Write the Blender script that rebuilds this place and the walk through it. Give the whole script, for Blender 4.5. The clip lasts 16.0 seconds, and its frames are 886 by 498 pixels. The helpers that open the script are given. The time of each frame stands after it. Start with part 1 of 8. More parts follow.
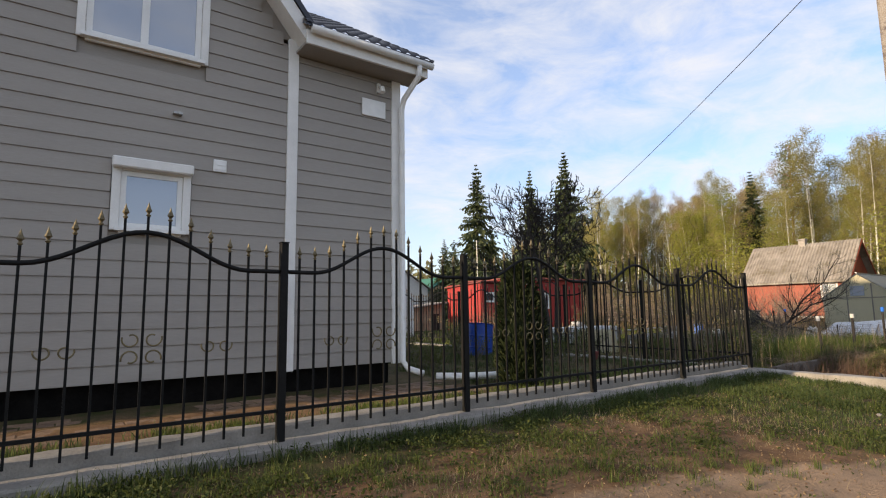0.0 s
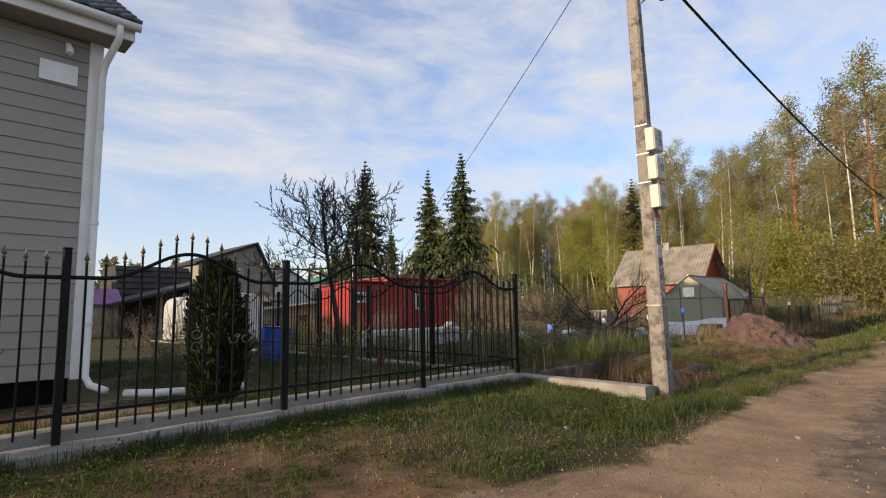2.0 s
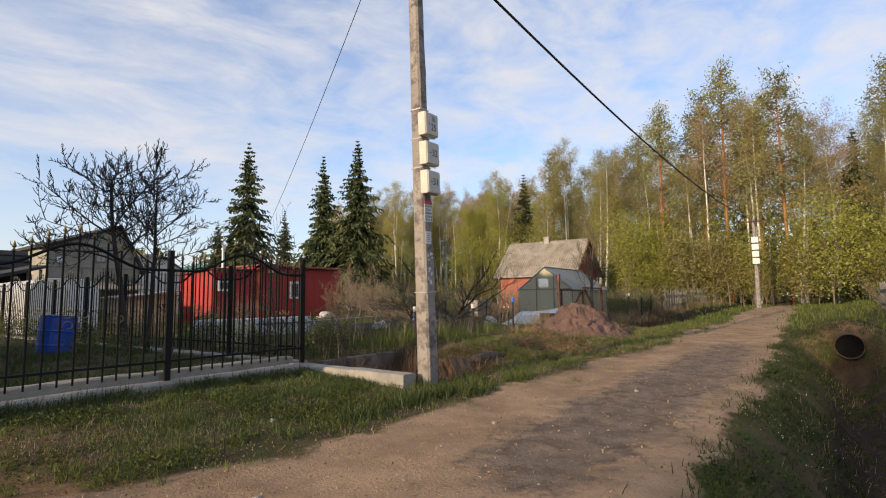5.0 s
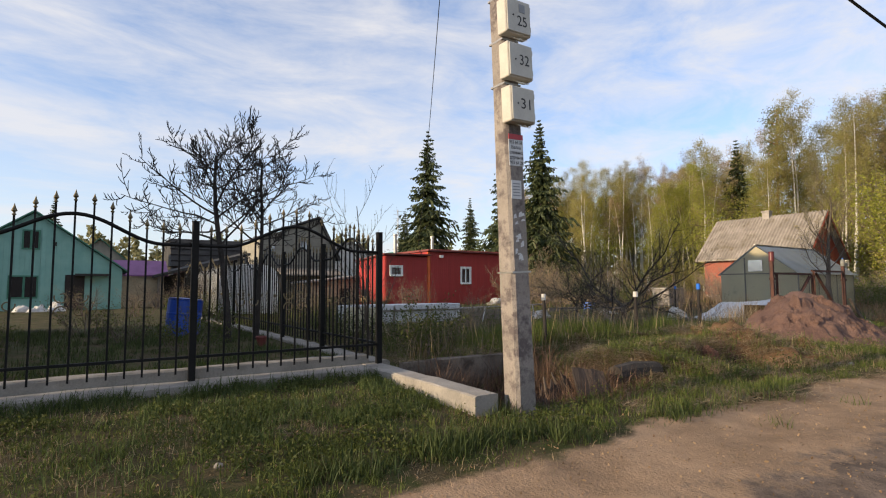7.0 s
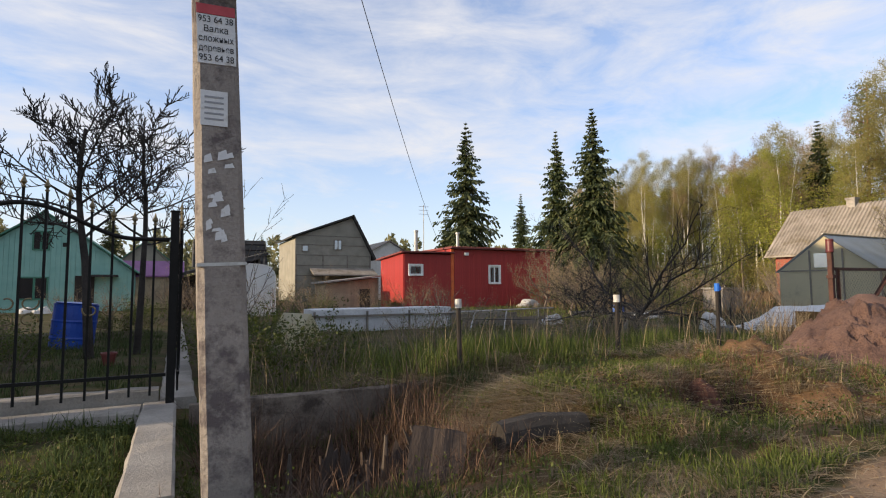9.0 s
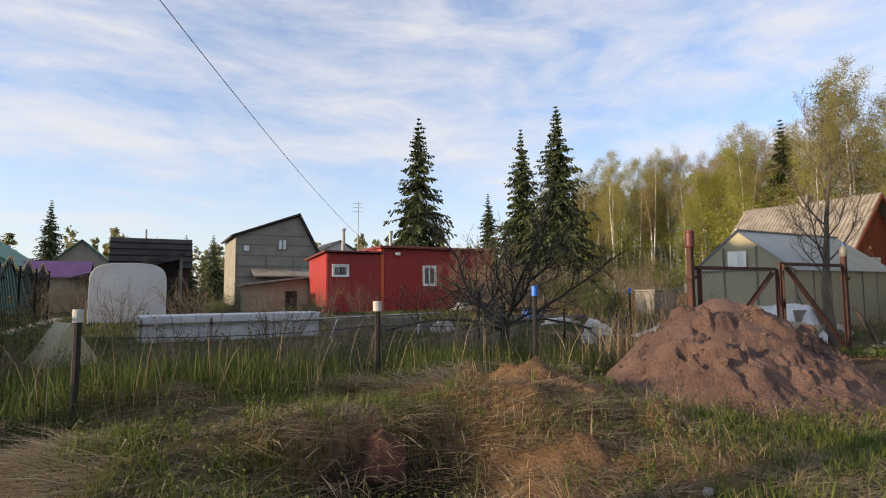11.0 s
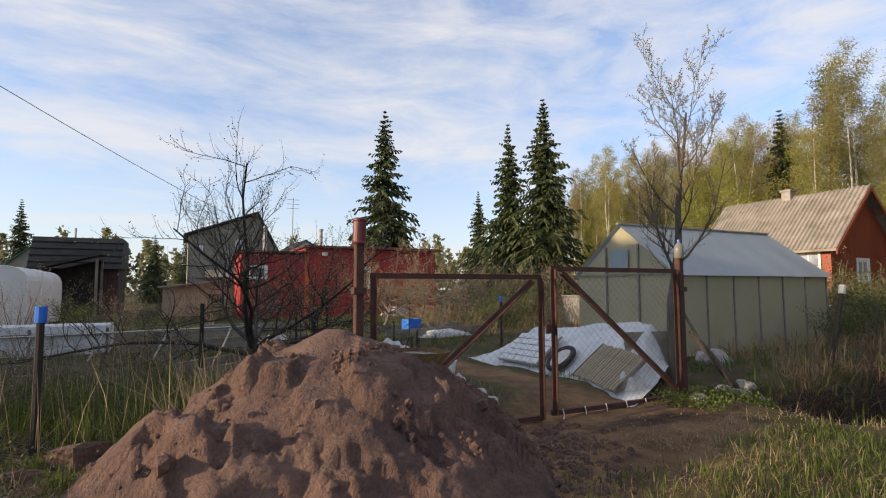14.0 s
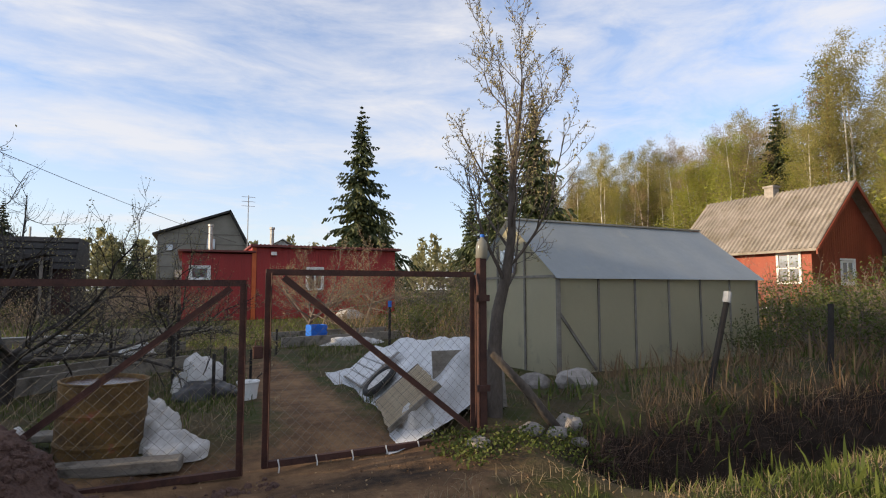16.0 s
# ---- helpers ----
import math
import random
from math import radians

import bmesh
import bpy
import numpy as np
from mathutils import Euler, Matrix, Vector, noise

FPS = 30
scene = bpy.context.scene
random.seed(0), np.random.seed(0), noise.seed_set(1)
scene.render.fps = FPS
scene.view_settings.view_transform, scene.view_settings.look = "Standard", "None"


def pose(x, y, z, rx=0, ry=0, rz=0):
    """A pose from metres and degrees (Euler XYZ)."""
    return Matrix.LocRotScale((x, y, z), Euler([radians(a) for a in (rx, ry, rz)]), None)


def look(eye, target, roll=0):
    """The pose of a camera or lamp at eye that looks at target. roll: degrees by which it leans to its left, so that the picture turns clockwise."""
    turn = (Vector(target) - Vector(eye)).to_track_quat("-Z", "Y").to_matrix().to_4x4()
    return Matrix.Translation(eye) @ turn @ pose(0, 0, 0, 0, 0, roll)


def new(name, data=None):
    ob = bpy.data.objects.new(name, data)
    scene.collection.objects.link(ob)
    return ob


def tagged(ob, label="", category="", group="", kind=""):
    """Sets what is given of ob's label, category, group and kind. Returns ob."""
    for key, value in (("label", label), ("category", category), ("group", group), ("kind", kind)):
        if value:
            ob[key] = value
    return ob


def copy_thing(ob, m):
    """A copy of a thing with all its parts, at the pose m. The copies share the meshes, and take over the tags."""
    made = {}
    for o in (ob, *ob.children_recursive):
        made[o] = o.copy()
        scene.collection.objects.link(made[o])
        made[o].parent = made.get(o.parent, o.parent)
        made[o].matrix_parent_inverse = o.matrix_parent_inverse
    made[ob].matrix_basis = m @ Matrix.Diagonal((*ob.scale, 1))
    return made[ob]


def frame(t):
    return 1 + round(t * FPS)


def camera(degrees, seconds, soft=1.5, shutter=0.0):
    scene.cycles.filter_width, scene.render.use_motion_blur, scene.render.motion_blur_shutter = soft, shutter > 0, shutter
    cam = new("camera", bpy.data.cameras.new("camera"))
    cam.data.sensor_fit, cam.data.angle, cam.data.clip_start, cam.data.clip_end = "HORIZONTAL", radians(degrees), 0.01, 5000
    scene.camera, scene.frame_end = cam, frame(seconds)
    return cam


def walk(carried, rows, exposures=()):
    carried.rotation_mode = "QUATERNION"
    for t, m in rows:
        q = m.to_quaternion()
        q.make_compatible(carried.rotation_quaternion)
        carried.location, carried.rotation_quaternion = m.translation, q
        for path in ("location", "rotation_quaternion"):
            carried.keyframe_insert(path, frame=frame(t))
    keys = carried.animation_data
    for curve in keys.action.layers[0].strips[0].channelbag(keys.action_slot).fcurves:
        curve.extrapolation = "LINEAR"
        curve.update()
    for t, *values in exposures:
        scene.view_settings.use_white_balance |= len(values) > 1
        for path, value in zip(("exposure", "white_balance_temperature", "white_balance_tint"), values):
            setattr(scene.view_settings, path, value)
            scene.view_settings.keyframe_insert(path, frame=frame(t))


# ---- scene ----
cam = camera(79.9, 16.0, soft=1.1)
METRES, EYE, TILT, LEAN, TURN = 24.0, 1.4, 0.0, 0.0, -36.0
ROWS = [
    (0.0, 0.0, 0.0, 0.0, 0.09, 6.8, 0.79),
    (0.5, 0.0308, 0.0094, 0.0008, -1.12, 6.82, 0.79),
    (1.0, 0.0621, 0.0216, 0.0011, -1.72, 6.67, 0.78),
    (1.5, 0.0919, 0.0285, 0.0013, -3.3, 6.69, 0.75),
    (2.0, 0.1255, 0.0316, 0.0012, -8.92, 6.6, 0.95),
    (2.5, 0.1517, 0.0249, 0.001, -17.68, 6.65, 1.21),
    (3.0, 0.1764, 0.0153, -0.0018, -21.21, 6.55, 1.31),
    (5.5, 0.2365, 0.0373, -0.0032, -16.12, 4.46, 0.11),
    (6.0, 0.2544, 0.0645, -0.004, -9.15, 4.31, 0.11),
    (6.5, 0.2727, 0.0931, -0.0041, -3.36, 4.22, 0.15),
    (7.0, 0.2957, 0.1247, -0.0041, 2.29, 4.18, 0.2),
    (7.5, 0.3162, 0.1528, -0.0038, 4.28, 4.23, 0.23),
    (8.0, 0.339, 0.1837, -0.0034, 6.86, 4.16, 0.25),
    (8.5, 0.3607, 0.2117, -0.0026, 8.27, 4.23, 0.27),
    (9.0, 0.387, 0.2412, -0.0031, 9.31, 4.18, 0.32),
    (9.5, 0.4134, 0.2666, -0.0029, 9.57, 4.29, 0.4),
    (10.0, 0.4426, 0.2898, -0.0028, 8.68, 4.28, 0.42),
    (12.5, 0.5855, 0.4105, 0.0, 7.52, 4.34, 0.34),
    (13.0, 0.6139, 0.4314, 0.0016, 8.04, 4.34, 0.32),
    (13.5, 0.6388, 0.4531, 0.0026, 9.05, 4.38, 0.2),
    (14.0, 0.6666, 0.474, 0.0038, 9.8, 4.35, 0.21),
    (14.5, 0.6938, 0.495, 0.004, 10.31, 4.4, 0.22),
    (15.0, 0.7224, 0.5133, 0.0054, 10.07, 4.39, 0.23),
    (15.5, 0.7473, 0.5327, 0.0057, 10.28, 4.42, 0.19),
    (16.0, 0.7658, 0.5518, 0.0069, 10.94, 4.35, 0.08),
]
walk(cam, [(t, pose(0, 0, EYE, TILT, LEAN, TURN) @ pose(METRES * x, METRES * y, METRES * z, 90 + pitch, roll, yaw)) for t, x, y, z, yaw, pitch, roll in ROWS],
     [(0.0, 0.14), (0.5, 0.10), (1.5, 0.0), (2.5, -0.15), (5.5, -0.05), (8.5, 0.04), (10.0, 0.03), (12.5, -0.02), (14.0, 0.0), (16.0, 0.06)])

# ---- world and sun ----
SUN_FROM = Vector((-1.0, 0.10, 0.235)).normalized()
sun_elev = math.asin(SUN_FROM.z)
sun_azim = math.atan2(SUN_FROM.x, SUN_FROM.y)
world = bpy.data.worlds.new("sky_world")
scene.world = world
world.use_nodes = True
wn, wl = world.node_tree.nodes, world.node_tree.links
wn.clear()
w_out = wn.new("ShaderNodeOutputWorld")
w_bg = wn.new("ShaderNodeBackground")
w_sky = wn.new("ShaderNodeTexSky")
w_sky.sky_type = "NISHITA"
w_sky.sun_disc = False
w_sky.sun_elevation = sun_elev
w_sky.sun_rotation = sun_azim
w_sky.air_density, w_sky.dust_density, w_sky.ozone_density = 1.0, 0.6, 1.5
w_co = wn.new("ShaderNodeTexCoord")
w_map = wn.new("ShaderNodeMapping")
w_map.inputs["Rotation"].default_value = (0.1, 0.25, 0.5)
w_map.inputs["Scale"].default_value = (1.0, 2.2, 4.6)
w_n1 = wn.new("ShaderNodeTexNoise")
w_n1.inputs["Scale"].default_value = 3.4
w_n1.inputs["Detail"].default_value = 7.0
w_n1.inputs["Roughness"].default_value = 0.62
w_n1.inputs["Distortion"].default_value = 0.35
w_ramp = wn.new("ShaderNodeValToRGB")
w_ramp.color_ramp.elements[0].position = 0.34
w_ramp.color_ramp.elements[0].color = (0.26, 0.26, 0.26, 1)
w_ramp.color_ramp.elements[1].position = 0.68
w_ramp.color_ramp.elements[1].color = (0.86, 0.86, 0.86, 1)
w_sep = wn.new("ShaderNodeSeparateXYZ")
w_hor = wn.new("ShaderNodeMapRange")       # thin haze low over the horizon
w_hor.inputs["From Min"].default_value = 0.0
w_hor.inputs["From Max"].default_value = 0.42
w_hor.inputs["To Min"].default_value = 0.75
w_hor.inputs["To Max"].default_value = 0.0
w_max = wn.new("ShaderNodeMath")
w_max.operation = "MAXIMUM"
w_mul = wn.new("ShaderNodeMixRGB")
w_mul.blend_type = "MULTIPLY"
w_mul.inputs[0].default_value = 1.0
w_mul.inputs[2].default_value = (1.5, 1.82, 2.35, 1)
w_mix = wn.new("ShaderNodeMixRGB")
w_mix.inputs[2].default_value = (7.25, 7.1, 7.2, 1)
wl.new(w_co.outputs["Generated"], w_map.inputs["Vector"])
wl.new(w_map.outputs["Vector"], w_n1.inputs["Vector"])
wl.new(w_n1.outputs["Fac"], w_ramp.inputs["Fac"])
wl.new(w_co.outputs["Generated"], w_sep.inputs["Vector"])
wl.new(w_sep.outputs["Z"], w_hor.inputs["Value"])
wl.new(w_ramp.outputs["Color"], w_max.inputs[0])
wl.new(w_hor.outputs["Result"], w_max.inputs[1])
wl.new(w_sky.outputs["Color"], w_mul.inputs[1])
wl.new(w_mul.outputs["Color"], w_mix.inputs[1])
wl.new(w_max.outputs["Value"], w_mix.inputs[0])
wl.new(w_mix.outputs["Color"], w_bg.inputs["Color"])
w_bg.inputs["Strength"].default_value = 0.12
wl.new(w_bg.outputs["Background"], w_out.inputs["Surface"])

sun_data = bpy.data.lights.new("sun", "SUN")
sun_data.energy, sun_data.angle, sun_data.color = 6.5, radians(0.53), (1.0, 0.77, 0.50)
sun = new("sun", sun_data)
sun.matrix_world = look(SUN_FROM * 100, (0, 0, 0))

# ---- materials ----
def surface(name, c1, c2, scale=4.0, rough=0.8, bump=0.2, fine=40.0, metallic=0.0, stretch=(1, 1, 1), vary=0.0,
            stain=None, stain_scale=0.8, stain_cut=0.55, spec=0.5, coords="Object"):
    """Two colours mixed by a coarse and a fine noise, with relief, and stains of a third colour."""
    m = bpy.data.materials.new(name)
    m.use_nodes = True
    n, l = m.node_tree.nodes, m.node_tree.links
    b = n["Principled BSDF"]
    co = n.new("ShaderNodeTexCoord")
    mp = n.new("ShaderNodeMapping")
    mp.inputs["Scale"].default_value = stretch
    l.new(co.outputs[coords], mp.inputs["Vector"])
    n1 = n.new("ShaderNodeTexNoise")
    n1.inputs["Scale"].default_value, n1.inputs["Detail"].default_value = scale, 4
    n2 = n.new("ShaderNodeTexNoise")
    n2.inputs["Scale"].default_value, n2.inputs["Detail"].default_value, n2.inputs["Roughness"].default_value = fine, 5, 0.65
    for q in (n1, n2):
        l.new(mp.outputs["Vector"], q.inputs["Vector"])
    add = n.new("ShaderNodeMath")
    add.operation = "MULTIPLY_ADD"
    l.new(n2.outputs["Fac"], add.inputs[0])
    add.inputs[1].default_value = 0.6
    sub = n.new("ShaderNodeMath")
    sub.operation = "MULTIPLY_ADD"
    l.new(n1.outputs["Fac"], sub.inputs[0])
    sub.inputs[1].default_value, sub.inputs[2].default_value = 0.9, -0.25
    l.new(sub.outputs[0], add.inputs[2])
    rp = n.new("ShaderNodeValToRGB")
    rp.color_ramp.elements[0].position, rp.color_ramp.elements[1].position = 0.3, 0.72
    rp.color_ramp.elements[0].color, rp.color_ramp.elements[1].color = (*c1, 1), (*c2, 1)
    l.new(add.outputs[0], rp.inputs["Fac"])
    last = rp.outputs["Color"]
    if stain:
        n3 = n.new("ShaderNodeTexNoise")
        n3.inputs["Scale"].default_value, n3.inputs["Detail"].default_value, n3.inputs["Roughness"].default_value = stain_scale, 6, 0.7
        l.new(co.outputs[coords], n3.inputs["Vector"])
        r3 = n.new("ShaderNodeValToRGB")
        r3.color_ramp.elements[0].position, r3.color_ramp.elements[1].position = stain_cut, stain_cut + 0.13
        l.new(n3.outputs["Fac"], r3.inputs["Fac"])
        mx = n.new("ShaderNodeMixRGB")
        mx.inputs[2].default_value = (*stain, 1)
        l.new(r3.outputs["Color"], mx.inputs[0])
        l.new(last, mx.inputs[1])
        last = mx.outputs["Color"]
    if vary:
        oi = n.new("ShaderNodeObjectInfo")
        hv = n.new("ShaderNodeHueSaturation")
        mr = n.new("ShaderNodeMapRange")
        mr.inputs["To Min"].default_value, mr.inputs["To Max"].default_value = 1 - vary, 1 + vary
        l.new(oi.outputs["Random"], mr.inputs["Value"])
        l.new(mr.outputs["Result"], hv.inputs["Value"])
        l.new(last, hv.inputs["Color"])
        last = hv.outputs["Color"]
    l.new(last, b.inputs["Base Color"])
    b.inputs["Roughness"].default_value = rough
    b.inputs["Metallic"].default_value = metallic
    b.inputs["Specular IOR Level"].default_value = spec
    if bump:
        bp = n.new("ShaderNodeBump")
        bp.inputs["Strength"].default_value = bump
        bp.inputs["Distance"].default_value = 0.02
        l.new(n2.outputs["Fac"], bp.inputs["Height"])
        l.new(bp.outputs["Normal"], b.inputs["Normal"])
    return m


def foliage(name, c1, c2, through_part=0.35, rough=0.6):
    """Leaves, needles and blades: each island takes its own shade between two colours, and light comes through."""
    m = bpy.data.materials.new(name)
    m.use_nodes = True
    n, l = m.node_tree.nodes, m.node_tree.links
    b = n["Principled BSDF"]
    ge = n.new("ShaderNodeNewGeometry")
    rp = n.new("ShaderNodeValToRGB")
    rp.color_ramp.elements[0].color, rp.color_ramp.elements[1].color = (*c1, 1), (*c2, 1)
    l.new(ge.outputs["Random Per Island"], rp.inputs["Fac"])
    oi = n.new("ShaderNodeObjectInfo")
    mr = n.new("ShaderNodeMapRange")
    mr.inputs["To Min"].default_value, mr.inputs["To Max"].default_value = 0.78, 1.22
    l.new(oi.outputs["Random"], mr.inputs["Value"])
    hv = n.new("ShaderNodeHueSaturation")
    l.new(mr.outputs["Result"], hv.inputs["Value"])
    l.new(rp.outputs["Color"], hv.inputs["Color"])
    l.new(hv.outputs["Color"], b.inputs["Base Color"])
    b.inputs["Roughness"].default_value = rough
    b.inputs["Specular IOR Level"].default_value = 0.25
    tr = n.new("ShaderNodeBsdfTranslucent")
    l.new(hv.outputs["Color"], tr.inputs["Color"])
    mx = n.new("ShaderNodeMixShader")
    mx.inputs[0].default_value = through_part
    l.new(b.outputs[0], mx.inputs[1])
    l.new(tr.outputs[0], mx.inputs[2])
    l.new(mx.outputs[0], n["Material Output"].inputs["Surface"])
    return m


def plain(name, c, rough=0.5, metallic=0.0, alpha=1.0):
    m = bpy.data.materials.new(name)
    m.use_nodes = True
    b = m.node_tree.nodes["Principled BSDF"]
    b.inputs["Base Color"].default_value = (*c, 1)
    b.inputs["Roughness"].default_value = rough
    b.inputs["Metallic"].default_value = metallic
    b.inputs["Alpha"].default_value = alpha
    return m


def film_sheet(name, c, rough=0.35, clear=0.45, dirt=(0.25, 0.24, 0.18)):
    """Cloudy plastic film: partly see-through, partly scattering."""
    m = surface(name, tuple(v * 0.85 for v in c), c, scale=1.2, rough=rough, bump=0.3, fine=9, stain=dirt, stain_scale=1.5, stain_cut=0.6)
    n, l = m.node_tree.nodes, m.node_tree.links
    b = n["Principled BSDF"]
    tr = n.new("ShaderNodeBsdfTranslucent")
    tr.inputs["Color"].default_value = (*c, 1)
    mx = n.new("ShaderNodeMixShader")
    mx.inputs[0].default_value = clear
    l.new(b.outputs[0], mx.inputs[1])
    l.new(tr.outputs[0], mx.inputs[2])
    l.new(mx.outputs[0], n["Material Output"].inputs["Surface"])
    return m


def glass_pane(name, tint=(0.34, 0.37, 0.42)):
    """Window glass over a dark room: a clear mirror-like coat."""
    m = bpy.data.materials.new(name)
    m.use_nodes = True
    b = m.node_tree.nodes["Principled BSDF"]
    b.inputs["Base Color"].default_value = (*tint, 1)
    b.inputs["Roughness"].default_value = 0.03
    b.inputs["Metallic"].default_value = 0.22
    b.inputs["IOR"].default_value = 1.9
    b.inputs["Coat Weight"].default_value = 1.0
    b.inputs["Coat Roughness"].default_value = 0.02
    return m


SIDING = surface("siding_paint", (0.285, 0.260, 0.232), (0.335, 0.309, 0.277), 3, 0.55, 0.12, 60, stretch=(0.15, 1, 1), vary=0.035)
WHITE_TRIM = surface("white_trim_paint", (0.70, 0.69, 0.66), (0.80, 0.79, 0.76), 5, 0.45, 0.05, 50)
WHITE_PLASTIC = surface("white_plastic", (0.72, 0.72, 0.70), (0.82, 0.82, 0.80), 6, 0.35, 0.03, 60)
GLASS = glass_pane("window_glass")
DARK_GLASS = plain("dark_window_glass", (0.012, 0.013, 0.016), 0.04)
ROOF_METAL = surface("dark_roof_tile_metal", (0.018, 0.020, 0.028), (0.035, 0.038, 0.05), 3, 0.32, 0.06, 40, metallic=0.2)
# near-black that stands in for shade: recessed foundation, inside of the culvert
SHADE_BLACK = surface("shade_black", (0.004, 0.0038, 0.0035), (0.010, 0.009, 0.008), 5, 0.95, 0.4, 30, spec=0.1)
IRON = surface("black_painted_iron", (0.004, 0.004, 0.004), (0.009, 0.0085, 0.0085), 12, 0.6, 0.15, 120, spec=0.2)
GOLD = surface("bronze_gold_paint", (0.10, 0.08, 0.042), (0.24, 0.19, 0.10), 20, 0.45, 0.1, 120, metallic=0.5)
CONCRETE = surface("pale_concrete", (0.20, 0.185, 0.165), (0.33, 0.305, 0.27), 3, 0.9, 0.45, 45, stain=(0.19, 0.175, 0.15), stain_scale=1.7)
POLE_CONCRETE = surface("pole_concrete", (0.205, 0.183, 0.165), (0.335, 0.30, 0.27), 2.5, 0.9, 0.7, 55, stain=(0.115, 0.096, 0.095), stain_scale=5.0, stain_cut=0.47)
BOX_ENAMEL = surface("grey_meter_box_enamel", (0.42, 0.40, 0.355), (0.52, 0.50, 0.445), 6, 0.42, 0.06, 70, stain=(0.38, 0.35, 0.28), stain_scale=5, stain_cut=0.64)
INK = plain("black_marker", (0.015, 0.015, 0.018), 0.6)
PAPER = surface("weathered_paper", (0.52, 0.53, 0.54), (0.66, 0.67, 0.68), 9, 0.75, 0.1, 70, stain=(0.40, 0.38, 0.35), stain_scale=9)
PAPER_RED = surface("faded_red_print", (0.36, 0.045, 0.06), (0.46, 0.07, 0.085), 12, 0.7, 0.1, 60)
CABLE = plain("black_cable", (0.012, 0.012, 0.014), 0.6)
STRAP = surface("steel_strap", (0.35, 0.34, 0.33), (0.5, 0.49, 0.47), 9, 0.4, 0.1, 50, metallic=0.8)
RUST = surface("rusty_brown_iron", (0.040, 0.017, 0.013), (0.095, 0.038, 0.026), 7, 0.8, 0.45, 70, stain=(0.14, 0.06, 0.03), stain_scale=6, stain_cut=0.58)
BARREL_RUST = surface("flaking_rust_barrel", (0.07, 0.04, 0.016), (0.20, 0.115, 0.03), 4, 0.8, 0.4, 40, stain=(0.28, 0.065, 0.045), stain_scale=4, stain_cut=0.6)
WIRE = plain("galvanised_wire", (0.10, 0.095, 0.085), 0.6, 0.4)
BLUE_PLASTIC = surface("blue_plastic", (0.008, 0.045, 0.30), (0.015, 0.075, 0.42), 4, 0.38, 0.05, 40)
BRIGHT_BLUE = surface("bright_blue_plastic", (0.01, 0.11, 0.52), (0.02, 0.16, 0.62), 6, 0.4, 0.05, 40)
WHITE_SACK = surface("dirty_white_sack", (0.42, 0.41, 0.39), (0.60, 0.59, 0.57), 6, 0.8, 0.5, 26, stain=(0.30, 0.27, 0.22), stain_scale=4, stain_cut=0.6)
TARP = surface("pale_agro_cloth", (0.44, 0.45, 0.46), (0.62, 0.63, 0.64), 3, 0.75, 0.5, 18, stain=(0.34, 0.31, 0.27), stain_scale=2.5, stain_cut=0.6)
GREENHOUSE_FILM = film_sheet("cloudy_greenhouse_film", (0.62, 0.57, 0.40), 0.38, 0.5)
GREENHOUSE_ROOF = film_sheet("bluish_roof_film", (0.31, 0.34, 0.345), 0.27, 0.25, (0.35, 0.36, 0.32))
DOME_SHEET = film_sheet("white_dome_sheet", (0.72, 0.74, 0.76), 0.35, 0.3, (0.6, 0.6, 0.58))
GREY_WOOD = surface("weathered_grey_wood", (0.13, 0.115, 0.095), (0.26, 0.235, 0.20), 3, 0.9, 0.5, 30, stretch=(0.2, 1, 1), vary=0.18, stain=(0.08, 0.07, 0.055), stain_scale=3)
TAN_WOOD = surface("tan_board", (0.27, 0.215, 0.14), (0.40, 0.33, 0.225), 3, 0.85, 0.3, 30, stretch=(0.3, 1, 1), vary=0.1)
DARK_WOOD = surface("dark_tarred_wood", (0.010, 0.008, 0.007), (0.026, 0.021, 0.018), 3, 0.85, 0.4, 30, vary=0.25)
RED_PAINT = surface("red_house_paint", (0.26, 0.018, 0.017), (0.37, 0.034, 0.030), 1.5, 0.6, 0.15, 25, stretch=(1, 1, 0.25), vary=0.08)
ORANGE_PAINT = surface("orange_red_house_paint", (0.20, 0.040, 0.022), (0.32, 0.068, 0.034), 2, 0.6, 0.15, 30, stretch=(1, 1, 0.3), vary=0.08)
ORANGE_TRIM = surface("orange_strip_paint", (0.55, 0.10, 0.02), (0.66, 0.14, 0.03), 4, 0.5, 0.1, 40)
TEAL_PAINT = surface("teal_house_paint", (0.16, 0.34, 0.30), (0.23, 0.43, 0.38), 2, 0.65, 0.12, 30, vary=0.04)
GREEN_PAINT = surface("dull_green_paint", (0.03, 0.13, 0.085), (0.05, 0.19, 0.13), 3, 0.6, 0.1, 30)
SLATE = surface("lichened_slate_roof", (0.19, 0.165, 0.135), (0.35, 0.31, 0.265), 1.5, 0.9, 0.4, 18, stain=(0.18, 0.15, 0.11), stain_scale=1.2, stain_cut=0.52, vary=0.07)
TAR_ROOF = surface("tarred_roof_felt", (0.02, 0.019, 0.018), (0.05, 0.047, 0.044), 2, 0.85, 0.3, 30)
RED_ROOF = surface("dark_red_roof_sheet", (0.13, 0.03, 0.028), (0.2, 0.05, 0.04), 2, 0.6, 0.2, 25)
PURPLE_ROOF = surface("purple_roof_sheet", (0.16, 0.055, 0.16), (0.23, 0.085, 0.23), 2, 0.5, 0.1, 25)
PLYWOOD = surface("grey_house_panel", (0.20, 0.19, 0.155), (0.29, 0.275, 0.23), 1.2, 0.8, 0.15, 20, vary=0.06)
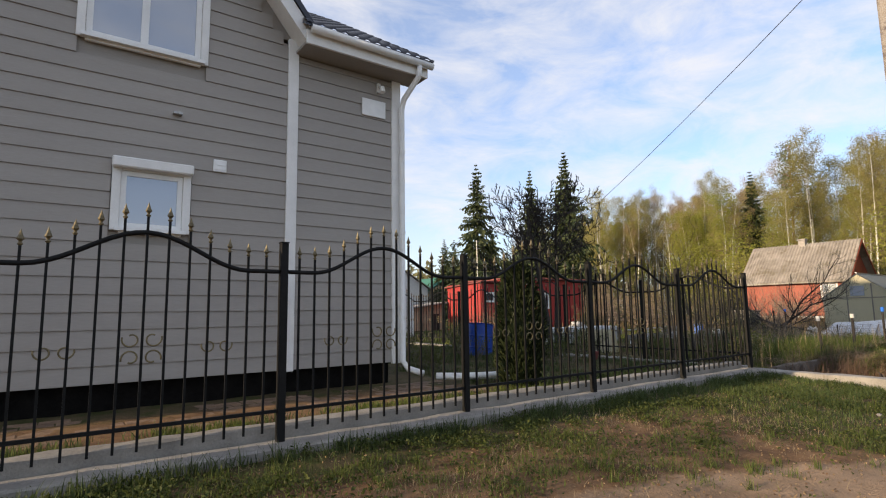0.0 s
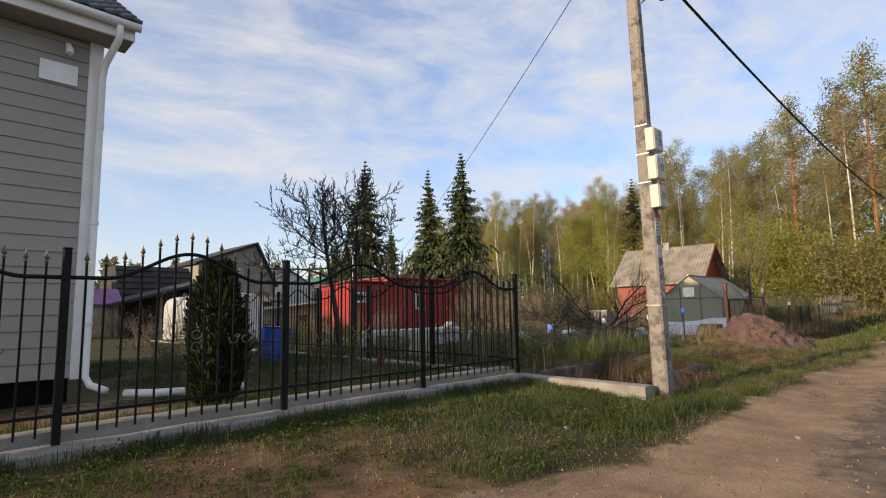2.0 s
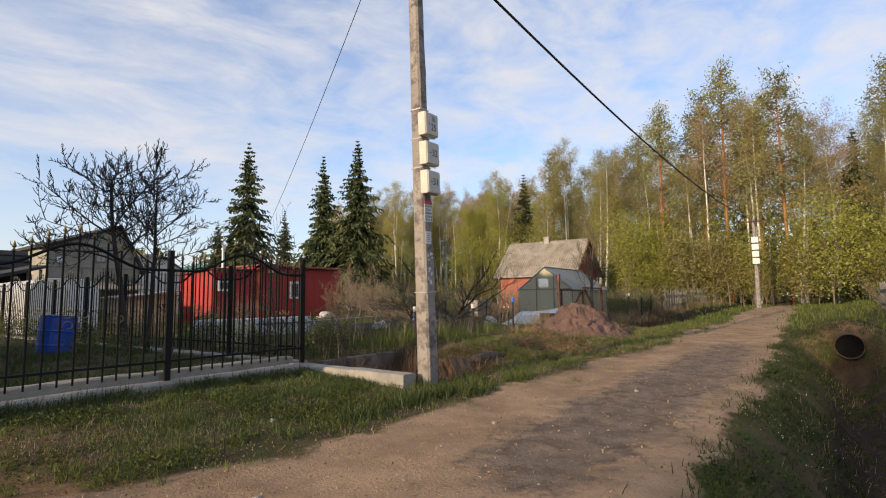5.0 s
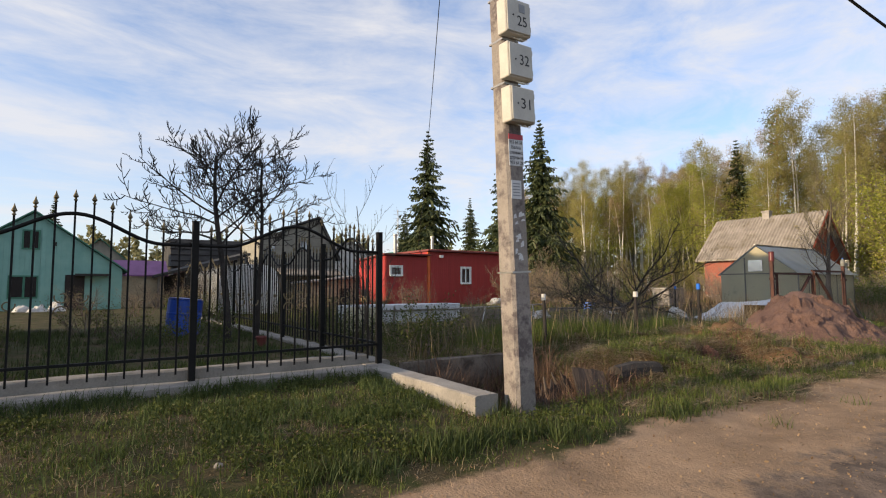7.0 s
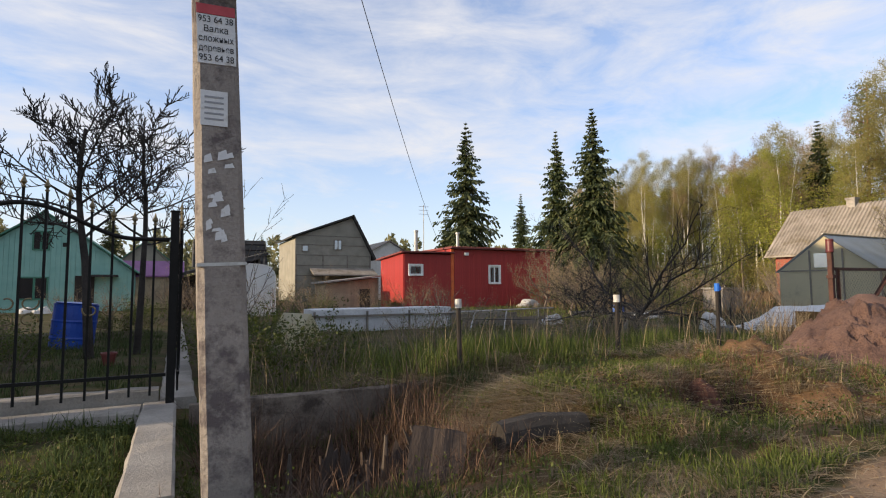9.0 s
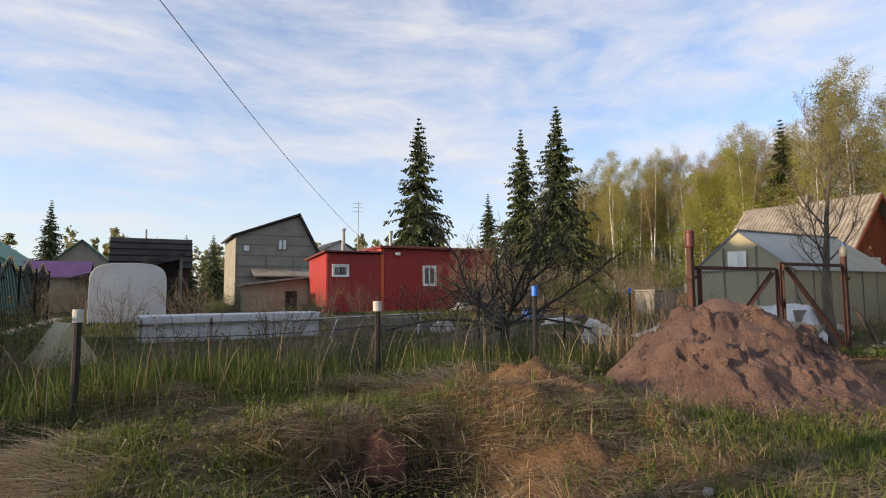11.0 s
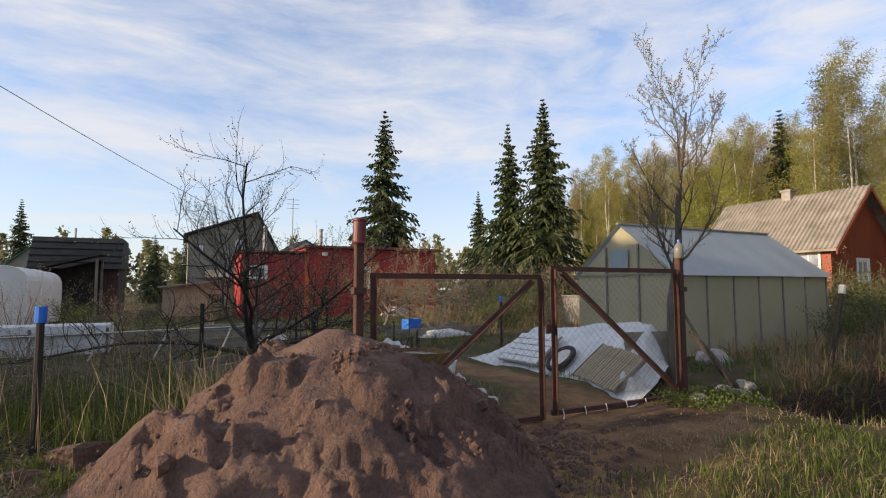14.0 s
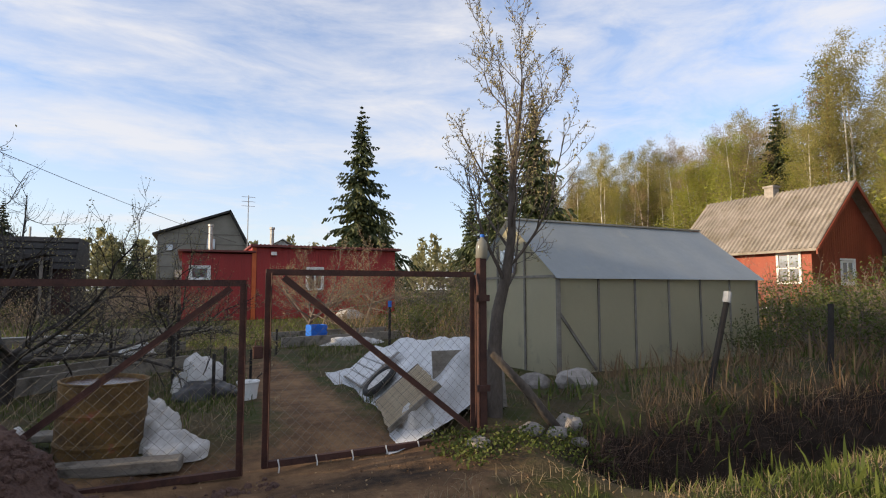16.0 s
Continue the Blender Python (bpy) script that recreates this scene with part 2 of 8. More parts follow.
BARK_BIRCH = surface("birch_bark", (0.42, 0.40, 0.36), (0.74, 0.72, 0.67), 2, 0.8, 0.3, 12, stretch=(1, 1, 2.5), stain=(0.07, 0.06, 0.05), stain_scale=2.2, stain_cut=0.6)
BARK_PINE = surface("pine_bark", (0.20, 0.085, 0.035), (0.36, 0.165, 0.07), 2, 0.9, 0.5, 14, stretch=(1, 1, 0.4))
BARK_DARK = surface("dark_bark", (0.055, 0.043, 0.034), (0.13, 0.105, 0.085), 5, 0.95, 0.7, 40, stretch=(1, 1, 0.3))
BARK_BLACK = surface("blackish_bark", (0.018, 0.015, 0.013), (0.05, 0.042, 0.036), 5, 0.95, 0.5, 40)
BARK_TWIG = surface("grey_brown_twig", (0.10, 0.075, 0.06), (0.19, 0.15, 0.12), 4, 0.9, 0.3, 40)
LEAF_BIRCH = foliage("young_birch_leaf", (0.22, 0.205, 0.06), (0.40, 0.35, 0.135), 0.5)
LEAF_ASPEN = foliage("budding_aspen_leaf", (0.24, 0.18, 0.105), (0.42, 0.32, 0.19), 0.4)
LEAF_FAR = foliage("far_wood_leaf", (0.16, 0.165, 0.075), (0.30, 0.275, 0.14), 0.4)
LEAF_FRESH = foliage("fresh_green_leaf", (0.20, 0.225, 0.034), (0.37, 0.365, 0.08), 0.5)
NEEDLE = foliage("spruce_needle", (0.035, 0.052, 0.022), (0.095, 0.11, 0.042), 0.12)
NEEDLE_PINE = foliage("pine_needle", (0.12, 0.15, 0.07), (0.25, 0.25, 0.115), 0.25)
NEEDLE_THUJA = foliage("thuja_spray", (0.012, 0.022, 0.009), (0.035, 0.045, 0.015), 0.12)
BUD = foliage("opening_bud", (0.22, 0.20, 0.09), (0.36, 0.30, 0.16), 0.4)
GRASS = foliage("spring_grass_blade", (0.042, 0.066, 0.014), (0.165, 0.195, 0.048), 0.4)
# darker copy of GRASS with the shade by the fence put into its colour
SHADED_LAWN = foliage("shaded_lawn_blade", (0.032, 0.052, 0.015), (0.105, 0.135, 0.045), 0.3)
BRUSH = foliage("dark_red_brown_stalk", (0.055, 0.034, 0.026), (0.17, 0.105, 0.07), 0.15)
REED = foliage("reddish_dry_reed", (0.14, 0.085, 0.05), (0.34, 0.235, 0.13), 0.25)
# darkened green: the shade over the ditch bank is put into the blade colour
SHADED_VERGE = foliage("shaded_green_blade", (0.016, 0.029, 0.006), (0.050, 0.065, 0.016), 0.35)
STRAW = foliage("dry_straw_blade", (0.13, 0.095, 0.056), (0.40, 0.31, 0.19), 0.3)
WEED = foliage("weed_leaf", (0.045, 0.070, 0.014), (0.125, 0.14, 0.036), 0.35)
HEAP_EARTH = surface("reddish_sand_heap", (0.098, 0.055, 0.045), (0.225, 0.133, 0.100), 2.6, 0.95, 1.0, 34, stain=(0.070, 0.038, 0.034), stain_scale=1.3, stain_cut=0.52)
HEAP_EARTH.node_tree.nodes["Bump"].inputs["Distance"].default_value = 0.05
MUDDY = surface("mud_stained_slab", (0.045, 0.034, 0.028), (0.12, 0.095, 0.078), 2.5, 0.95, 0.7, 25)
STONE = surface("grey_stone", (0.2, 0.18, 0.16), (0.34, 0.31, 0.28), 4, 0.9, 0.5, 25, vary=0.2)

# ---- mesh helpers ----
class Geo:
    """A growing mesh: corners and faces."""
    def __init__(self):
        self.v, self.f = [], []

    def add(self, verts, faces):
        k = len(self.v)
        self.v.extend(verts)
        self.f.extend([tuple(i + k for i in f) for f in faces])
        return self

    def box(self, lo, hi, m=None, chamfer=0.0):
        x0, y0, z0 = lo
        x1, y1, z1 = hi
        if chamfer <= 0:
            vs = [(x0, y0, z0), (x1, y0, z0), (x1, y1, z0), (x0, y1, z0), (x0, y0, z1), (x1, y0, z1), (x1, y1, z1), (x0, y1, z1)]
            fs = [(0, 3, 2, 1), (4, 5, 6, 7), (0, 1, 5, 4), (1, 2, 6, 5), (2, 3, 7, 6), (3, 0, 4, 7)]
        else:
            c = chamfer
            ring = lambda a, z: [(x0 + a, y0, z), (x1 - a, y0, z), (x1, y0 + a, z), (x1, y1 - a, z), (x1 - a, y1, z), (x0 + a, y1, z), (x0, y1 - a, z), (x0, y0 + a, z)]
            inner = lambda z: [(min(max(p[0], x0 + c), x1 - c), min(max(p[1], y0 + c), y1 - c), z) for p in ring(c, z)]
            rings = [inner(z0), ring(c, z0 + c), ring(c, z1 - c), inner(z1)]
            vs = [p for r in rings for p in r]
            fs = [tuple(range(7, -1, -1)), tuple(range(24, 32))]
            for k in range(3):
                for i in range(8):
                    j = (i + 1) % 8
                    fs.append((k * 8 + i, k * 8 + j, k * 8 + 8 + j, k * 8 + 8 + i))
        if m is not None:
            vs = [tuple(m @ Vector(p)) for p in vs]
        return self.add(vs, fs)

    def tube(self, pts, radii, n=6, cap=True):
        pts = [Vector(p) for p in pts]
        k0 = len(self.v)
        side = None
        for i, p in enumerate(pts):
            d = (pts[min(i + 1, len(pts) - 1)] - pts[max(i - 1, 0)])
            d = d.normalized() if d.length > 1e-9 else Vector((0, 0, 1))
            if side is None:
                side = d.orthogonal().normalized()
            else:
                side = (side - d * side.dot(d))
                side = side.normalized() if side.length > 1e-6 else d.orthogonal().normalized()
            up = d.cross(side)
            r = radii[i] if isinstance(radii, (list, tuple)) else radii
            for j in range(n):
                a = 2 * math.pi * j / n
                self.v.append(tuple(p + side * (r * math.cos(a)) + up * (r * math.sin(a))))
        for i in range(len(pts) - 1):
            for j in range(n if n > 2 else 1):
                a, b = k0 + i * n + j, k0 + i * n + (j + 1) % n
                self.f.append((a, b, b + n, a + n))
        if cap:
            self.f.append(tuple(range(k0 + n - 1, k0 - 1, -1)))
            e = k0 + (len(pts) - 1) * n
            self.f.append(tuple(range(e, e + n)))
        return self

    def lathe(self, profile, n=16, centre=(0, 0, 0)):
        k0 = len(self.v)
        cx, cy, cz = centre
        for r, z in profile:
            for j in range(n):
                a = 2 * math.pi * j / n
                self.v.append((cx + r * math.cos(a), cy + r * math.sin(a), cz + z))
        for i in range(len(profile) - 1):
            for j in range(n):
                a, b = k0 + i * n + j, k0 + i * n + (j + 1) % n
                self.f.append((a, b, b + n, a + n))
        self.f.append(tuple(range(k0 + n - 1, k0 - 1, -1)))
        e = k0 + (len(profile) - 1) * n
        self.f.append(tuple(range(e, e + n)))
        return self

    def prism(self, outline, y0, y1):
        """An outline of (x, z) pairs drawn out along y."""
        n = len(outline)
        vs = [(x, y0, z) for x, z in outline] + [(x, y1, z) for x, z in outline]
        fs = [tuple(range(n)), tuple(range(2 * n - 1, n - 1, -1))]
        fs += [(i, i + n, (i + 1) % n + n, (i + 1) % n) for i in range(n)]
        return self.add(vs, fs)

    def mesh(self, name, smooth=False):
        me = bpy.data.meshes.new(name)
        me.from_pydata(self.v, [], self.f)
        if smooth:
            me.polygons.foreach_set("use_smooth", [True] * len(me.polygons))
        me.update()
        return me


def quads_mesh(name, corners):
    """A mesh of loose quads from an array n x 4 x 3."""
    n = len(corners)
    me = bpy.data.meshes.new(name)
    me.vertices.add(n * 4)
    me.vertices.foreach_set("co", np.ascontiguousarray(corners, dtype=np.float32).ravel())
    me.loops.add(n * 4)
    me.loops.foreach_set("vertex_index", np.arange(n * 4, dtype=np.int32))
    me.polygons.add(n)
    me.polygons.foreach_set("loop_start", np.arange(0, n * 4, 4, dtype=np.int32))
    me.polygons.foreach_set("loop_total", np.full(n, 4, dtype=np.int32))
    me.update(calc_edges=True)
    return me


def part(name, geo, material, parent=None, label="", smooth=False, at=None):
    me = geo.mesh(name, smooth) if isinstance(geo, Geo) else geo
    if material and not me.materials:
        me.materials.append(material)
    ob = new(name, me)
    if parent is not None:
        ob.parent = parent
    if at is not None:
        ob.matrix_basis = at
    if label:
        ob["label"] = label
    return ob


def thing(name, m, label, category, group="", kind=""):
    ob = new(name)
    ob.matrix_basis = m
    ob.empty_display_size = 0.1
    return tagged(ob, label, category, group, kind)


def writing(name, text, size, material, parent, m, width=None):
    cu = bpy.data.curves.new(name, "FONT")
    cu.body, cu.size, cu.extrude = text, size, 0.0006
    cu.align_x, cu.align_y = "CENTER", "CENTER"
    ob = new(name, cu)
    dg = bpy.context.evaluated_depsgraph_get()
    me = bpy.data.meshes.new_from_object(ob.evaluated_get(dg))
    bpy.data.objects.remove(ob)
    bpy.data.curves.remove(cu)
    me.materials.clear()
    me.materials.append(material)
    if width:
        xs = [v.co.x for v in me.vertices]
        k = width / max(max(xs) - min(xs), 1e-6)
        me.transform(Matrix.Diagonal((k, 1, 1, 1)))
    o = new(name, me)
    o.parent = parent
    o.matrix_basis = m
    return o


# ---- ground ----
def smooth01(a, b, x):
    k = np.clip((x - a) / (b - a), 0, 1)
    return k * k * (3 - 2 * k)


_rng = np.random.RandomState(5)
_lat = _rng.rand(256, 256)


def vnoise(x, y):
    xi, yi = np.floor(x).astype(int), np.floor(y).astype(int)
    fx, fy = x - xi, y - yi
    fx, fy = fx * fx * (3 - 2 * fx), fy * fy * (3 - 2 * fy)
    g = lambda a, b: _lat[a % 256, b % 256]
    return (g(xi, yi) * (1 - fx) + g(xi + 1, yi) * fx) * (1 - fy) + (g(xi, yi + 1) * (1 - fx) + g(xi + 1, yi + 1) * fx) * fy


def fbm(x, y, octaves=4):
    s, a, t = 0, 1.0, 0.0
    for k in range(octaves):
        s = s + a * vnoise(x * 2 ** k + 17.3 * k, y * 2 ** k + 9.1 * k)
        t += a
        a *= 0.5
    return s / t


def bump_at(x, y, cx, cy, rx, ry):
    return np.exp(-((x - cx) / rx) ** 2 - ((y - cy) / ry) ** 2)


def road_mask(x, y):
    """1 on the sandy track, 0 on the grass."""
    left = 1.45 - 0.35 * smooth01(10, 14, x) + 0.9 * smooth01(7.5, 4.0, x) + 0.2 * np.sin(x * 0.55)
    right = -1.80 + 0.014 * np.clip(x - 8, 0, 60) - 3.0 * smooth01(6, 0, x)
    wob = (fbm(x * 0.9, y * 0.9) - 0.5) * 0.9
    return smooth01(left + 0.35, left - 0.35, y + wob) * smooth01(right - 0.3, right + 0.3, y + wob)


def height(x, y):
    x, y = np.asarray(x, float), np.asarray(y, float)
    z = 0.02 + 0.13 * smooth01(1.2, 4.6, y) + 0.12 * smooth01(14, 24, x) * smooth01(9, 4, np.abs(y))
    z = z + 0.12 * smooth01(4.9, 5.4, y) * smooth01(12, 10, x)
    # bank with mounds beside the track
    z = z + 0.30 * (fbm(x * 1.7, y * 1.7 + 5, 4) - 0.45) * smooth01(12.5, 14, x) * smooth01(20, 18.5, x) * smooth01(1.3, 2.2, y) * smooth01(6.0, 5.0, y)
    z = z + 0.36 * bump_at(x, y, 17.5, 3.5, 1.1, 0.75) + 0.22 * bump_at(x, y, 14.8, 3.2, 1.2, 0.9) + 0.2 * bump_at(x, y, 15.2, 5.4, 3.0, 0.9)
    clod = smooth01(16.3, 17.0, x) * smooth01(19.2, 18.4, x) * smooth01(2.0, 2.6, y) * smooth01(4.6, 4.1, y)
    z = z + clod * ((fbm(x * 2.6 + y, y * 2.6 - 0.6 * x, 4) - 0.5) * 0.30 + np.clip(fbm(x * 5 + 0.7 * y, y * 5 - 0.7 * x, 3) - 0.52, 0, 1) * 0.5)
    # sunken corner behind the low wall
    z = z - 0.72 * bump_at(x, y, 12.1, 3.85, 0.85, 0.9)
    z = z - 0.34 * bump_at(x, y, 15.75, 2.72, 0.62, 0.34) + 0.16 * bump_at(x, y, 15.8, 3.5, 0.9, 0.32)
    z = z - 0.15 * bump_at(x, y, 23.2, 4.3, 1.7, 0.8)
    # ditch before the fence past the gate
    d = smooth01(25.2, 26.6, x) * np.exp(-((y - 3.35 + 0.02 * (x - 26)) / 0.5) ** 2)
    z = z - 0.95 * d + 0.15 * smooth01(26, 28, x) * bump_at(x, y, 30, 5.0, 6.0, 0.8)
    # ditch on the far side of the track
    z = z - 1.05 * np.exp(-((y + 3.1) / 0.7) ** 2) * smooth01(7, 9.5, x) * smooth01(21.2, 20.6, x)
    z = z + 0.3 * smooth01(-3.8, -5.0, y)
    z = z + 0.55 * bump_at(x, y, 22.0, -3.1, 1.1, 1.1)
    # wheel tracks and crown of the road
    r = road_mask(x, y)
    z = z - 0.035 * r * (np.exp(-((y - 0.75) / 0.28) ** 2) + np.exp(-((y + 0.75) / 0.3) ** 2))
    z = z + (0.05 - 0.03 * r) * (fbm(x * 1.1, y * 1.1) - 0.5) + 0.03 * (fbm(x * 5, y * 5, 3) - 0.5)
    z = z + 0.40 * smooth01(24, 50, x)
    far = smooth01(45, 120, np.hypot(x, y))
    return z * (1 - far) + far * 0.5


def ground_at(x, y):
    return float(height(np.array([x]), np.array([y]))[0])


def build_ground():
    def lines(lo, hi, step, reach):
        core = list(np.arange(lo, hi + 1e-6, step))
        a, s, out = hi, step, []
        while a < reach:
            s *= 1.16
            a += s
            out.append(a)
        b, s, low = lo, step, []
        while b > -reach:
            s *= 1.16
            b -= s
            low.append(b)
        return np.array(low[::-1] + core + out)
    xs, ys = lines(1.0, 28, 0.085, 900), lines(-3.4, 5.8, 0.07, 900)
    X, Y = np.meshgrid(xs, ys)
    Z = height(X, Y)
    nx, ny = len(xs), len(ys)
    co = np.stack([X, Y, Z], -1).reshape(-1, 3)
    i = np.arange(nx * ny).reshape(ny, nx)
    f = np.stack([i[:-1, :-1], i[:-1, 1:], i[1:, 1:], i[1:, :-1]], -1).reshape(-1, 4)
    me = bpy.data.meshes.new("ground")
    me.vertices.add(len(co))
    me.vertices.foreach_set("co", co.astype(np.float32).ravel())
    me.loops.add(len(f) * 4)
    me.loops.foreach_set("vertex_index", f.astype(np.int32).ravel())
    me.polygons.add(len(f))
    me.polygons.foreach_set("loop_start", np.arange(0, len(f) * 4, 4, dtype=np.int32))
    me.polygons.foreach_set("loop_total", np.full(len(f), 4, dtype=np.int32))
    me.polygons.foreach_set("use_smooth", np.ones(len(f), dtype=bool))
    me.update(calc_edges=True)
    x, y = co[:, 0], co[:, 1]
    road = road_mask(x, y)
    bare = np.clip(0.8 * smooth01(8.5, 5.0, x) * smooth01(4.9, 3.4, y) * smooth01(-8, -2, y) + 1.3 * bump_at(x, y, 17.6, 3.3, 0.95, 0.8) + 1.0 * bump_at(x, y, 21.5, 3.0, 2.6, 1.3)
                   + 0.8 * bump_at(x, y, 15.9, 2.6, 0.9, 0.6) + 0.42 * smooth01(11.5, 13, x) * smooth01(20, 19, x) * smooth01(1.2, 1.8, y) * smooth01(5.6, 4.6, y) + 0.9 * bump_at(x, y, 12.2, 3.5, 1.0, 1.1)
                   + 0.95 * bump_at(x, y, 23.3, 4.0, 1.6, 0.9) + 0.9 * bump_at(x, y, 23.9, 8.0, 0.6, 4.5)
                   + 1.3 * smooth01(25.5, 26.5, x) * np.exp(-((y - 3.35) / 0.6) ** 2)
                   + 0.7 * smooth01(5.1, 5.6, y) * smooth01(7.6, 6.6, y) * smooth01(6, 4.5, x)
                   + 0.9 * bump_at(x, y, 22.0, -3.1, 1.1, 1.0), 0, 1)
    # painted shade: mask over ditches, pit, sunken corner and gate threshold
    ground_shade = np.clip(0.62 * bump_at(x, y, 24.2, 3.75, 1.7, 0.55) + 1.4 * smooth01(25.3, 26.2, x) * np.exp(-((y - 3.4) / 0.62) ** 2) + 1.3 * bump_at(x, y, 15.9, 2.7, 0.7, 0.42) + 1.3 * bump_at(x, y, 12.1, 3.8, 0.9, 0.9)
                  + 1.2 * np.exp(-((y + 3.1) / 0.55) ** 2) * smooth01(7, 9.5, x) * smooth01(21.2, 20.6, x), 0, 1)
    rut = 1.05 * (0.55 + 0.9 * fbm(x * 0.8, y * 1.6 + 4, 3)) * road * np.exp(-((y + 0.7) / 0.8) ** 2) * smooth01(6, 10, x) * smooth01(24, 17, x)
    for key, val in (("road", road), ("bare", bare), ("ground_shade", ground_shade), ("rut", rut)):
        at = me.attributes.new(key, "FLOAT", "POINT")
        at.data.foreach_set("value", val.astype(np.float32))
    m = surface("ground_soil", (0.045, 0.036, 0.018), (0.115, 0.088, 0.045), 1.6, 0.95, 0.8, 30, stain=(0.045, 0.052, 0.014), stain_scale=2.4, stain_cut=0.46)
    n, l = m.node_tree.nodes, m.node_tree.links
    b = n["Principled BSDF"]
    turf = b.inputs["Base Color"].links[0].from_socket
    def noisy(c1, c2, scale):
        q = n.new("ShaderNodeTexNoise")
        q.inputs["Scale"].default_value, q.inputs["Detail"].default_value, q.inputs["Roughness"].default_value = scale, 8, 0.7
        co_ = n.new("ShaderNodeTexCoord")
        l.new(co_.outputs["Object"], q.inputs["Vector"])
        r = n.new("ShaderNodeValToRGB")
        r.color_ramp.elements[0].position, r.color_ramp.elements[1].position = 0.36, 0.66
        r.color_ramp.elements[0].color, r.color_ramp.elements[1].color = (*c1, 1), (*c2, 1)
        l.new(q.outputs["Fac"], r.inputs["Fac"])
        return r.outputs["Color"], q.outputs["Fac"]
    sand, _ = noisy((0.20, 0.135, 0.085), (0.38, 0.26, 0.165), 1.1)
    soil, _ = noisy((0.095, 0.055, 0.032), (0.25, 0.15, 0.078), 2.3)
    _, edge = noisy((0, 0, 0), (1, 1, 1), 5.0)
    def layer(under, over, key, soft):
        at = n.new("ShaderNodeAttribute")
        at.attribute_name = key
        ad = n.new("ShaderNodeMath")
        ad.operation = "MULTIPLY_ADD"
        l.new(edge, ad.inputs[0])
        ad.inputs[1].default_value = soft
        l.new(at.outputs["Fac"], ad.inputs[2])
        mr = n.new("ShaderNodeMapRange")
        mr.inputs["From Min"].default_value, mr.inputs["From Max"].default_value = 0.35 + soft * 0.5, 0.65 + soft * 0.5
        l.new(ad.outputs[0], mr.inputs["Value"])
        mx = n.new("ShaderNodeMixRGB")
        l.new(mr.outputs["Result"], mx.inputs[0])
        l.new(under, mx.inputs[1])
        l.new(over, mx.inputs[2])
        return mx.outputs["Color"]
    grit, _ = noisy((0.095, 0.072, 0.056), (0.22, 0.165, 0.125), 3.0)
    # dark brown that puts the shade of these hollows into the soil colour
    shaded_soil, _ = noisy((0.018, 0.013, 0.010), (0.05, 0.036, 0.026), 3.0)
    c = layer(layer(layer(layer(turf, soil, "bare", 0.9), sand, "road", 0.8), grit, "rut", 1.8), shaded_soil, "ground_shade", 0.6)
    pit = n.new("ShaderNodeTexVoronoi")
    pit.inputs["Scale"].default_value = 48.0
    l.new(n["Texture Coordinate"].outputs["Object"], pit.inputs["Vector"])
    pb = n.new("ShaderNodeBump")
    pb.inputs["Strength"].default_value, pb.inputs["Distance"].default_value = 0.22, 0.02
    l.new(pit.outputs["Distance"], pb.inputs["Height"])
    l.new(b.inputs["Normal"].links[0].from_socket, pb.inputs["Normal"])
    l.new(pb.outputs["Normal"], b.inputs["Normal"])
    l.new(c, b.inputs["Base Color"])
    b.inputs["Specular IOR Level"].default_value = 0.15
    me.materials.append(m)
    return tagged(new("ground", me), "uneven grassy ground with a sandy track and a ditch", "ground", kind="structure")


build_ground()


# ---- the pale timber house behind the fence ----
WALL_Y = 7.6
def window_unit(parent, x0, x1, z0, z1, y, frame_w=0.09, mullions=(), sill=True, name="window", frame_mat=None, glass=None, casing=0.0):
    """A window in a wall that faces -y: casing, frame, panes, sill."""
    fm = frame_mat or WHITE_PLASTIC
    w = part(name, Geo().box((x0, y - 0.02, z0), (x1, y + 0.08, z0 + frame_w)).box((x0, y - 0.02, z1 - frame_w), (x1, y + 0.08, z1))
             .box((x0, y - 0.02, z0 + frame_w), (x0 + frame_w, y + 0.08, z1 - frame_w)).box((x1 - frame_w, y - 0.02, z0 + frame_w), (x1, y + 0.08, z1 - frame_w)), fm, parent)
    edges = [x0 + frame_w] + [v for m in mullions for v in (m - 0.045, m + 0.045)] + [x1 - frame_w]
    for m in mullions:
        part("mullion", Geo().box((m - 0.045, y - 0.015, z0 + frame_w), (m + 0.045, y + 0.07, z1 - frame_w)), fm, w)
    for a, b in zip(edges[::2], edges[1::2]):
        part("pane", Geo().box((a, y + 0.0, z0 + frame_w), (b, y + 0.012, z1 - frame_w)), glass or GLASS, w)
    if casing:
        c = casing
        for lo, hi in (((x0 - c, z0 - c * 0.4), (x0 - 0.003, z1 + c)), ((x1 + 0.003, z0 - c * 0.4), (x1 + c, z1 + c)), ((x0 - 0.003, z1 + 0.003), (x1 + 0.003, z1 + c)), ((x0 - 0.003, z0 - c * 0.8), (x1 + 0.003, z0 - 0.003))):
            part("casing_board", Geo().box((lo[0], y - 0.05, lo[1]), (hi[0], y - 0.004, hi[1]), chamfer=0.006), WHITE_TRIM, w)
    if sill:
        part("sill", Geo().box((x0 - 0.05, y - 0.12, z0 - 0.05), (x1 + 0.05, y - 0.024, z0 - 0.004)), fm, w)
    return w


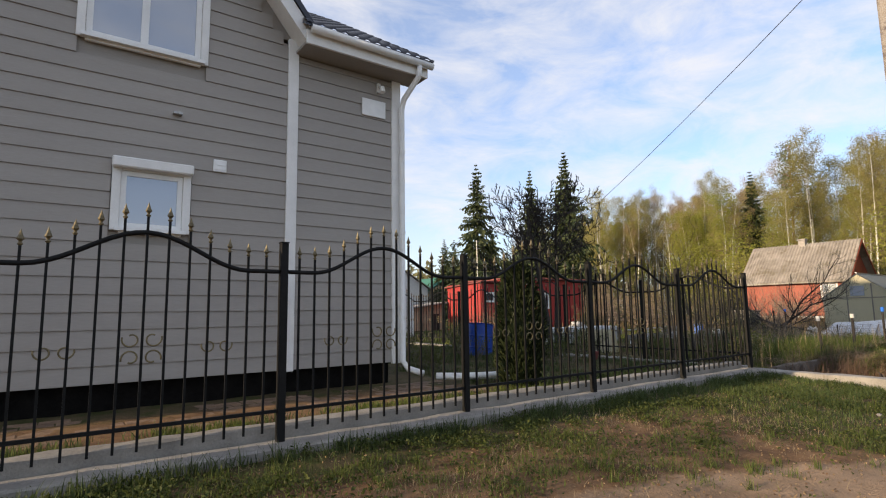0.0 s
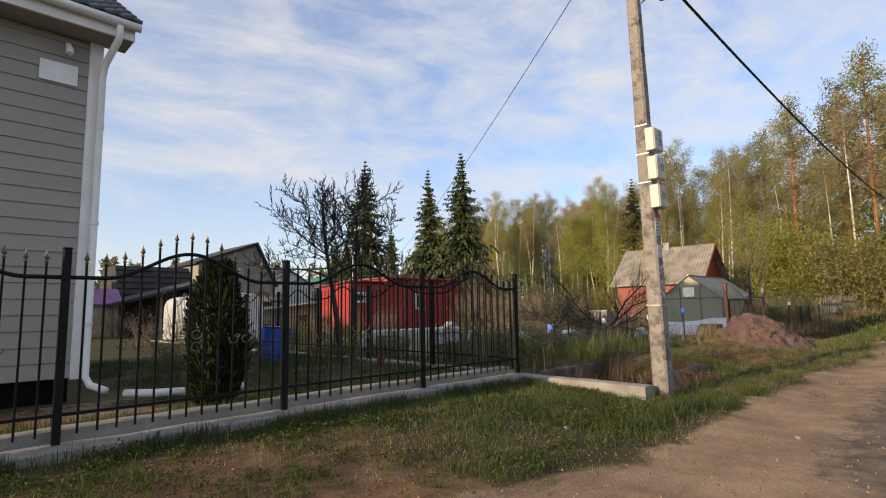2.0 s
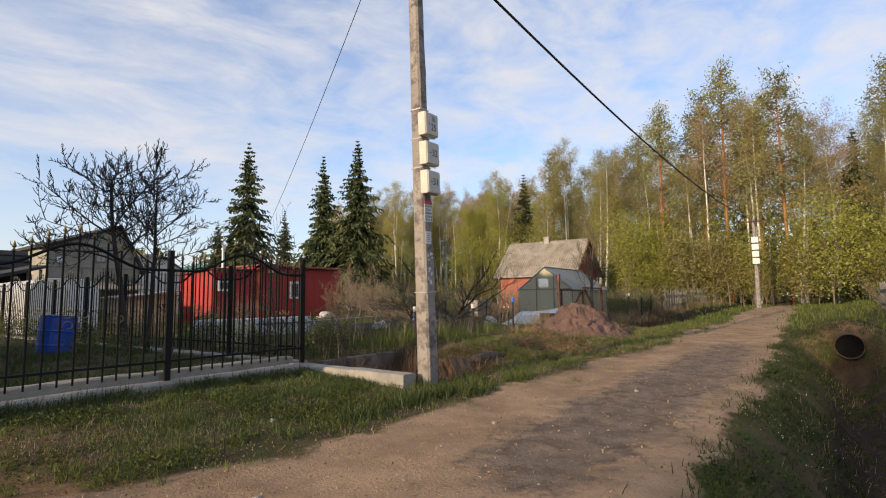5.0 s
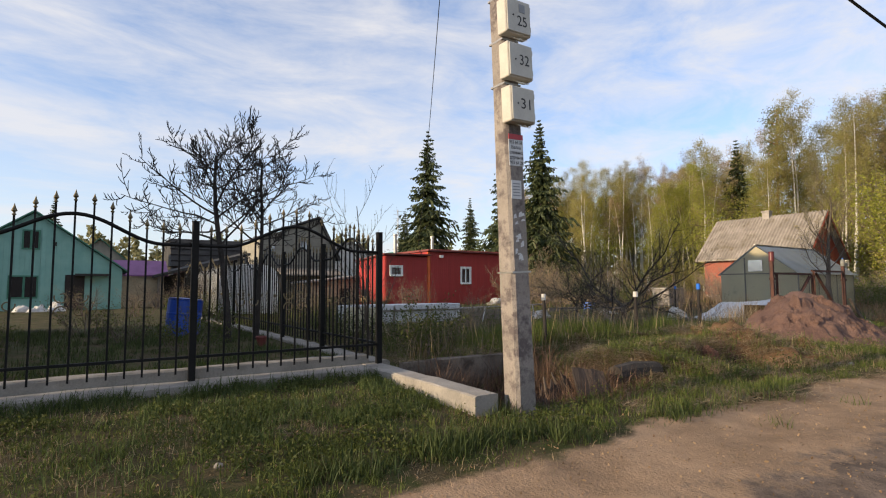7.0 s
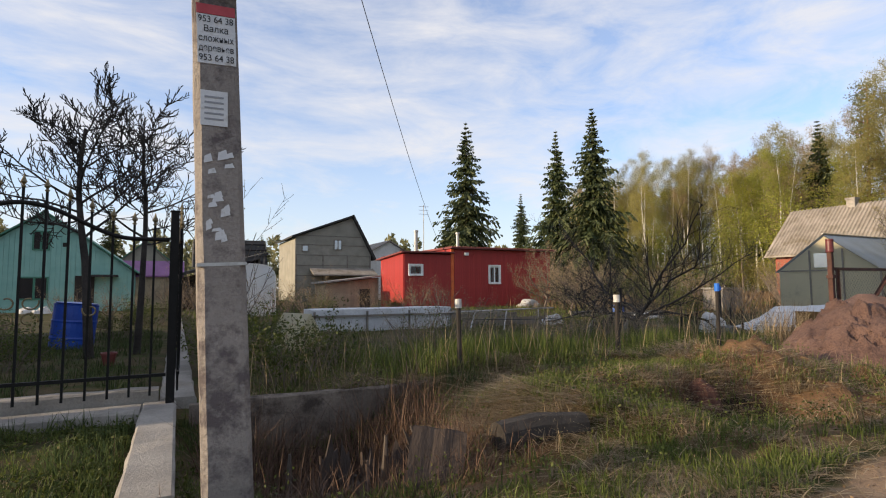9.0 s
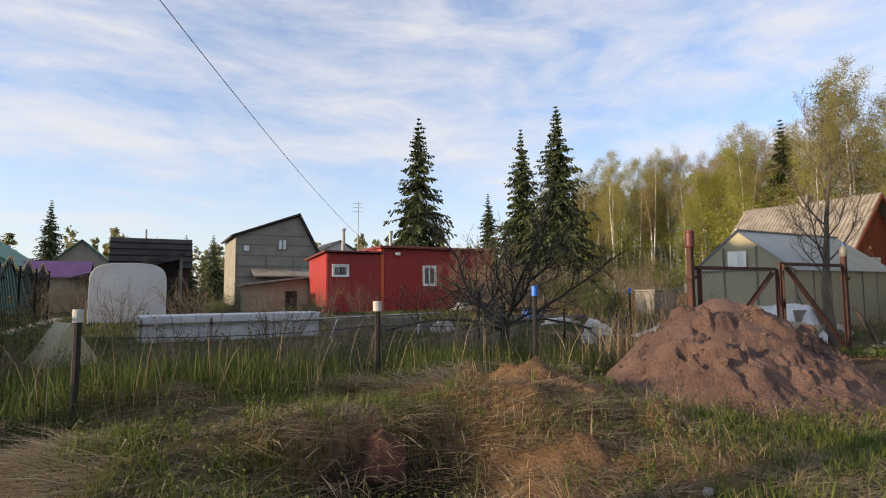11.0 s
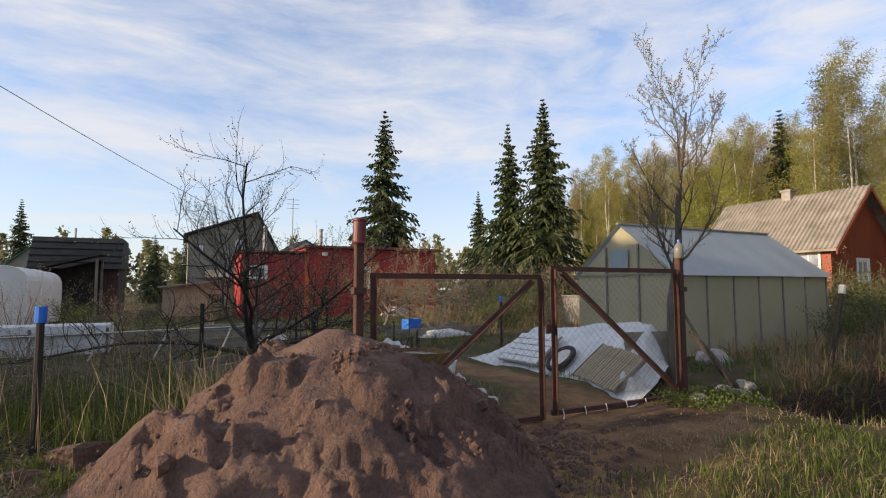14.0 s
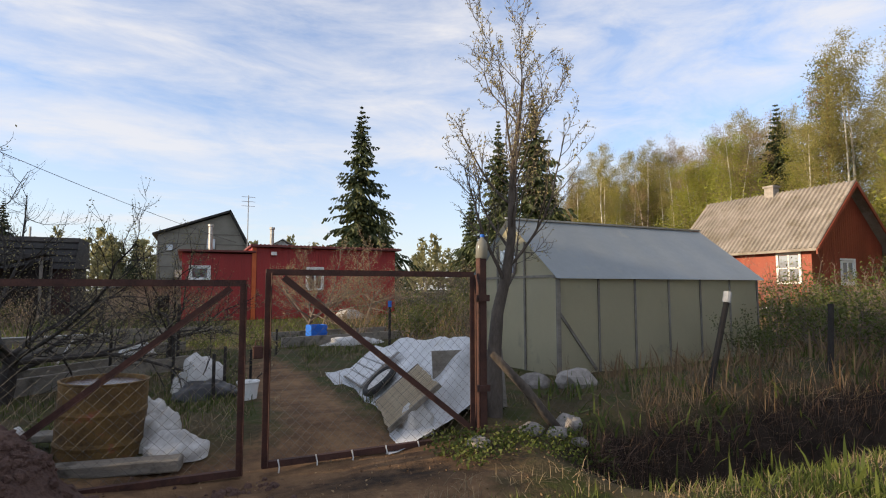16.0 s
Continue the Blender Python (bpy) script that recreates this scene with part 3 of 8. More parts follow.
def siding_boards(parent, x0, x1, z0, z1, holes, pitch=0.212, y=WALL_Y, top=None):
    """Lapped boards, each its own piece, cut round the windows. top(z): how far the boards reach at that height."""
    z, shared = z0, {}
    while z < z1:
        h = min(pitch, z1 - z)
        a0, a1 = (x0, x1) if top is None else top(z + h, x0, x1)
        spans = [(a0, a1)]
        for hx0, hx1, hz0, hz1 in holes:
            if z + h > hz0 + 0.02 and z < hz1 - 0.02:
                spans = [s for a, b in spans for s in ((a, min(b, hx0)), (max(a, hx1), b)) if s[1] - s[0] > 0.03]
        for a, b in spans:
            key = (round(b - a, 3), round(h, 3))
            if key not in shared:
                L, t = b - a, 0.022
                g = Geo().add([(0, 0.02, 0), (L, 0.02, 0), (L, -t, 0.0), (0, -t, 0.0), (0, 0.02, h - 0.002), (L, 0.02, h - 0.002), (L, -0.005, h - 0.002), (0, -0.005, h - 0.002),
                               (0, -t, 0.012), (L, -t, 0.012)],
                              [(0, 1, 2, 3), (4, 7, 6, 5), (3, 2, 9, 8), (8, 9, 6, 7), (0, 3, 8, 7, 4), (1, 5, 6, 9, 2), (1, 0, 4, 5)])
                shared[key] = g.mesh("siding_board")
                shared[key].materials.append(SIDING)
            part("siding_board", shared[key], None, parent, at=pose(a, y, z + 0.006))
        z += pitch


def build_timber_house():
    h = thing("timber_house", pose(0, 0, 0), "two-storey house with greyish beige lap siding and white trim", "house")
    body = part("wall", Geo().box((-6.2, WALL_Y + 0.03, 0.62), (4.54, 15.5, 5.54)).prism([(-2.4, 5.6), (2.75, 5.6), (0.2, 8.75)], WALL_Y + 0.03, 15.4), SIDING, h)
    # the shade under the wall is put into the foundation's colour
    part("foundation", Geo().box((-6.1, WALL_Y + 0.12, -0.2), (4.46, 15.4, 0.615)), SHADE_BLACK, h, "recessed foundation, coloured black for the shade under the wall")
    big, small = (0.08, 1.40, 4.88, 6.35), (0.55, 1.25, 2.50, 3.22)
    boards = part("front_siding", Geo().box((-6.2, WALL_Y + 0.024, 0.60), (4.6, WALL_Y + 0.029, 0.63)), SIDING, h)
    gable = lambda z, a, b: (max(a, -6.2), b) if z < 5.5 else (0.2 - (8.6 - z) * 0.81, 0.2 + (8.6 - z) * 0.81)
    holes = [(0.0, 1.48, 4.80, 6.45), (0.44, 1.36, 2.44, 3.34)]
    siding_boards(boards, -6.2, 2.64, 0.60, 8.3, holes, top=gable)
    siding_boards(boards, 2.80, 4.45, 0.60, 5.36, [])
    for x0, x1, z1 in ((2.64, 2.80, 5.6), (4.45, 4.62, 5.38)):
        part("corner_board", Geo().box((x0, WALL_Y - 0.045, 0.58), (x1, WALL_Y + 0.02, z1), chamfer=0.006), WHITE_TRIM, h, "white corner board")
    part("corner_board", Geo().box((4.575, WALL_Y + 0.024, 0.58), (4.615, WALL_Y + 0.2, 5.38)), WHITE_TRIM, h, "white corner board")
    window_unit(h, *big, WALL_Y, 0.07, (0.72,), casing=0.10)
    w = window_unit(h, *small, WALL_Y, 0.06, (), casing=0.10)
    part("shutter_box", Geo().box((0.44, WALL_Y - 0.16, 3.24), (1.36, WALL_Y - 0.055, 3.37), chamfer=0.015), WHITE_TRIM, w, "white roller shutter box")
    # eaves of the right wing
    part("soffit", Geo().box((2.75, WALL_Y - 0.42, 5.38), (4.90, WALL_Y + 0.02, 5.42)), SIDING, h)
    part("fascia", Geo().box((2.75, WALL_Y - 0.47, 5.38), (4.91, WALL_Y - 0.425, 5.60), chamfer=0.005), WHITE_TRIM, h)
    part("gutter", Geo().tube([(2.80, WALL_Y - 0.54, 5.59), (4.96, WALL_Y - 0.54, 5.57)], 0.062, 12), WHITE_PLASTIC, h, "white half-round gutter", smooth=True)
    part("downpipe", Geo().tube([(4.70, WALL_Y - 0.54, 5.52), (4.70, WALL_Y - 0.50, 5.34), (4.62, WALL_Y - 0.16, 5.04), (4.61, WALL_Y - 0.10, 4.87), (4.61, WALL_Y - 0.10, 0.62), (4.65, WALL_Y - 0.2, 0.5), (4.80, WALL_Y - 0.42, 0.43)], 0.048, 12), WHITE_PLASTIC, h, "white plastic downpipe", smooth=True)
    for z in (1.3, 2.7, 4.1):
        part("pipe_clamp", Geo().tube([(4.61, WALL_Y - 0.10, z), (4.61, WALL_Y - 0.10, z + 0.05)], 0.056, 12), WHITE_PLASTIC, h)
    roof = part("roof", Geo().add([(2.7, WALL_Y - 0.56, 5.61), (4.97, WALL_Y - 0.56, 5.61), (4.97, 11.6, 8.32), (2.7, 11.6, 8.32), (2.7, WALL_Y - 0.56, 5.65), (4.97, WALL_Y - 0.56, 5.65), (4.97, 11.6, 8.38), (2.7, 11.6, 8.38)],
                                  [(0, 3, 2, 1), (4, 5, 6, 7), (0, 1, 5, 4), (1, 2, 6, 5), (2, 3, 7, 6), (3, 0, 4, 7)]), ROOF_METAL, h, "dark metal tile roof")
    course, n = Geo(), 84
    for j, (dy, dz) in enumerate(((0.0, 0.0), (0.0, 0.035), (0.33, 0.235))):
        for i in range(n + 1):
            course.v.append((2.7 + 2.27 * i / n, dy, dz + 0.018 * math.sin(i / n * 12 * 2 * math.pi)))
    for j in range(2):
        for i in range(n):
            a = j * (n + 1) + i
            course.f.append((a, a + 1, a + n + 2, a + n + 1))
    tile = course.mesh("tile_course", True)
    tile.materials.append(ROOF_METAL)
    for j in range(12):
        part("tile_course", tile, None, roof, at=pose(0, WALL_Y - 0.58 + 0.32 * j, 5.64 + 0.21 * j))
    # steep front gable
    for sx in (-1, 1):
        e = (0.2 + sx * 2.62, 5.42)
        p = (0.2, 8.72)
        d = Vector((e[0] - p[0], 0, e[1] - p[1])).normalized()
        nrm = Vector((-d.z, 0, d.x)) * (1 if sx < 0 else -1)
        if nrm.z < 0:
            nrm = -nrm
        P, E = Vector((p[0], 0, p[1])), Vector((e[0], 0, e[1]))
        q = [(v.x, v.z) for v in (P - Vector((0, 0, 0.2)), E - Vector((0, 0, 0.04)), E + nrm * 0.16, P + nrm * 0.10)]
        part("bargeboard", Geo().prism(q, WALL_Y - 0.42, WALL_Y - 0.37), WHITE_TRIM, h, "white bargeboard")
        q2 = [(v.x, v.z) for v in (P + nrm * 0.12, E + d * 0.1 + nrm * 0.17, E + d * 0.1 + nrm * 0.24, P + nrm * 0.2 + Vector((0, 0, 0.05)))]
        part("gable_roof_sheet", Geo().prism(q2, WALL_Y - 0.45, 15.5), ROOF_METAL, h, "dark metal gable roof")
        q3 = [(v.x, v.z) for v in (P + nrm * 0.03, E + nrm * 0.03, E + nrm * 0.10, P + nrm * 0.10)]
        part("gable_soffit", Geo().prism(q3, WALL_Y - 0.366, WALL_Y + 0.02), WHITE_TRIM, h)
    # fittings on the wall
    part("vent_cover", Geo().box((1.62, WALL_Y - 0.05, 3.36), (1.79, WALL_Y - 0.022, 3.53), chamfer=0.008).box((1.64, WALL_Y - 0.056, 3.39), (1.77, WALL_Y - 0.05, 3.41)).box((1.64, WALL_Y - 0.056, 3.45), (1.77, WALL_Y - 0.05, 3.47)), WHITE_PLASTIC, h, "small white vent cover")
    part("pipe_stub", Geo().tube([(1.16, WALL_Y, 4.08), (1.16, WALL_Y - 0.12, 4.07)], 0.02, 8).box((1.09, WALL_Y - 0.1, 4.06), (1.2, WALL_Y - 0.022, 4.085)), STRAP, h)
    part("house_plate", Geo().box((3.88, WALL_Y - 0.05, 4.66), (4.32, WALL_Y - 0.024, 4.95), chamfer=0.004), WHITE_PLASTIC, h, "blank white plate")
    part("wall_lamp", Geo().box((4.16, WALL_Y - 0.06, 5.10), (4.22, WALL_Y - 0.022, 5.26)).tube([(4.19, WALL_Y - 0.05, 5.20), (4.19, WALL_Y - 0.16, 5.14), (4.19, WALL_Y - 0.18, 5.06)], [0.02, 0.045, 0.05], 8), WHITE_PLASTIC, h, "small white wall lamp")


build_timber_house()
drain = thing("drain_channel", pose(5.0, 7.1, 0.36, 0, 0, -20), "pale curved plastic drain channel beside the house corner", "drain")
part("channel", Geo().tube([(0, 0, 0.02), (0.35, -0.18, 0.02), (0.85, -0.22, 0.02), (1.5, -0.02, 0.02)], 0.055, 8), WHITE_PLASTIC, drain, smooth=True)

# ---- concrete footing and iron fence ----
PITCH, FENCE_Y, POST0 = 2.31, 4.95, 10.88
def wavy_box(lo, hi, along, step=0.25, amp=0.008, seed=1):
    """A cast beam with slightly uneven edges."""
    rnd = random.Random(seed)
    g = Geo()
    n = max(2, int((hi[along] - lo[along]) / step))
    oth = 1 - along
    rows = []
    for i in range(n + 1):
        a = lo[along] + (hi[along] - lo[along]) * i / n
        j = lambda: rnd.uniform(-amp, amp)
        c = 0.018
        prof = [(lo[oth] + j(), lo[2]), (lo[oth] + j(), hi[2] - c + j()), (lo[oth] + c, hi[2] + j()), (hi[oth] - c, hi[2] + j()), (hi[oth] + j(), hi[2] - c + j()), (hi[oth] + j(), lo[2])]
        rows.append([(a, b, z) if along == 0 else (b, a, z) for b, z in prof])
    for r in rows:
        g.v.extend(r)
    for i in range(n):
        for k in range(5):
            a, b = i * 6 + k, i * 6 + k + 1
            g.f.append((a, a + 6, b + 6, b) if along == 0 else (a, b, b + 6, a + 6))
    g.f.append(tuple(range(6)))
    g.f.append(tuple(range(n * 6 + 5, n * 6 - 1, -1)))
    return g


tagged(part("front_footing", wavy_box((-6, 4.70, -0.2), (10.655, 5.06, 0.25), 0, seed=3), CONCRETE), "long pale concrete footing under the iron fence", "footing", kind="structure")
tagged(part("inner_footing", wavy_box((-6, 5.066, -0.2), (10.79, 5.24, 0.375), 0, seed=6), CONCRETE), "raised concrete step behind the iron fence", "footing", kind="structure")
tagged(part("side_footing", wavy_box((10.80, 5.065, -0.2), (11.12, 26, 0.27), 1, seed=5), CONCRETE), "pale concrete footing under the side fence", "footing", kind="structure")
tagged(part("return_footing", wavy_box((10.66, 2.42, -0.45), (10.94, 5.06, 0.255), 1, seed=4), CONCRETE), "low concrete wall end beside the utility pole", "low wall", kind="structure")


def rail_height(u):
    """Height of the curved top rail along a panel, u from 0 to 1."""
    k = np.clip((abs(u - 0.5)) / 0.36, 0, 1)
    return 1.80 + 0.29 * (0.5 + 0.5 * math.cos(math.pi * k))


def scroll(g, cx, cz, r, a0, sx, sz):
    pts = []
    for i in range(15):
        a = a0 + i / 14 * math.pi * 1.75
        q = r * (1 - 0.5 * i / 14)
        pts.append((cx + sx * q * math.cos(a), 0, cz + sz * q * math.sin(a)))
    g.tube(pts, 0.0075, 5)


def build_fence_panel(m):
    """One panel: rails, thirteen pickets with spear tips, scrolls; its left post stands at x = 0."""
    p = thing("iron_fence", m, "black iron fence section, arched rail and gilt spear tips", "fence", "iron fence sections")
    top = [(PITCH * i / 28, 0, rail_height(i / 28)) for i in range(29)]
    top[0], top[-1] = (0.04, 0, top[0][2]), (PITCH - 0.04, 0, top[-1][2])
    part("top_rail", Geo().tube(top, 0.020, 6), IRON, p, smooth=True)
    part("bottom_rail", Geo().box((0.04, -0.015, 0.505), (PITCH - 0.04, 0.015, 0.535)), IRON, p)
    tip = Geo().lathe([(0.009, 0), (0.02, 0.012), (0.009, 0.026), (0.012, 0.035), (0.026, 0.05), (0.012, 0.085), (0.001, 0.125)], 6).mesh("spear_tip")
    tip.materials.append(GOLD)
    for i in range(1, 14):
        u = i / 14
        x, z = PITCH * u, rail_height(u) + 0.13
        b = part("picket", Geo().box((x - 0.0095, -0.0095, 0.335), (x + 0.0095, 0.0095, z)), IRON, p)
        part("spear_tip", tip, None, b, "gilt spear tip", at=pose(x, 0, z))
    for u, r in ((0.25, 0.060), (0.5, 0.068), (0.75, 0.060)):
        cx, g = PITCH * u, Geo()
        for sx in (-1, 1):
            for sz in ((-1, 1) if u == 0.5 else (1,)):
                scroll(g, cx + sx * r * 1.15, 1.14 + (sz * r * 1.1 if u == 0.5 else 0), r, math.pi * 0.9, -sx, sz)
        part("scroll_ornament", g, GOLD, p, "tarnished gilt scroll ornament", smooth=True)
    return p


def add_fence_post(p, x):
    q = part("post", Geo().box((x - 0.036, -0.036, 0.24), (x + 0.036, 0.036, 2.07), chamfer=0.005), IRON, p)
    part("cap", Geo().box((x - 0.041, -0.041, 2.071), (x + 0.041, 0.041, 2.085), chamfer=0.004), IRON, q)


panel0 = build_fence_panel(pose(POST0 - PITCH, FENCE_Y, 0))
add_fence_post(panel0, PITCH)
BAYS = (10.89, 8.51, 6.19, 3.90, 1.72, -0.58, -2.9)
for k in range(2, 7):
    copy_thing(panel0, pose(BAYS[k], FENCE_Y, 0) @ Matrix.Diagonal(((BAYS[k - 1] - BAYS[k]) / PITCH, 1, 1, 1)))
for k in range(8):
    copy_thing(panel0, pose(BAYS[0] + 0.06, FENCE_Y + k * PITCH, 0, 0, 0, 90))
panel0.matrix_basis = pose(BAYS[1], FENCE_Y, 0) @ Matrix.Diagonal(((BAYS[0] - BAYS[1]) / PITCH, 1, 1, 1))

# ---- utility pole with meter boxes ----
def build_pole():
    p = thing("utility_pole", pose(11.215, 2.38, -0.3, 0.3, -2.75, 0), "tall weathered concrete utility pole with posters and cables", "utility pole")
    rows = []
    for i in range(40):
        z = 9.6 * i / 39
        k = 1 - 0.42 * z / 9.6
        j = lambda: random.uniform(-0.004, 0.004)
        a, b, c = 0.130 * k, 0.125 * k, 0.03
        rows.append([(-a + c + j(), -b, z), (a - c + j(), -b + j(), z), (a, -b + c, z), (a + j(), b - c, z), (a - c, b, z), (-a + c, b, z), (-a + j(), b - c, z), (-a, -b + c + j(), z)])
    g = Geo()
    for r in rows:
        g.v.extend(r)
    for i in range(39):
        for k in range(8):
            g.f.append((i * 8 + k, i * 8 + (k + 1) % 8, i * 8 + 8 + (k + 1) % 8, i * 8 + 8 + k))
    g.f.append(tuple(range(39 * 8, 40 * 8)))
    part("shaft", g, POLE_CONCRETE, p)
    cab = Geo()
    for dx, dy, r in ((0.105, -0.05, 0.012), (0.11, 0.0, 0.016), (0.10, 0.04, 0.012)):
        cab.tube([(dx + 0.01 * math.sin(i * 1.7 + dx * 90), dy + 0.008 * math.cos(i), 4.5 + 0.25 * i) for i in range(20)], r, 6)
    part("riser_cable", cab, CABLE, p, "black riser cables", smooth=True)
    arm = Geo().box((-0.6, -0.1, 7.7), (0.6, -0.03, 7.78)).box((-0.04, -0.13, 7.6), (0.04, -0.1, 7.9))
    part("crossarm", arm, RUST, p)
    for x in (-0.5, -0.15, 0.2, 0.5):
        part("insulator", Geo().lathe([(0.02, 0), (0.05, 0.03), (0.03, 0.05), (0.05, 0.08), (0.02, 0.12)], 10, (x, -0.06, 7.785)), WHITE_PLASTIC, p, "white insulator")
    lamp = part("street_light", Geo().tube([(0, -0.1, 6.62), (0.08, -0.28, 6.76), (0.12, -0.40, 6.72)], 0.018, 6).lathe([(0.02, 0.1), (0.07, 0.06), (0.08, 0.0), (0.05, -0.06)], 12, (0.12, -0.42, 6.66)), STRAP, p, "small round street light")
    for z in (1.75, 3.68, 4.14, 4.60):
        k = 1 - 0.42 * z / 9.6
        a, b = 0.130 * k + 0.003, 0.125 * k + 0.003
        part("strap", Geo().box((-a, -b, z), (a, b, z + 0.018)), STRAP, p, "thin steel strap")
    # posters pasted on the face towards the track
    fy = lambda z: -(0.125 * (1 - 0.42 * z / 9.6)) - 0.004
    post = part("poster", Geo().box((-0.095, fy(2.72), 2.84), (0.098, fy(2.72) + 0.004, 3.11)), PAPER, p, "torn advertising poster with a red band")
    part("red_band", Geo().box((-0.095, fy(2.72) - 0.003, 3.112), (0.098, fy(2.72) + 0.003, 3.165)), PAPER_RED, post, "faded red band")
    for i, s in enumerate(("953 64 38", "Валка", "сложных", "деревьев", "953 64 38")):
        writing("lettering", s, 0.05, INK, post, pose(0, fy(2.72) - 0.002, 3.082 - i * 0.053, 90, 0, 0), 0.175 if i != 1 else 0.12)
    notice = part("notice_sheet", Geo().box((-0.155, fy(2.4), 2.50), (-0.02, fy(2.4) + 0.003, 2.69), pose(0, 0, 0, 0, 1.5, 0)), PAPER, p, "small faded paper notice")
    for i in range(5):
        part("text_line", Geo().box((-0.135, fy(2.4) - 0.002, 2.65 - i * 0.03), (-0.04, fy(2.4) - 0.0005, 2.66 - i * 0.03), pose(0, 0, 0, 0, 1.5, 0)), surface_grey, notice)
    scraps = random.Random(4)
    for i in range(16):
        z, x, w, h = scraps.uniform(1.85, 2.36), scraps.uniform(-0.09, 0.05), scraps.uniform(0.02, 0.06), scraps.uniform(0.02, 0.07)
        part("paper_scrap", Geo().add([(x, fy(z) - 0.001, z), (x + w, fy(z) - 0.002, z + h * 0.2), (x + w * 0.8, fy(z) - 0.001, z + h), (x + 0.1 * w, fy(z) - 0.001, z + h * 0.7)], [(0, 1, 2, 3)]), PAPER, p, "torn paper scrap")
    return p


surface_grey = plain("grey_print", (0.25, 0.26, 0.28), 0.7)
build_pole()


def build_meter_box(z, number, lean):
    w, d, h = 0.34, 0.135, 0.36
    x = 11.215 - 0.048 * (z + 0.3) + 0.005
    b = thing("meter_box", pose(x, 2.285, z, 0, -2.5, lean), "pale grey steel electricity meter box numbered " + number, "meter box", "meter boxes on the pole")
    part("body", Geo().box((-w / 2 + 0.02, -d, 0), (w / 2 + 0.02, 0.0, h), chamfer=0.008), BOX_ENAMEL, b)
    door = part("door", Geo().box((-w / 2 + 0.032, -d - 0.014, 0.012), (w / 2 + 0.008, -d - 0.001, h - 0.012), chamfer=0.005), BOX_ENAMEL, b)
    part("lock", Geo().tube([(-0.06, -d - 0.014, h * 0.5), (-0.06, -d - 0.022, h * 0.5)], 0.008, 8), INK, door)
    writing("number", number, 0.15, INK, door, pose(0.06, -d - 0.016, h * (0.5 if number != "25" else 0.36), 90, 0, 0), 0.13)
    if number == "25":
        part("viewing_pane", Geo().box((0.02, -d - 0.018, h * 0.62), (0.10, -d - 0.015, h * 0.86)), surface_grey, door)
    for hz in (0.05, h - 0.1):
        part("hinge", Geo().tube([(w / 2 + 0.008, -d - 0.008, hz), (w / 2 + 0.008, -d - 0.008, hz + 0.05)], 0.007, 6), STRAP, b)
    for cx in (0.0, 0.08):
        part("conduit", Geo().tube([(cx - 0.02, -0.06, 0.002), (cx + 0.0, -0.09, -0.022), (cx + 0.05, -0.10, -0.034), (cx + 0.09, -0.09, -0.012), (cx + 0.10, -0.06, 0.004)], 0.005, 6), WHITE_PLASTIC, b, "pale wire loop", smooth=True)
    return b


for z, number, lean in ((2.965, "31", 3), (3.415, "32", 2), (3.87, "25", 1)):
    build_meter_box(z, number, lean)


def overhead_wire(name, a, b, sag, r, label, n=28):
    a, b = Vector(a), Vector(b)
    pts = [a.lerp(b, i / n) - Vector((0, 0, sag * 4 * (i / n) * (1 - i / n))) for i in range(n + 1)]
    w = part(name, Geo().tube(pts, r, 5), CABLE)
    return tagged(w, label, "cable")


# ---- houses beyond the garden ----
def gable_house(name, m, width, depth, eave, ridge, wall_mat, roof_mat, label, overhang=0.35, roof_th=0.08, boards=True, category="house", board_w=0.16, foundation=0.0):
    """A house whose gables face -y and +y; x is its width; its own origin at the middle of the front gable's foot."""
    h = thing(name, m, label, category)
    w2 = width / 2
    part("wall", Geo().prism([(-w2, 0), (w2, 0), (w2, eave), (0, ridge), (-w2, eave)], 0.02, depth), wall_mat, h)
    k = (ridge - eave) / w2
    for sx in (-1, 1):
        q = [(0, ridge + 0.03), (sx * (w2 + overhang), eave - k * overhang + 0.03), (sx * (w2 + overhang), eave - k * overhang + 0.03 + roof_th), (0, ridge + 0.03 + roof_th)]
        part("roof", Geo().prism(q, -overhang, depth + overhang), roof_mat, h)
    if boards:
        n = int(width / board_w)
        for i in range(n):
            x0 = -w2 + width * i / n
            x1 = -w2 + width * (i + 1) / n - 0.012
            t = lambda x: ridge - k * abs(x) - 0.02
            if x0 < 0 < x1:
                q = [(x0, 0), (x1, 0), (x1, t(x1)), (0, ridge - 0.02), (x0, t(x0))]
            else:
                q = [(x0, 0), (x1, 0), (x1, t(x1)), (x0, t(x0))]
            part("board", Geo().prism(q, 0.0, 0.019), wall_mat, h)
    return h


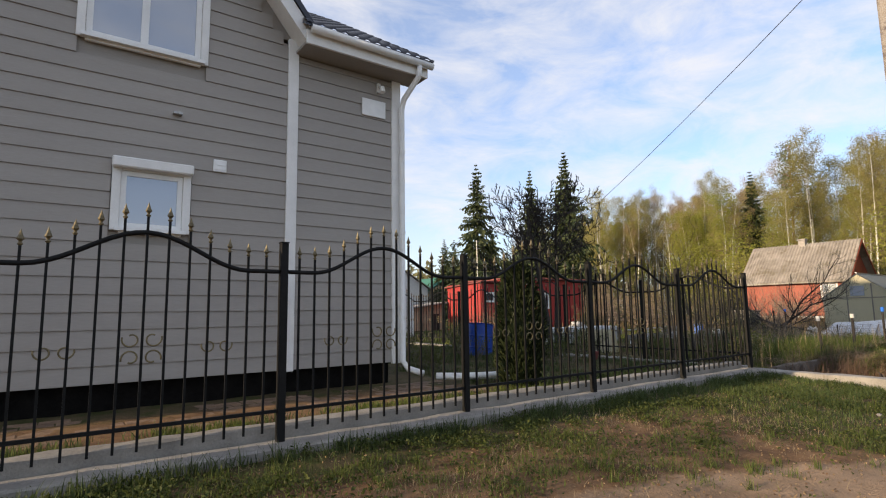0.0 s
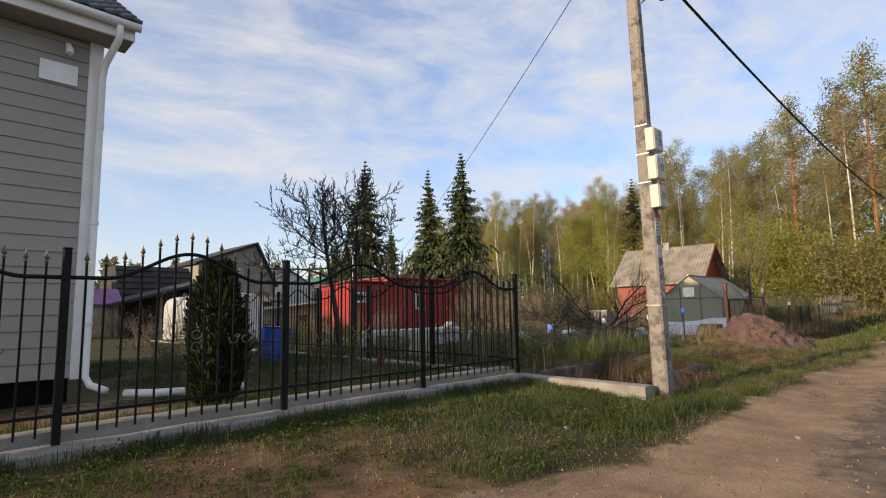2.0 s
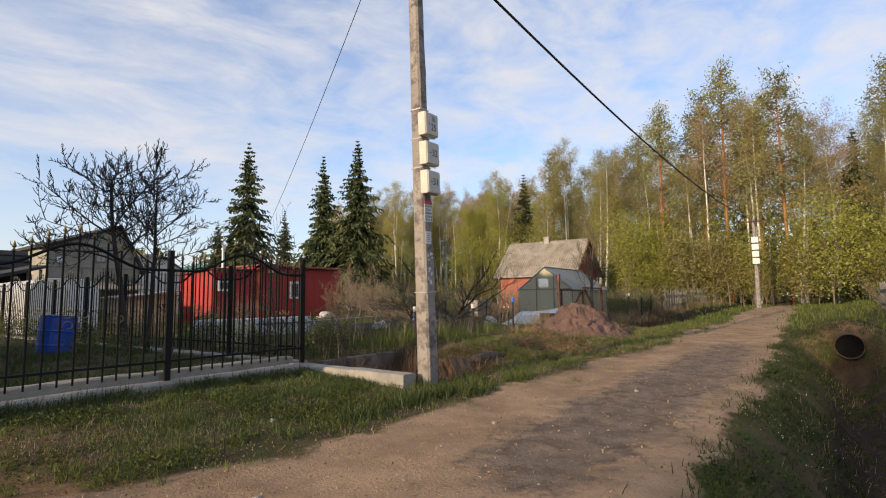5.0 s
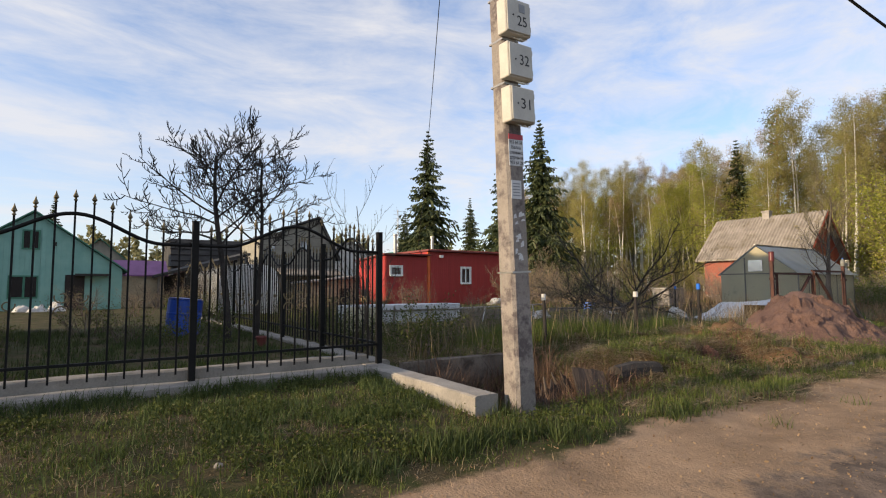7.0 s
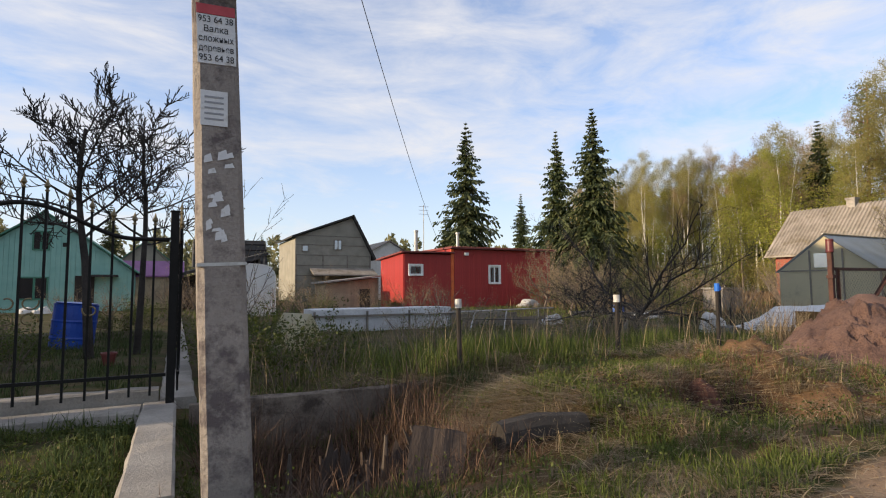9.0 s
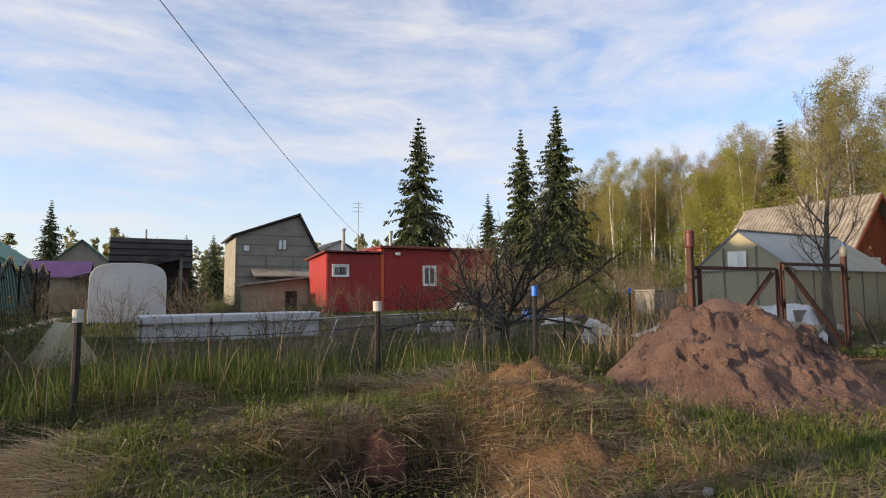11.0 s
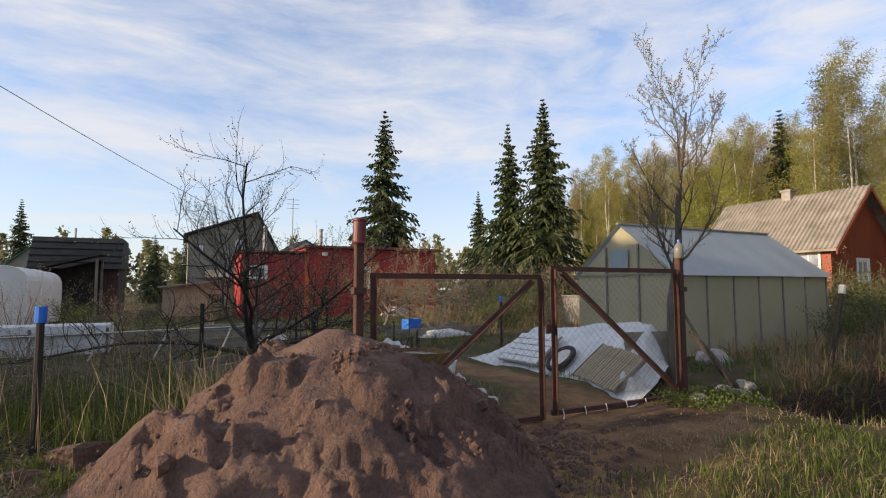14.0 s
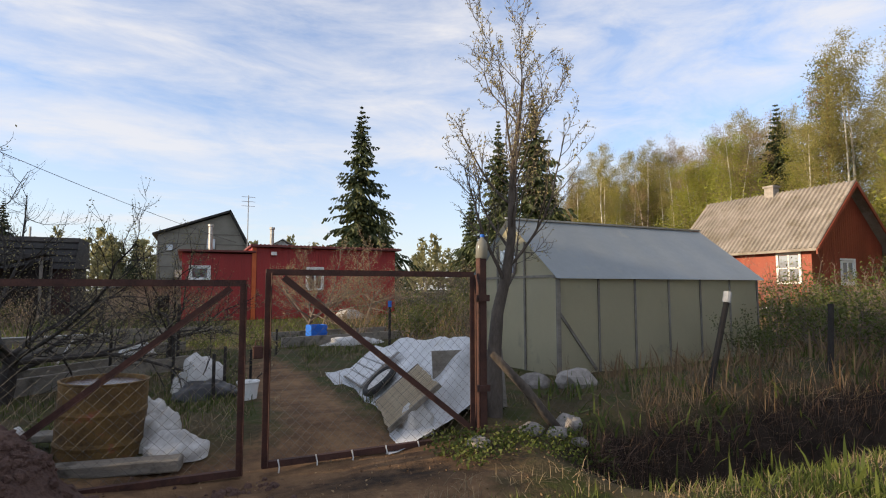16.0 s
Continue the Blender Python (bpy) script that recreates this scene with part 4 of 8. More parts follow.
def build_red_house():
    h = thing("red_house", pose(0, 0, 0), "long low red-painted board house with white windows", "house")
    y = 26.3
    part("wall", Geo().box((22.12, y + 0.03, 0.0), (25.05, 30.0, 3.22)), RED_PAINT, h)
    part("wall", Geo().box((25.05, y + 0.03, 0.0), (32.2, 31.5, 3.55)), RED_PAINT, h)
    mesh_low = Geo().box((0, 0, 0), (0.146, 0.026, 3.20)).mesh("board")
    mesh_high = Geo().box((0, 0, 0), (0.146, 0.026, 3.52)).mesh("board")
    for me in (mesh_low, mesh_high):
        me.materials.append(RED_PAINT)
    for i in range(19):
        part("board", mesh_low, None, h, at=pose(22.15 + 0.152 * i, y, 0.02))
    for i in range(45):
        part("board", mesh_high, None, h, at=pose(25.28 + 0.152 * i, y, 0.02))
    mesh_side = Geo().box((0, 0, 0), (0.026, 0.146, 3.20)).mesh("board")
    mesh_side.materials.append(RED_PAINT)
    for i in range(23):
        part("board", mesh_side, None, h, at=pose(22.092, y + 0.06 + 0.152 * i, 0.02))
    part("corner_strip", Geo().box((25.05, y - 0.03, 0.02), (25.24, y + 0.02, 3.55)), ORANGE_TRIM, h, "orange corner strip")
    part("roof", Geo().add([(21.9, y - 0.25, 3.28), (25.2, y - 0.25, 3.30), (25.2, 30.3, 3.05), (21.9, 30.3, 3.02), (21.9, y - 0.25, 3.36), (25.2, y - 0.25, 3.38), (25.2, 30.3, 3.12), (21.9, 30.3, 3.10)],
                           [(0, 3, 2, 1), (4, 5, 6, 7), (0, 1, 5, 4), (1, 2, 6, 5), (2, 3, 7, 6), (3, 0, 4, 7)]), RED_ROOF, h)
    part("roof", Geo().box((24.95, y - 0.28, 3.58), (32.45, 31.7, 3.68)), RED_ROOF, h)
    ribs = Geo()
    for i in range(40):
        ribs.box((25.0 + 0.186 * i, y - 0.29, 3.68), (25.06 + 0.186 * i, 31.7, 3.705))
    part("roof_ribs", ribs, RED_ROOF, h)
    window_unit(h, 22.45, 23.20, 2.05, 2.58, y, 0.06, (), casing=0.08)
    window_unit(h, 27.65, 28.35, 1.58, 2.58, y, 0.06, (28.0,), casing=0.09)
    part("pipe_lamp", Geo().box((25.9, y - 0.16, 3.2), (26.15, y - 0.01, 3.36)), WHITE_PLASTIC, h, "small white floodlight")
    for x, yy, z0, z1, r in ((23.25, 27.2, 3.3, 4.65, 0.10), (26.05, 27.3, 3.6, 4.65, 0.10)):
        c = part("chimney_pipe", Geo().lathe([(r, z0), (r, z1 - 0.12), (r * 1.35, z1 - 0.1), (r * 1.35, z1)], 10, (x, yy, 0)), STRAP, h, "steel flue pipe", smooth=False)


build_red_house()

def build_orange_house():
    h = gable_house("orange_house", pose(50.9, 14.55, 0.3) @ Matrix.Diagonal((1.1, 1.1, 1.1, 1)), 5.3, 6.4, 3.1, 5.7, ORANGE_PAINT, SLATE, "orange-red board cottage with a grey corrugated slate roof", overhang=0.45)
    ribs = Geo()
    k = (5.7 - 3.1) / 2.65
    for sx in (-1, 1):
        for i in range(35):
            y = -0.42 + 0.208 * i
            ribs.tube([(0, y, 5.83), (sx * 3.08, y, 5.83 - k * 3.08)], 0.05, 5)
    part("slate_ribs", ribs, SLATE, h)
    window_unit(h, -0.6, 0.3, 1.35, 2.35, -0.01, 0.08, (-0.15,), casing=0.1)
    # window in the long wall
    g = thing_window_side(h, -2.66, 0.5, 1.35, 1.45, 2.6)
    part("bargeboard", Geo().prism([(0, 5.76), (-3.1, 5.76 - k * 3.1), (-3.1, 5.58 - k * 3.1), (0, 5.56)], -0.50, -0.455), ORANGE_PAINT, h)
    part("bargeboard", Geo().prism([(0, 5.76), (3.1, 5.76 - k * 3.1), (3.1, 5.58 - k * 3.1), (0, 5.56)], -0.50, -0.455), ORANGE_PAINT, h)
    part("chimney", Geo().box((-0.25, 3.0, 5.0), (0.2, 3.45, 6.1)).box((-0.3, 2.95, 6.1), (0.25, 3.5, 6.2)), STONE, h, "stubby grey chimney")
    part("plinth", Geo().box((-2.7, -0.04, -0.4), (2.7, 6.45, 0.35)), WHITE_TRIM, h, "whitewashed plinth")


def thing_window_side(h, x, y0, y1, z0, z1):
    w = part("window", Geo().box((x - 0.05, y0 - 0.1, z0 - 0.1), (x - 0.004, y1 + 0.1, z0)).box((x - 0.05, y0 - 0.1, z1), (x - 0.004, y1 + 0.1, z1 + 0.1)).box((x - 0.05, y0 - 0.1, z0), (x - 0.004, y0, z1)).box((x - 0.05, y1, z0), (x - 0.004, y1 + 0.1, z1)), WHITE_TRIM, h)
    for i in range(2):
        for j in range(2):
            a, b = y0 + (y1 - y0) * i / 2, y0 + (y1 - y0) * (i + 1) / 2
            c, d = z0 + (z1 - z0) * j / 2, z0 + (z1 - z0) * (j + 1) / 2
            part("pane", Geo().box((x - 0.02, a + 0.025, c + 0.025), (x - 0.006, b - 0.025, d - 0.025)), GLASS, w)
    part("glazing_bar", Geo().box((x - 0.035, (y0 + y1) / 2 - 0.024, z0), (x - 0.022, (y0 + y1) / 2 + 0.024, z1)).box((x - 0.035, y0, (z0 + z1) / 2 - 0.024), (x - 0.022, y1, (z0 + z1) / 2 + 0.024)), WHITE_TRIM, w)
    return w


build_orange_house()


def build_grey_house():
    y = 45.4
    h = thing("grey_house", pose(0, y, 0), "unfinished grey two-storey house with a lopsided dark roof", "house")
    part("wall", Geo().prism([(19.95, 0), (26.75, 0), (26.75, 4.3), (25.0, 7.65), (19.95, 5.75)], 0.02, 8), PLYWOOD, h)
    for q in ([(25.05, 7.75), (19.6, 5.70), (19.6, 5.85), (25.05, 7.92)], [(24.95, 7.78), (27.05, 3.85), (27.18, 3.95), (25.05, 7.95)]):
        part("roof", Geo().prism(q, -0.35, 8.3), TAR_ROOF, h)
    for z, x1 in ((1.2, 26.7), (2.4, 26.7), (3.3, 26.7), (4.2, 26.7), (5.1, 26.2), (5.9, 25.8)):
        part("panel_joint", Geo().box((20.0, -0.012, z), (x1, 0.018, z + 0.05)), GREY_WOOD, h)
    for x in (20.0, 22.3, 24.5, 26.6):
        part("batten", Geo().box((x, -0.02, 0.1), (x + 0.1, 0.018, 4.2)), GREY_WOOD, h)
    window_unit(h, 23.3, 24.05, 4.7, 5.65, -0.02, 0.08, (23.68,), sill=False, frame_mat=GREY_WOOD)
    window_unit(h, 20.5, 21.1, 4.5, 5.1, -0.02, 0.08, (), sill=False, frame_mat=GREY_WOOD)
    part("porch_roof", Geo().add([(21.2, -1.6, 2.4), (26.9, -1.6, 2.4), (26.9, 0, 3.0), (21.2, 0, 3.0), (21.2, -1.6, 2.5), (26.9, -1.6, 2.5), (26.9, 0, 3.1), (21.2, 0, 3.1)], [(0, 3, 2, 1), (4, 5, 6, 7), (0, 1, 5, 4), (1, 2, 6, 5), (2, 3, 7, 6), (3, 0, 4, 7)]), SLATE, h)


build_grey_house()


def build_teal_house():
    h = gable_house("teal_house", pose(5.2, 30.3, 0), 7.4, 8, 2.3, 5.0, TEAL_PAINT, GREEN_PAINT, "teal-painted board cottage with a steep gable", overhang=0.25, board_w=0.2)
    window_unit(h, -0.45, 0.25, 3.2, 4.15, -0.02, 0.07, (-0.1,), sill=False, frame_mat=GREEN_PAINT, glass=DARK_GLASS)
    window_unit(h, -0.9, 0.25, 0.85, 1.95, -0.02, 0.07, (-0.3,), sill=False, frame_mat=GREEN_PAINT, glass=DARK_GLASS)
    part("door", Geo().box((1.3, -0.05, 0.1), (2.1, -0.004, 2.0)), DARK_WOOD, h, "dark plank door")
    part("awning", Geo().box((1.7, -0.7, 1.95), (3.1, -0.01, 2.05)), TAR_ROOF, h)
    part("vent_hole", Geo().box((0.75, -0.04, 3.4), (0.9, -0.004, 3.6)), DARK_WOOD, h)


build_teal_house()
sh = gable_house("garden_shed", pose(11.1, 34.1, -0.1, 0, 0, 90), 2.4, 3.0, 2.2, 2.95, TAN_WOOD, PURPLE_ROOF, "small tan board shed with a purple roof", overhang=0.2, category="shed")
cabin = gable_house("distant_cottage", pose(38.5, 52, 0), 8, 7, 3.4, 5.6, PLYWOOD, GREEN_PAINT, "distant grey cottage with a green roof", overhang=0.3, boards=False)
roof_far = gable_house("white_cottage", pose(29.5, 48, 0), 6.5, 7, 4.0, 5.9, WHITE_TRIM, SLATE, "white cottage behind the red house", overhang=0.3, boards=False)
teal_far = gable_house("green_roofed_cottage", pose(8.2, 58, 0), 4.4, 6, 4.0, 6.0, PLYWOOD, GREEN_PAINT, "far cottage with a dull green roof", overhang=0.3, boards=False)


def build_black_shed():
    h = thing("dark_shed", pose(14.1, 37, 0), "tall dark tarred timber shed with a felt roof", "shed")
    part("wall", Geo().box((-2.1, -0.47, 0), (2.1, 4, 2.9)), DARK_WOOD, h)
    side = [(-0.75, 2.75), (0.35, 4.62), (3.6, 4.62), (4.3, 2.9)]
    for x0, x1 in ((-2.25, 2.25),):
        part("roof", Geo().add([(x0, y, z) for y, z in side] + [(x1, y, z) for y, z in side], [(0, 1, 2, 3), (7, 6, 5, 4), (0, 4, 5, 1), (1, 5, 6, 2), (2, 6, 7, 3), (3, 7, 4, 0)]), TAR_ROOF, h)
    for z in (3.1, 3.5, 3.9, 4.3):
        y = -0.75 + (z - 2.75) * 1.1 / 1.87
        part("roof_lath", Geo().box((-2.28, y - 0.05, z), (2.28, y + 0.02, z + 0.05)), DARK_WOOD, h)
    bm = Geo().box((0, 0, 0), (0.19, 0.028, 2.75)).mesh("plank")
    bm.materials.append(RED_BROWN)
    for i in range(21):
        part("plank", bm, None, h, at=pose(-2.1 + 0.2 * i, -0.5, 0.02))
    for x, a in ((-1.5, 8), (1.3, -12)):
        part("leaning_batten", Geo().box((-0.04, -0.09, 0), (0.04, -0.03, 3.0), pose(x, -0.85, 0.1, 0, a, 0)), GREY_WOOD, h)
    part("stove_pipe", Geo().lathe([(0.06, 4.6), (0.06, 5.3)], 8, (-0.4, 1.5, 0)), STRAP, h)


RED_BROWN = surface("dark_red_brown_plank", (0.035, 0.017, 0.014), (0.075, 0.036, 0.03), 3, 0.85, 0.3, 30, vary=0.3)
build_black_shed()


def build_wood_shelter():
    """An open lean-to with a black felt roof that rises to one side."""
    h = thing("wood_shelter", pose(10.8, 32.6, 0), "open lean-to shelter with a slanted black felt roof", "shelter")
    part("roof", Geo().add([(-0.3, -0.3, 1.90), (5.0, -0.3, 3.34), (5.0, 2.2, 3.46), (-0.3, 2.2, 2.02), (-0.3, -0.3, 2.06), (5.0, -0.3, 3.50), (5.0, 2.2, 3.62), (-0.3, 2.2, 2.18)],
                           [(0, 3, 2, 1), (4, 5, 6, 7), (0, 1, 5, 4), (1, 2, 6, 5), (2, 3, 7, 6), (3, 0, 4, 7)]), TAR_ROOF, h, "black felt roof")
    for x, y in ((0.0, 0.0), (2.4, 0.0), (4.8, 0.0), (0.0, 2.0), (4.8, 2.0)):
        part("post", Geo().box((x - 0.06, y - 0.06, 0), (x + 0.06, y + 0.06, 1.96 + 0.272 * x)), GREY_WOOD, h)
    part("back_wall", Geo().prism([(0.0, 0), (4.8, 0), (4.8, 3.2), (0.0, 1.9)], 2.07, 2.11), DARK_WOOD, h)


build_wood_shelter()


def build_dome():
    h = thing("dome_greenhouse", pose(13.5, 23, 0), "white arched polytunnel greenhouse", "greenhouse")
    n = 14
    sq = lambda v: math.copysign(abs(v) ** 0.55, v)
    arc = [(1.25 * sq(math.cos(math.pi * i / n)), 1.45 + 0.92 * sq(math.sin(math.pi * i / n))) for i in range(n + 1)]
    out = [(1.25, 0.0)] + arc + [(-1.25, 0.0)]
    part("cover", Geo().prism(out, 0.0, 6.0), DOME_SHEET, h, smooth=False)
    for y in (-0.012, 2.0, 4.0):
        part("hoop", Geo().tube([(x * 1.01, y, z * 1.005) for x, z in out], 0.018, 6), WHITE_PLASTIC, h)
    part("door_frame", Geo().tube([(0.02, -0.02, 0), (0.02, -0.02, 1.9)], 0.012, 5), STRAP, h)


build_dome()


def build_tan_shed():
    h = thing("lean_to_shed", pose(18.75, 30.2, 0) @ Matrix.Diagonal((1.1, 1.1, 1.06, 1)), "small tan board lean-to shed with a pale slanted roof", "shed")
    part("wall", Geo().prism([(0, 0), (3.0, 0), (3.0, 1.85), (0, 1.5)], 0.03, 2.4), TAN_WOOD, h)
    for i in range(15):
        x0 = 0.2 * i
        t = lambda x: 1.5 + 0.35 * x / 3.0
        part("board", Geo().prism([(x0, 0), (x0 + 0.19, 0), (x0 + 0.19, t(x0 + 0.19)), (x0, t(x0))], 0.0, 0.028), TAN_WOOD, h)
    part("roof", Geo().prism([(-0.2, 1.52), (3.2, 1.93), (3.2, 2.0), (-0.2, 1.6)], -0.35, 2.6), CONCRETE, h, "pale slate roof")
    part("doorway", Geo().box((1.9, -0.02, 0.02), (2.5, -0.002, 1.2)), DARK_WOOD, h)


build_tan_shed()

# ---- film greenhouse by the gate ----
def build_greenhouse():
    h = thing("film_greenhouse", pose(27.75, 6.62, 0.15), "old film-covered timber greenhouse with a bluish translucent roof", "greenhouse")
    L, W, E, R = 4.75, 2.66, 1.62, 2.61
    th = 0.012
    part("long_wall", Geo().box((0, 0, 0), (L, th, E)), GREENHOUSE_FILM, h)
    part("long_wall", Geo().box((0, W - th, 0), (L, W, E)), GREENHOUSE_FILM, h)
    for x in (0.0, L - th):
        part("gable_film", Geo().add([(x, th, 0), (x, W - th, 0), (x, W - th, E), (x, W / 2, R), (x, th, E), (x + th, th, 0), (x + th, W - th, 0), (x + th, W - th, E), (x + th, W / 2, R), (x + th, th, E)],
                                     [(4, 3, 2, 1, 0), (5, 6, 7, 8, 9), (0, 1, 6, 5), (1, 2, 7, 6), (2, 3, 8, 7), (3, 4, 9, 8), (4, 0, 5, 9)]), GREENHOUSE_FILM, h)
    for s in (0, 1):
        y0 = -0.10 if s == 0 else W + 0.10
        z0 = E - 0.06
        nx, g = 24, Geo()
        for i in range(nx + 1):
            x = -0.08 + (L + 0.16) * i / nx
            for j in range(5):
                u = j / 4
                sagv = -0.025 * math.sin(math.pi * ((i % 4) / 4)) * math.sin(math.pi * u)
                g.v.append((x, y0 + (W / 2 - y0) * u, z0 + (R + 0.03 - z0) * u + 0.02 + sagv))
        for i in range(nx):
            for j in range(4):
                a = i * 5 + j
                g.f.append((a, a + 5, a + 6, a + 1) if s == 0 else (a, a + 1, a + 6, a + 5))
        part("roof_film", g, GREENHOUSE_ROOF, h, "bluish translucent roof film", smooth=True)
    for i in range(7):
        x = 0.03 + (L - 0.06) * i / 6
        part("stud", Geo().box((x - 0.025, 0.016, 0), (x + 0.025, 0.06, E)), GREY_WOOD, h)
        part("stud", Geo().box((x - 0.025, W - 0.06, 0), (x + 0.025, W - 0.016, E)), GREY_WOOD, h)
        part("outer_batten", Geo().box((x - 0.02, -0.016, 0), (x + 0.02, -0.003, E - 0.04)), GREY_WOOD, h)
        part("rafter", Geo().tube([(x, 0, E - 0.03), (x, W / 2, R - 0.03)], 0.022, 4).tube([(x, W, E - 0.03), (x, W / 2, R - 0.03)], 0.022, 4), GREY_WOOD, h)
    part("ridge_board", Geo().box((-0.1, W / 2 - 0.03, R + 0.055), (L + 0.1, W / 2 + 0.03, R + 0.085)), STRAP, h)
    part("eave_board", Geo().box((-0.09, -0.035, E - 0.035), (L + 0.09, -0.005, E - 0.005)), GREY_WOOD, h)
    part("corner_post", Geo().box((-0.035, -0.03, 0), (0.02, -0.004, E - 0.04)), GREY_WOOD, h)
    part("brace", Geo().box((0, -0.022, 0), (0.045, -0.003, 1.2), pose(0.72, 0, 0.12, 0, -38, 0)), GREY_WOOD, h)
    for y in (W * 0.33, W * 0.66):
        part("gable_post", Geo().box((-0.03, y - 0.02, 0), (-0.003, y + 0.02, E + 0.6)), GREY_WOOD, h)
    part("door_rail", Geo().box((-0.032, 0.03, E - 0.02), (-0.004, W - 0.03, E + 0.02)), GREY_WOOD, h)
    part("vent_window", Geo().box((-0.045, 1.12, E + 0.08), (-0.034, 1.62, E + 0.5)), GLASS, h, "small glazed vent")


build_greenhouse()

# ---- gate of rusty iron with wire netting ----
def netting(x0, z0, x1, z1, step=0.062, y=0.0, keep=None):
    """Diamond mesh of thin wires."""
    g = Geo()
    w, h = x1 - x0, z1 - z0
    for s in (-1, 1):
        k = -h if s == 1 else 0.0
        end = w if s == 1 else w + h
        while k < end:
            pts = []
            for t in (0.0, h):
                pts.append((k + t if s == 1 else k - t, t))
            (xa, ta), (xb, tb) = pts
            def clip(xa, ta, xb, tb):
                if xa == xb:
                    return None
                lo, hi = 0.0, 1.0
                for bound, sign in ((0.0, 1), (w, -1)):
                    da, db = sign * (xa - bound), sign * (xb - bound)
                    if da < 0 and db < 0:
                        return None
                    if da < 0:
                        lo = max(lo, da / (da - db))
                    if db < 0:
                        hi = min(hi, da / (da - db))
                return (xa + (xb - xa) * lo, ta + (tb - ta) * lo, xa + (xb - xa) * hi, ta + (tb - ta) * hi) if lo < hi else None
            c = clip(xa, ta, xb, tb)
            if c:
                p, q = Vector((x0 + c[0], y + 0.003 * s, z0 + c[1])), Vector((x0 + c[2], y + 0.003 * s, z0 + c[3]))
                g.tube([p, q], 0.0012, 3, cap=False)
            k += step * 1.414
    return g


def angle_bar(g, a, b, w=0.045):
    a, b = Vector(a), Vector(b)
    d = (b - a)
    L = d.length
    m = Matrix.Translation(a) @ d.to_track_quat("Z", "Y").to_matrix().to_4x4()
    g.box((-w / 2, -0.004, 0), (w / 2, 0.004, L), m).box((-w / 2, 0.004, 0), (-w / 2 + 0.006, w * 0.8, L), m)


def build_gate():
    y, zb = 4.40, 0.22
    for x, top, lab, r in ((21.05, 1.93, "rusty iron gate post of square tube", 0.038), (25.16, 1.88, "dark rusty gate post with a plastic bottle on top", 0.04)):
        p = thing("gate_post", pose(x, y, 0), lab, "gate post", "gate posts")
        part("shaft", Geo().box((-r, -r, -0.1), (r, r, top), chamfer=0.008), RUST, p)
        part("hinge", Geo().box((-r - 0.02, -r - 0.02, 0.6), (r + 0.02, r + 0.01, 0.66)), RUST, p)
        part("hinge", Geo().box((-r - 0.02, -r - 0.02, 1.45), (r + 0.02, r + 0.01, 1.51)), RUST, p)
    for x0, x1, lab, rz, lo in ((21.16, 23.02, "rusty iron gate leaf with wire netting, sagging slightly", -1.0, 0.15), (23.17, 25.07, "rusty iron gate leaf with a diagonal brace and netting", 0.0, 0.17)):
        w = x1 - x0
        g = thing("gate_leaf", pose(x0, y - 0.02, 0, 0, 0.0, rz), lab, "gate leaf", "gate leaves")
        right = x0 > 23
        top = 1.70 if right else 1.61
        fr = Geo()
        angle_bar(fr, (0.02, 0, lo), (0.02, 0, top), 0.05)
        part("stile", fr, RUST, g)
        fr = Geo()
        angle_bar(fr, (w - 0.02, 0, lo), (w - 0.02, 0, top), 0.05)
        part("stile", fr, RUST, g)
        part("top_bar", Geo().box((0, -0.006, top - 0.02), (w, 0.04, top + 0.03)), RUST, g)
        part("bottom_bar", Geo().box((0, -0.006, lo - 0.01), (w, 0.04, lo + 0.04)), RUST, g)
        fr = Geo()
        if right:
            angle_bar(fr, (0.12, -0.015, top - 0.05), (w - 0.05, -0.015, lo + 0.08), 0.055)
        else:
            angle_bar(fr, (w - 0.1, -0.015, top - 0.05), (0.1, -0.015, lo + 0.1), 0.055)
        part("diagonal_brace", fr, RUST, g)
        part("wire_netting", netting(0.03, lo + 0.03, w - 0.03, top - 0.03, y=0.03), WIRE, g, "diamond wire netting")
        if right:
            for i in range(6):
                x = 0.12 + i * 0.3
                part("wire_tie", Geo().tube([(x, -0.01, lo + 0.05), (x + 0.012, -0.015, lo - 0.01), (x + 0.005, -0.012, lo - 0.07)], 0.006, 5), WHITE_TRIM, g, "white wire tie")
            part("padlock", Geo().box((-0.09, -0.03, 1.02), (-0.01, 0.0, 1.12), chamfer=0.008).tube([(-0.07, -0.015, 1.12), (-0.07, -0.015, 1.16), (-0.03, -0.015, 1.16), (-0.03, -0.015, 1.12)], 0.006, 5), RUST, g, "rusty padlock")


build_gate()
can = thing("red_can", pose(21.05, 4.40, 1.90, 0, 1.5, 0), "dull red plastic can upturned on the gate post", "can")
part("can_body", Geo().lathe([(0.060, 0), (0.064, 0.012), (0.060, 0.024), (0.059, 0.20), (0.063, 0.212), (0.063, 0.225), (0.052, 0.235)], 20), surface("dull_red_plastic", (0.075, 0.012, 0.013), (0.13, 0.02, 0.02), 5, 0.45, 0.1, 40), can)
bottle = thing("plastic_bottle", pose(25.16, 4.40, 1.80, 0, 3, 0), "clear upturned plastic bottle with a blue cap on a post", "bottle")
part("body", Geo().lathe([(0.050, 0.06), (0.058, 0.07), (0.058, 0.18), (0.05, 0.22), (0.028, 0.25), (0.018, 0.26), (0.018, 0.27)], 16), film_sheet("cloudy_bottle", (0.36, 0.36, 0.32), 0.2, 0.5), bottle, smooth=True)
part("cap", Geo().lathe([(0.022, 0.271), (0.022, 0.295), (0.019, 0.298)], 12), BRIGHT_BLUE, bottle, "blue screw cap")


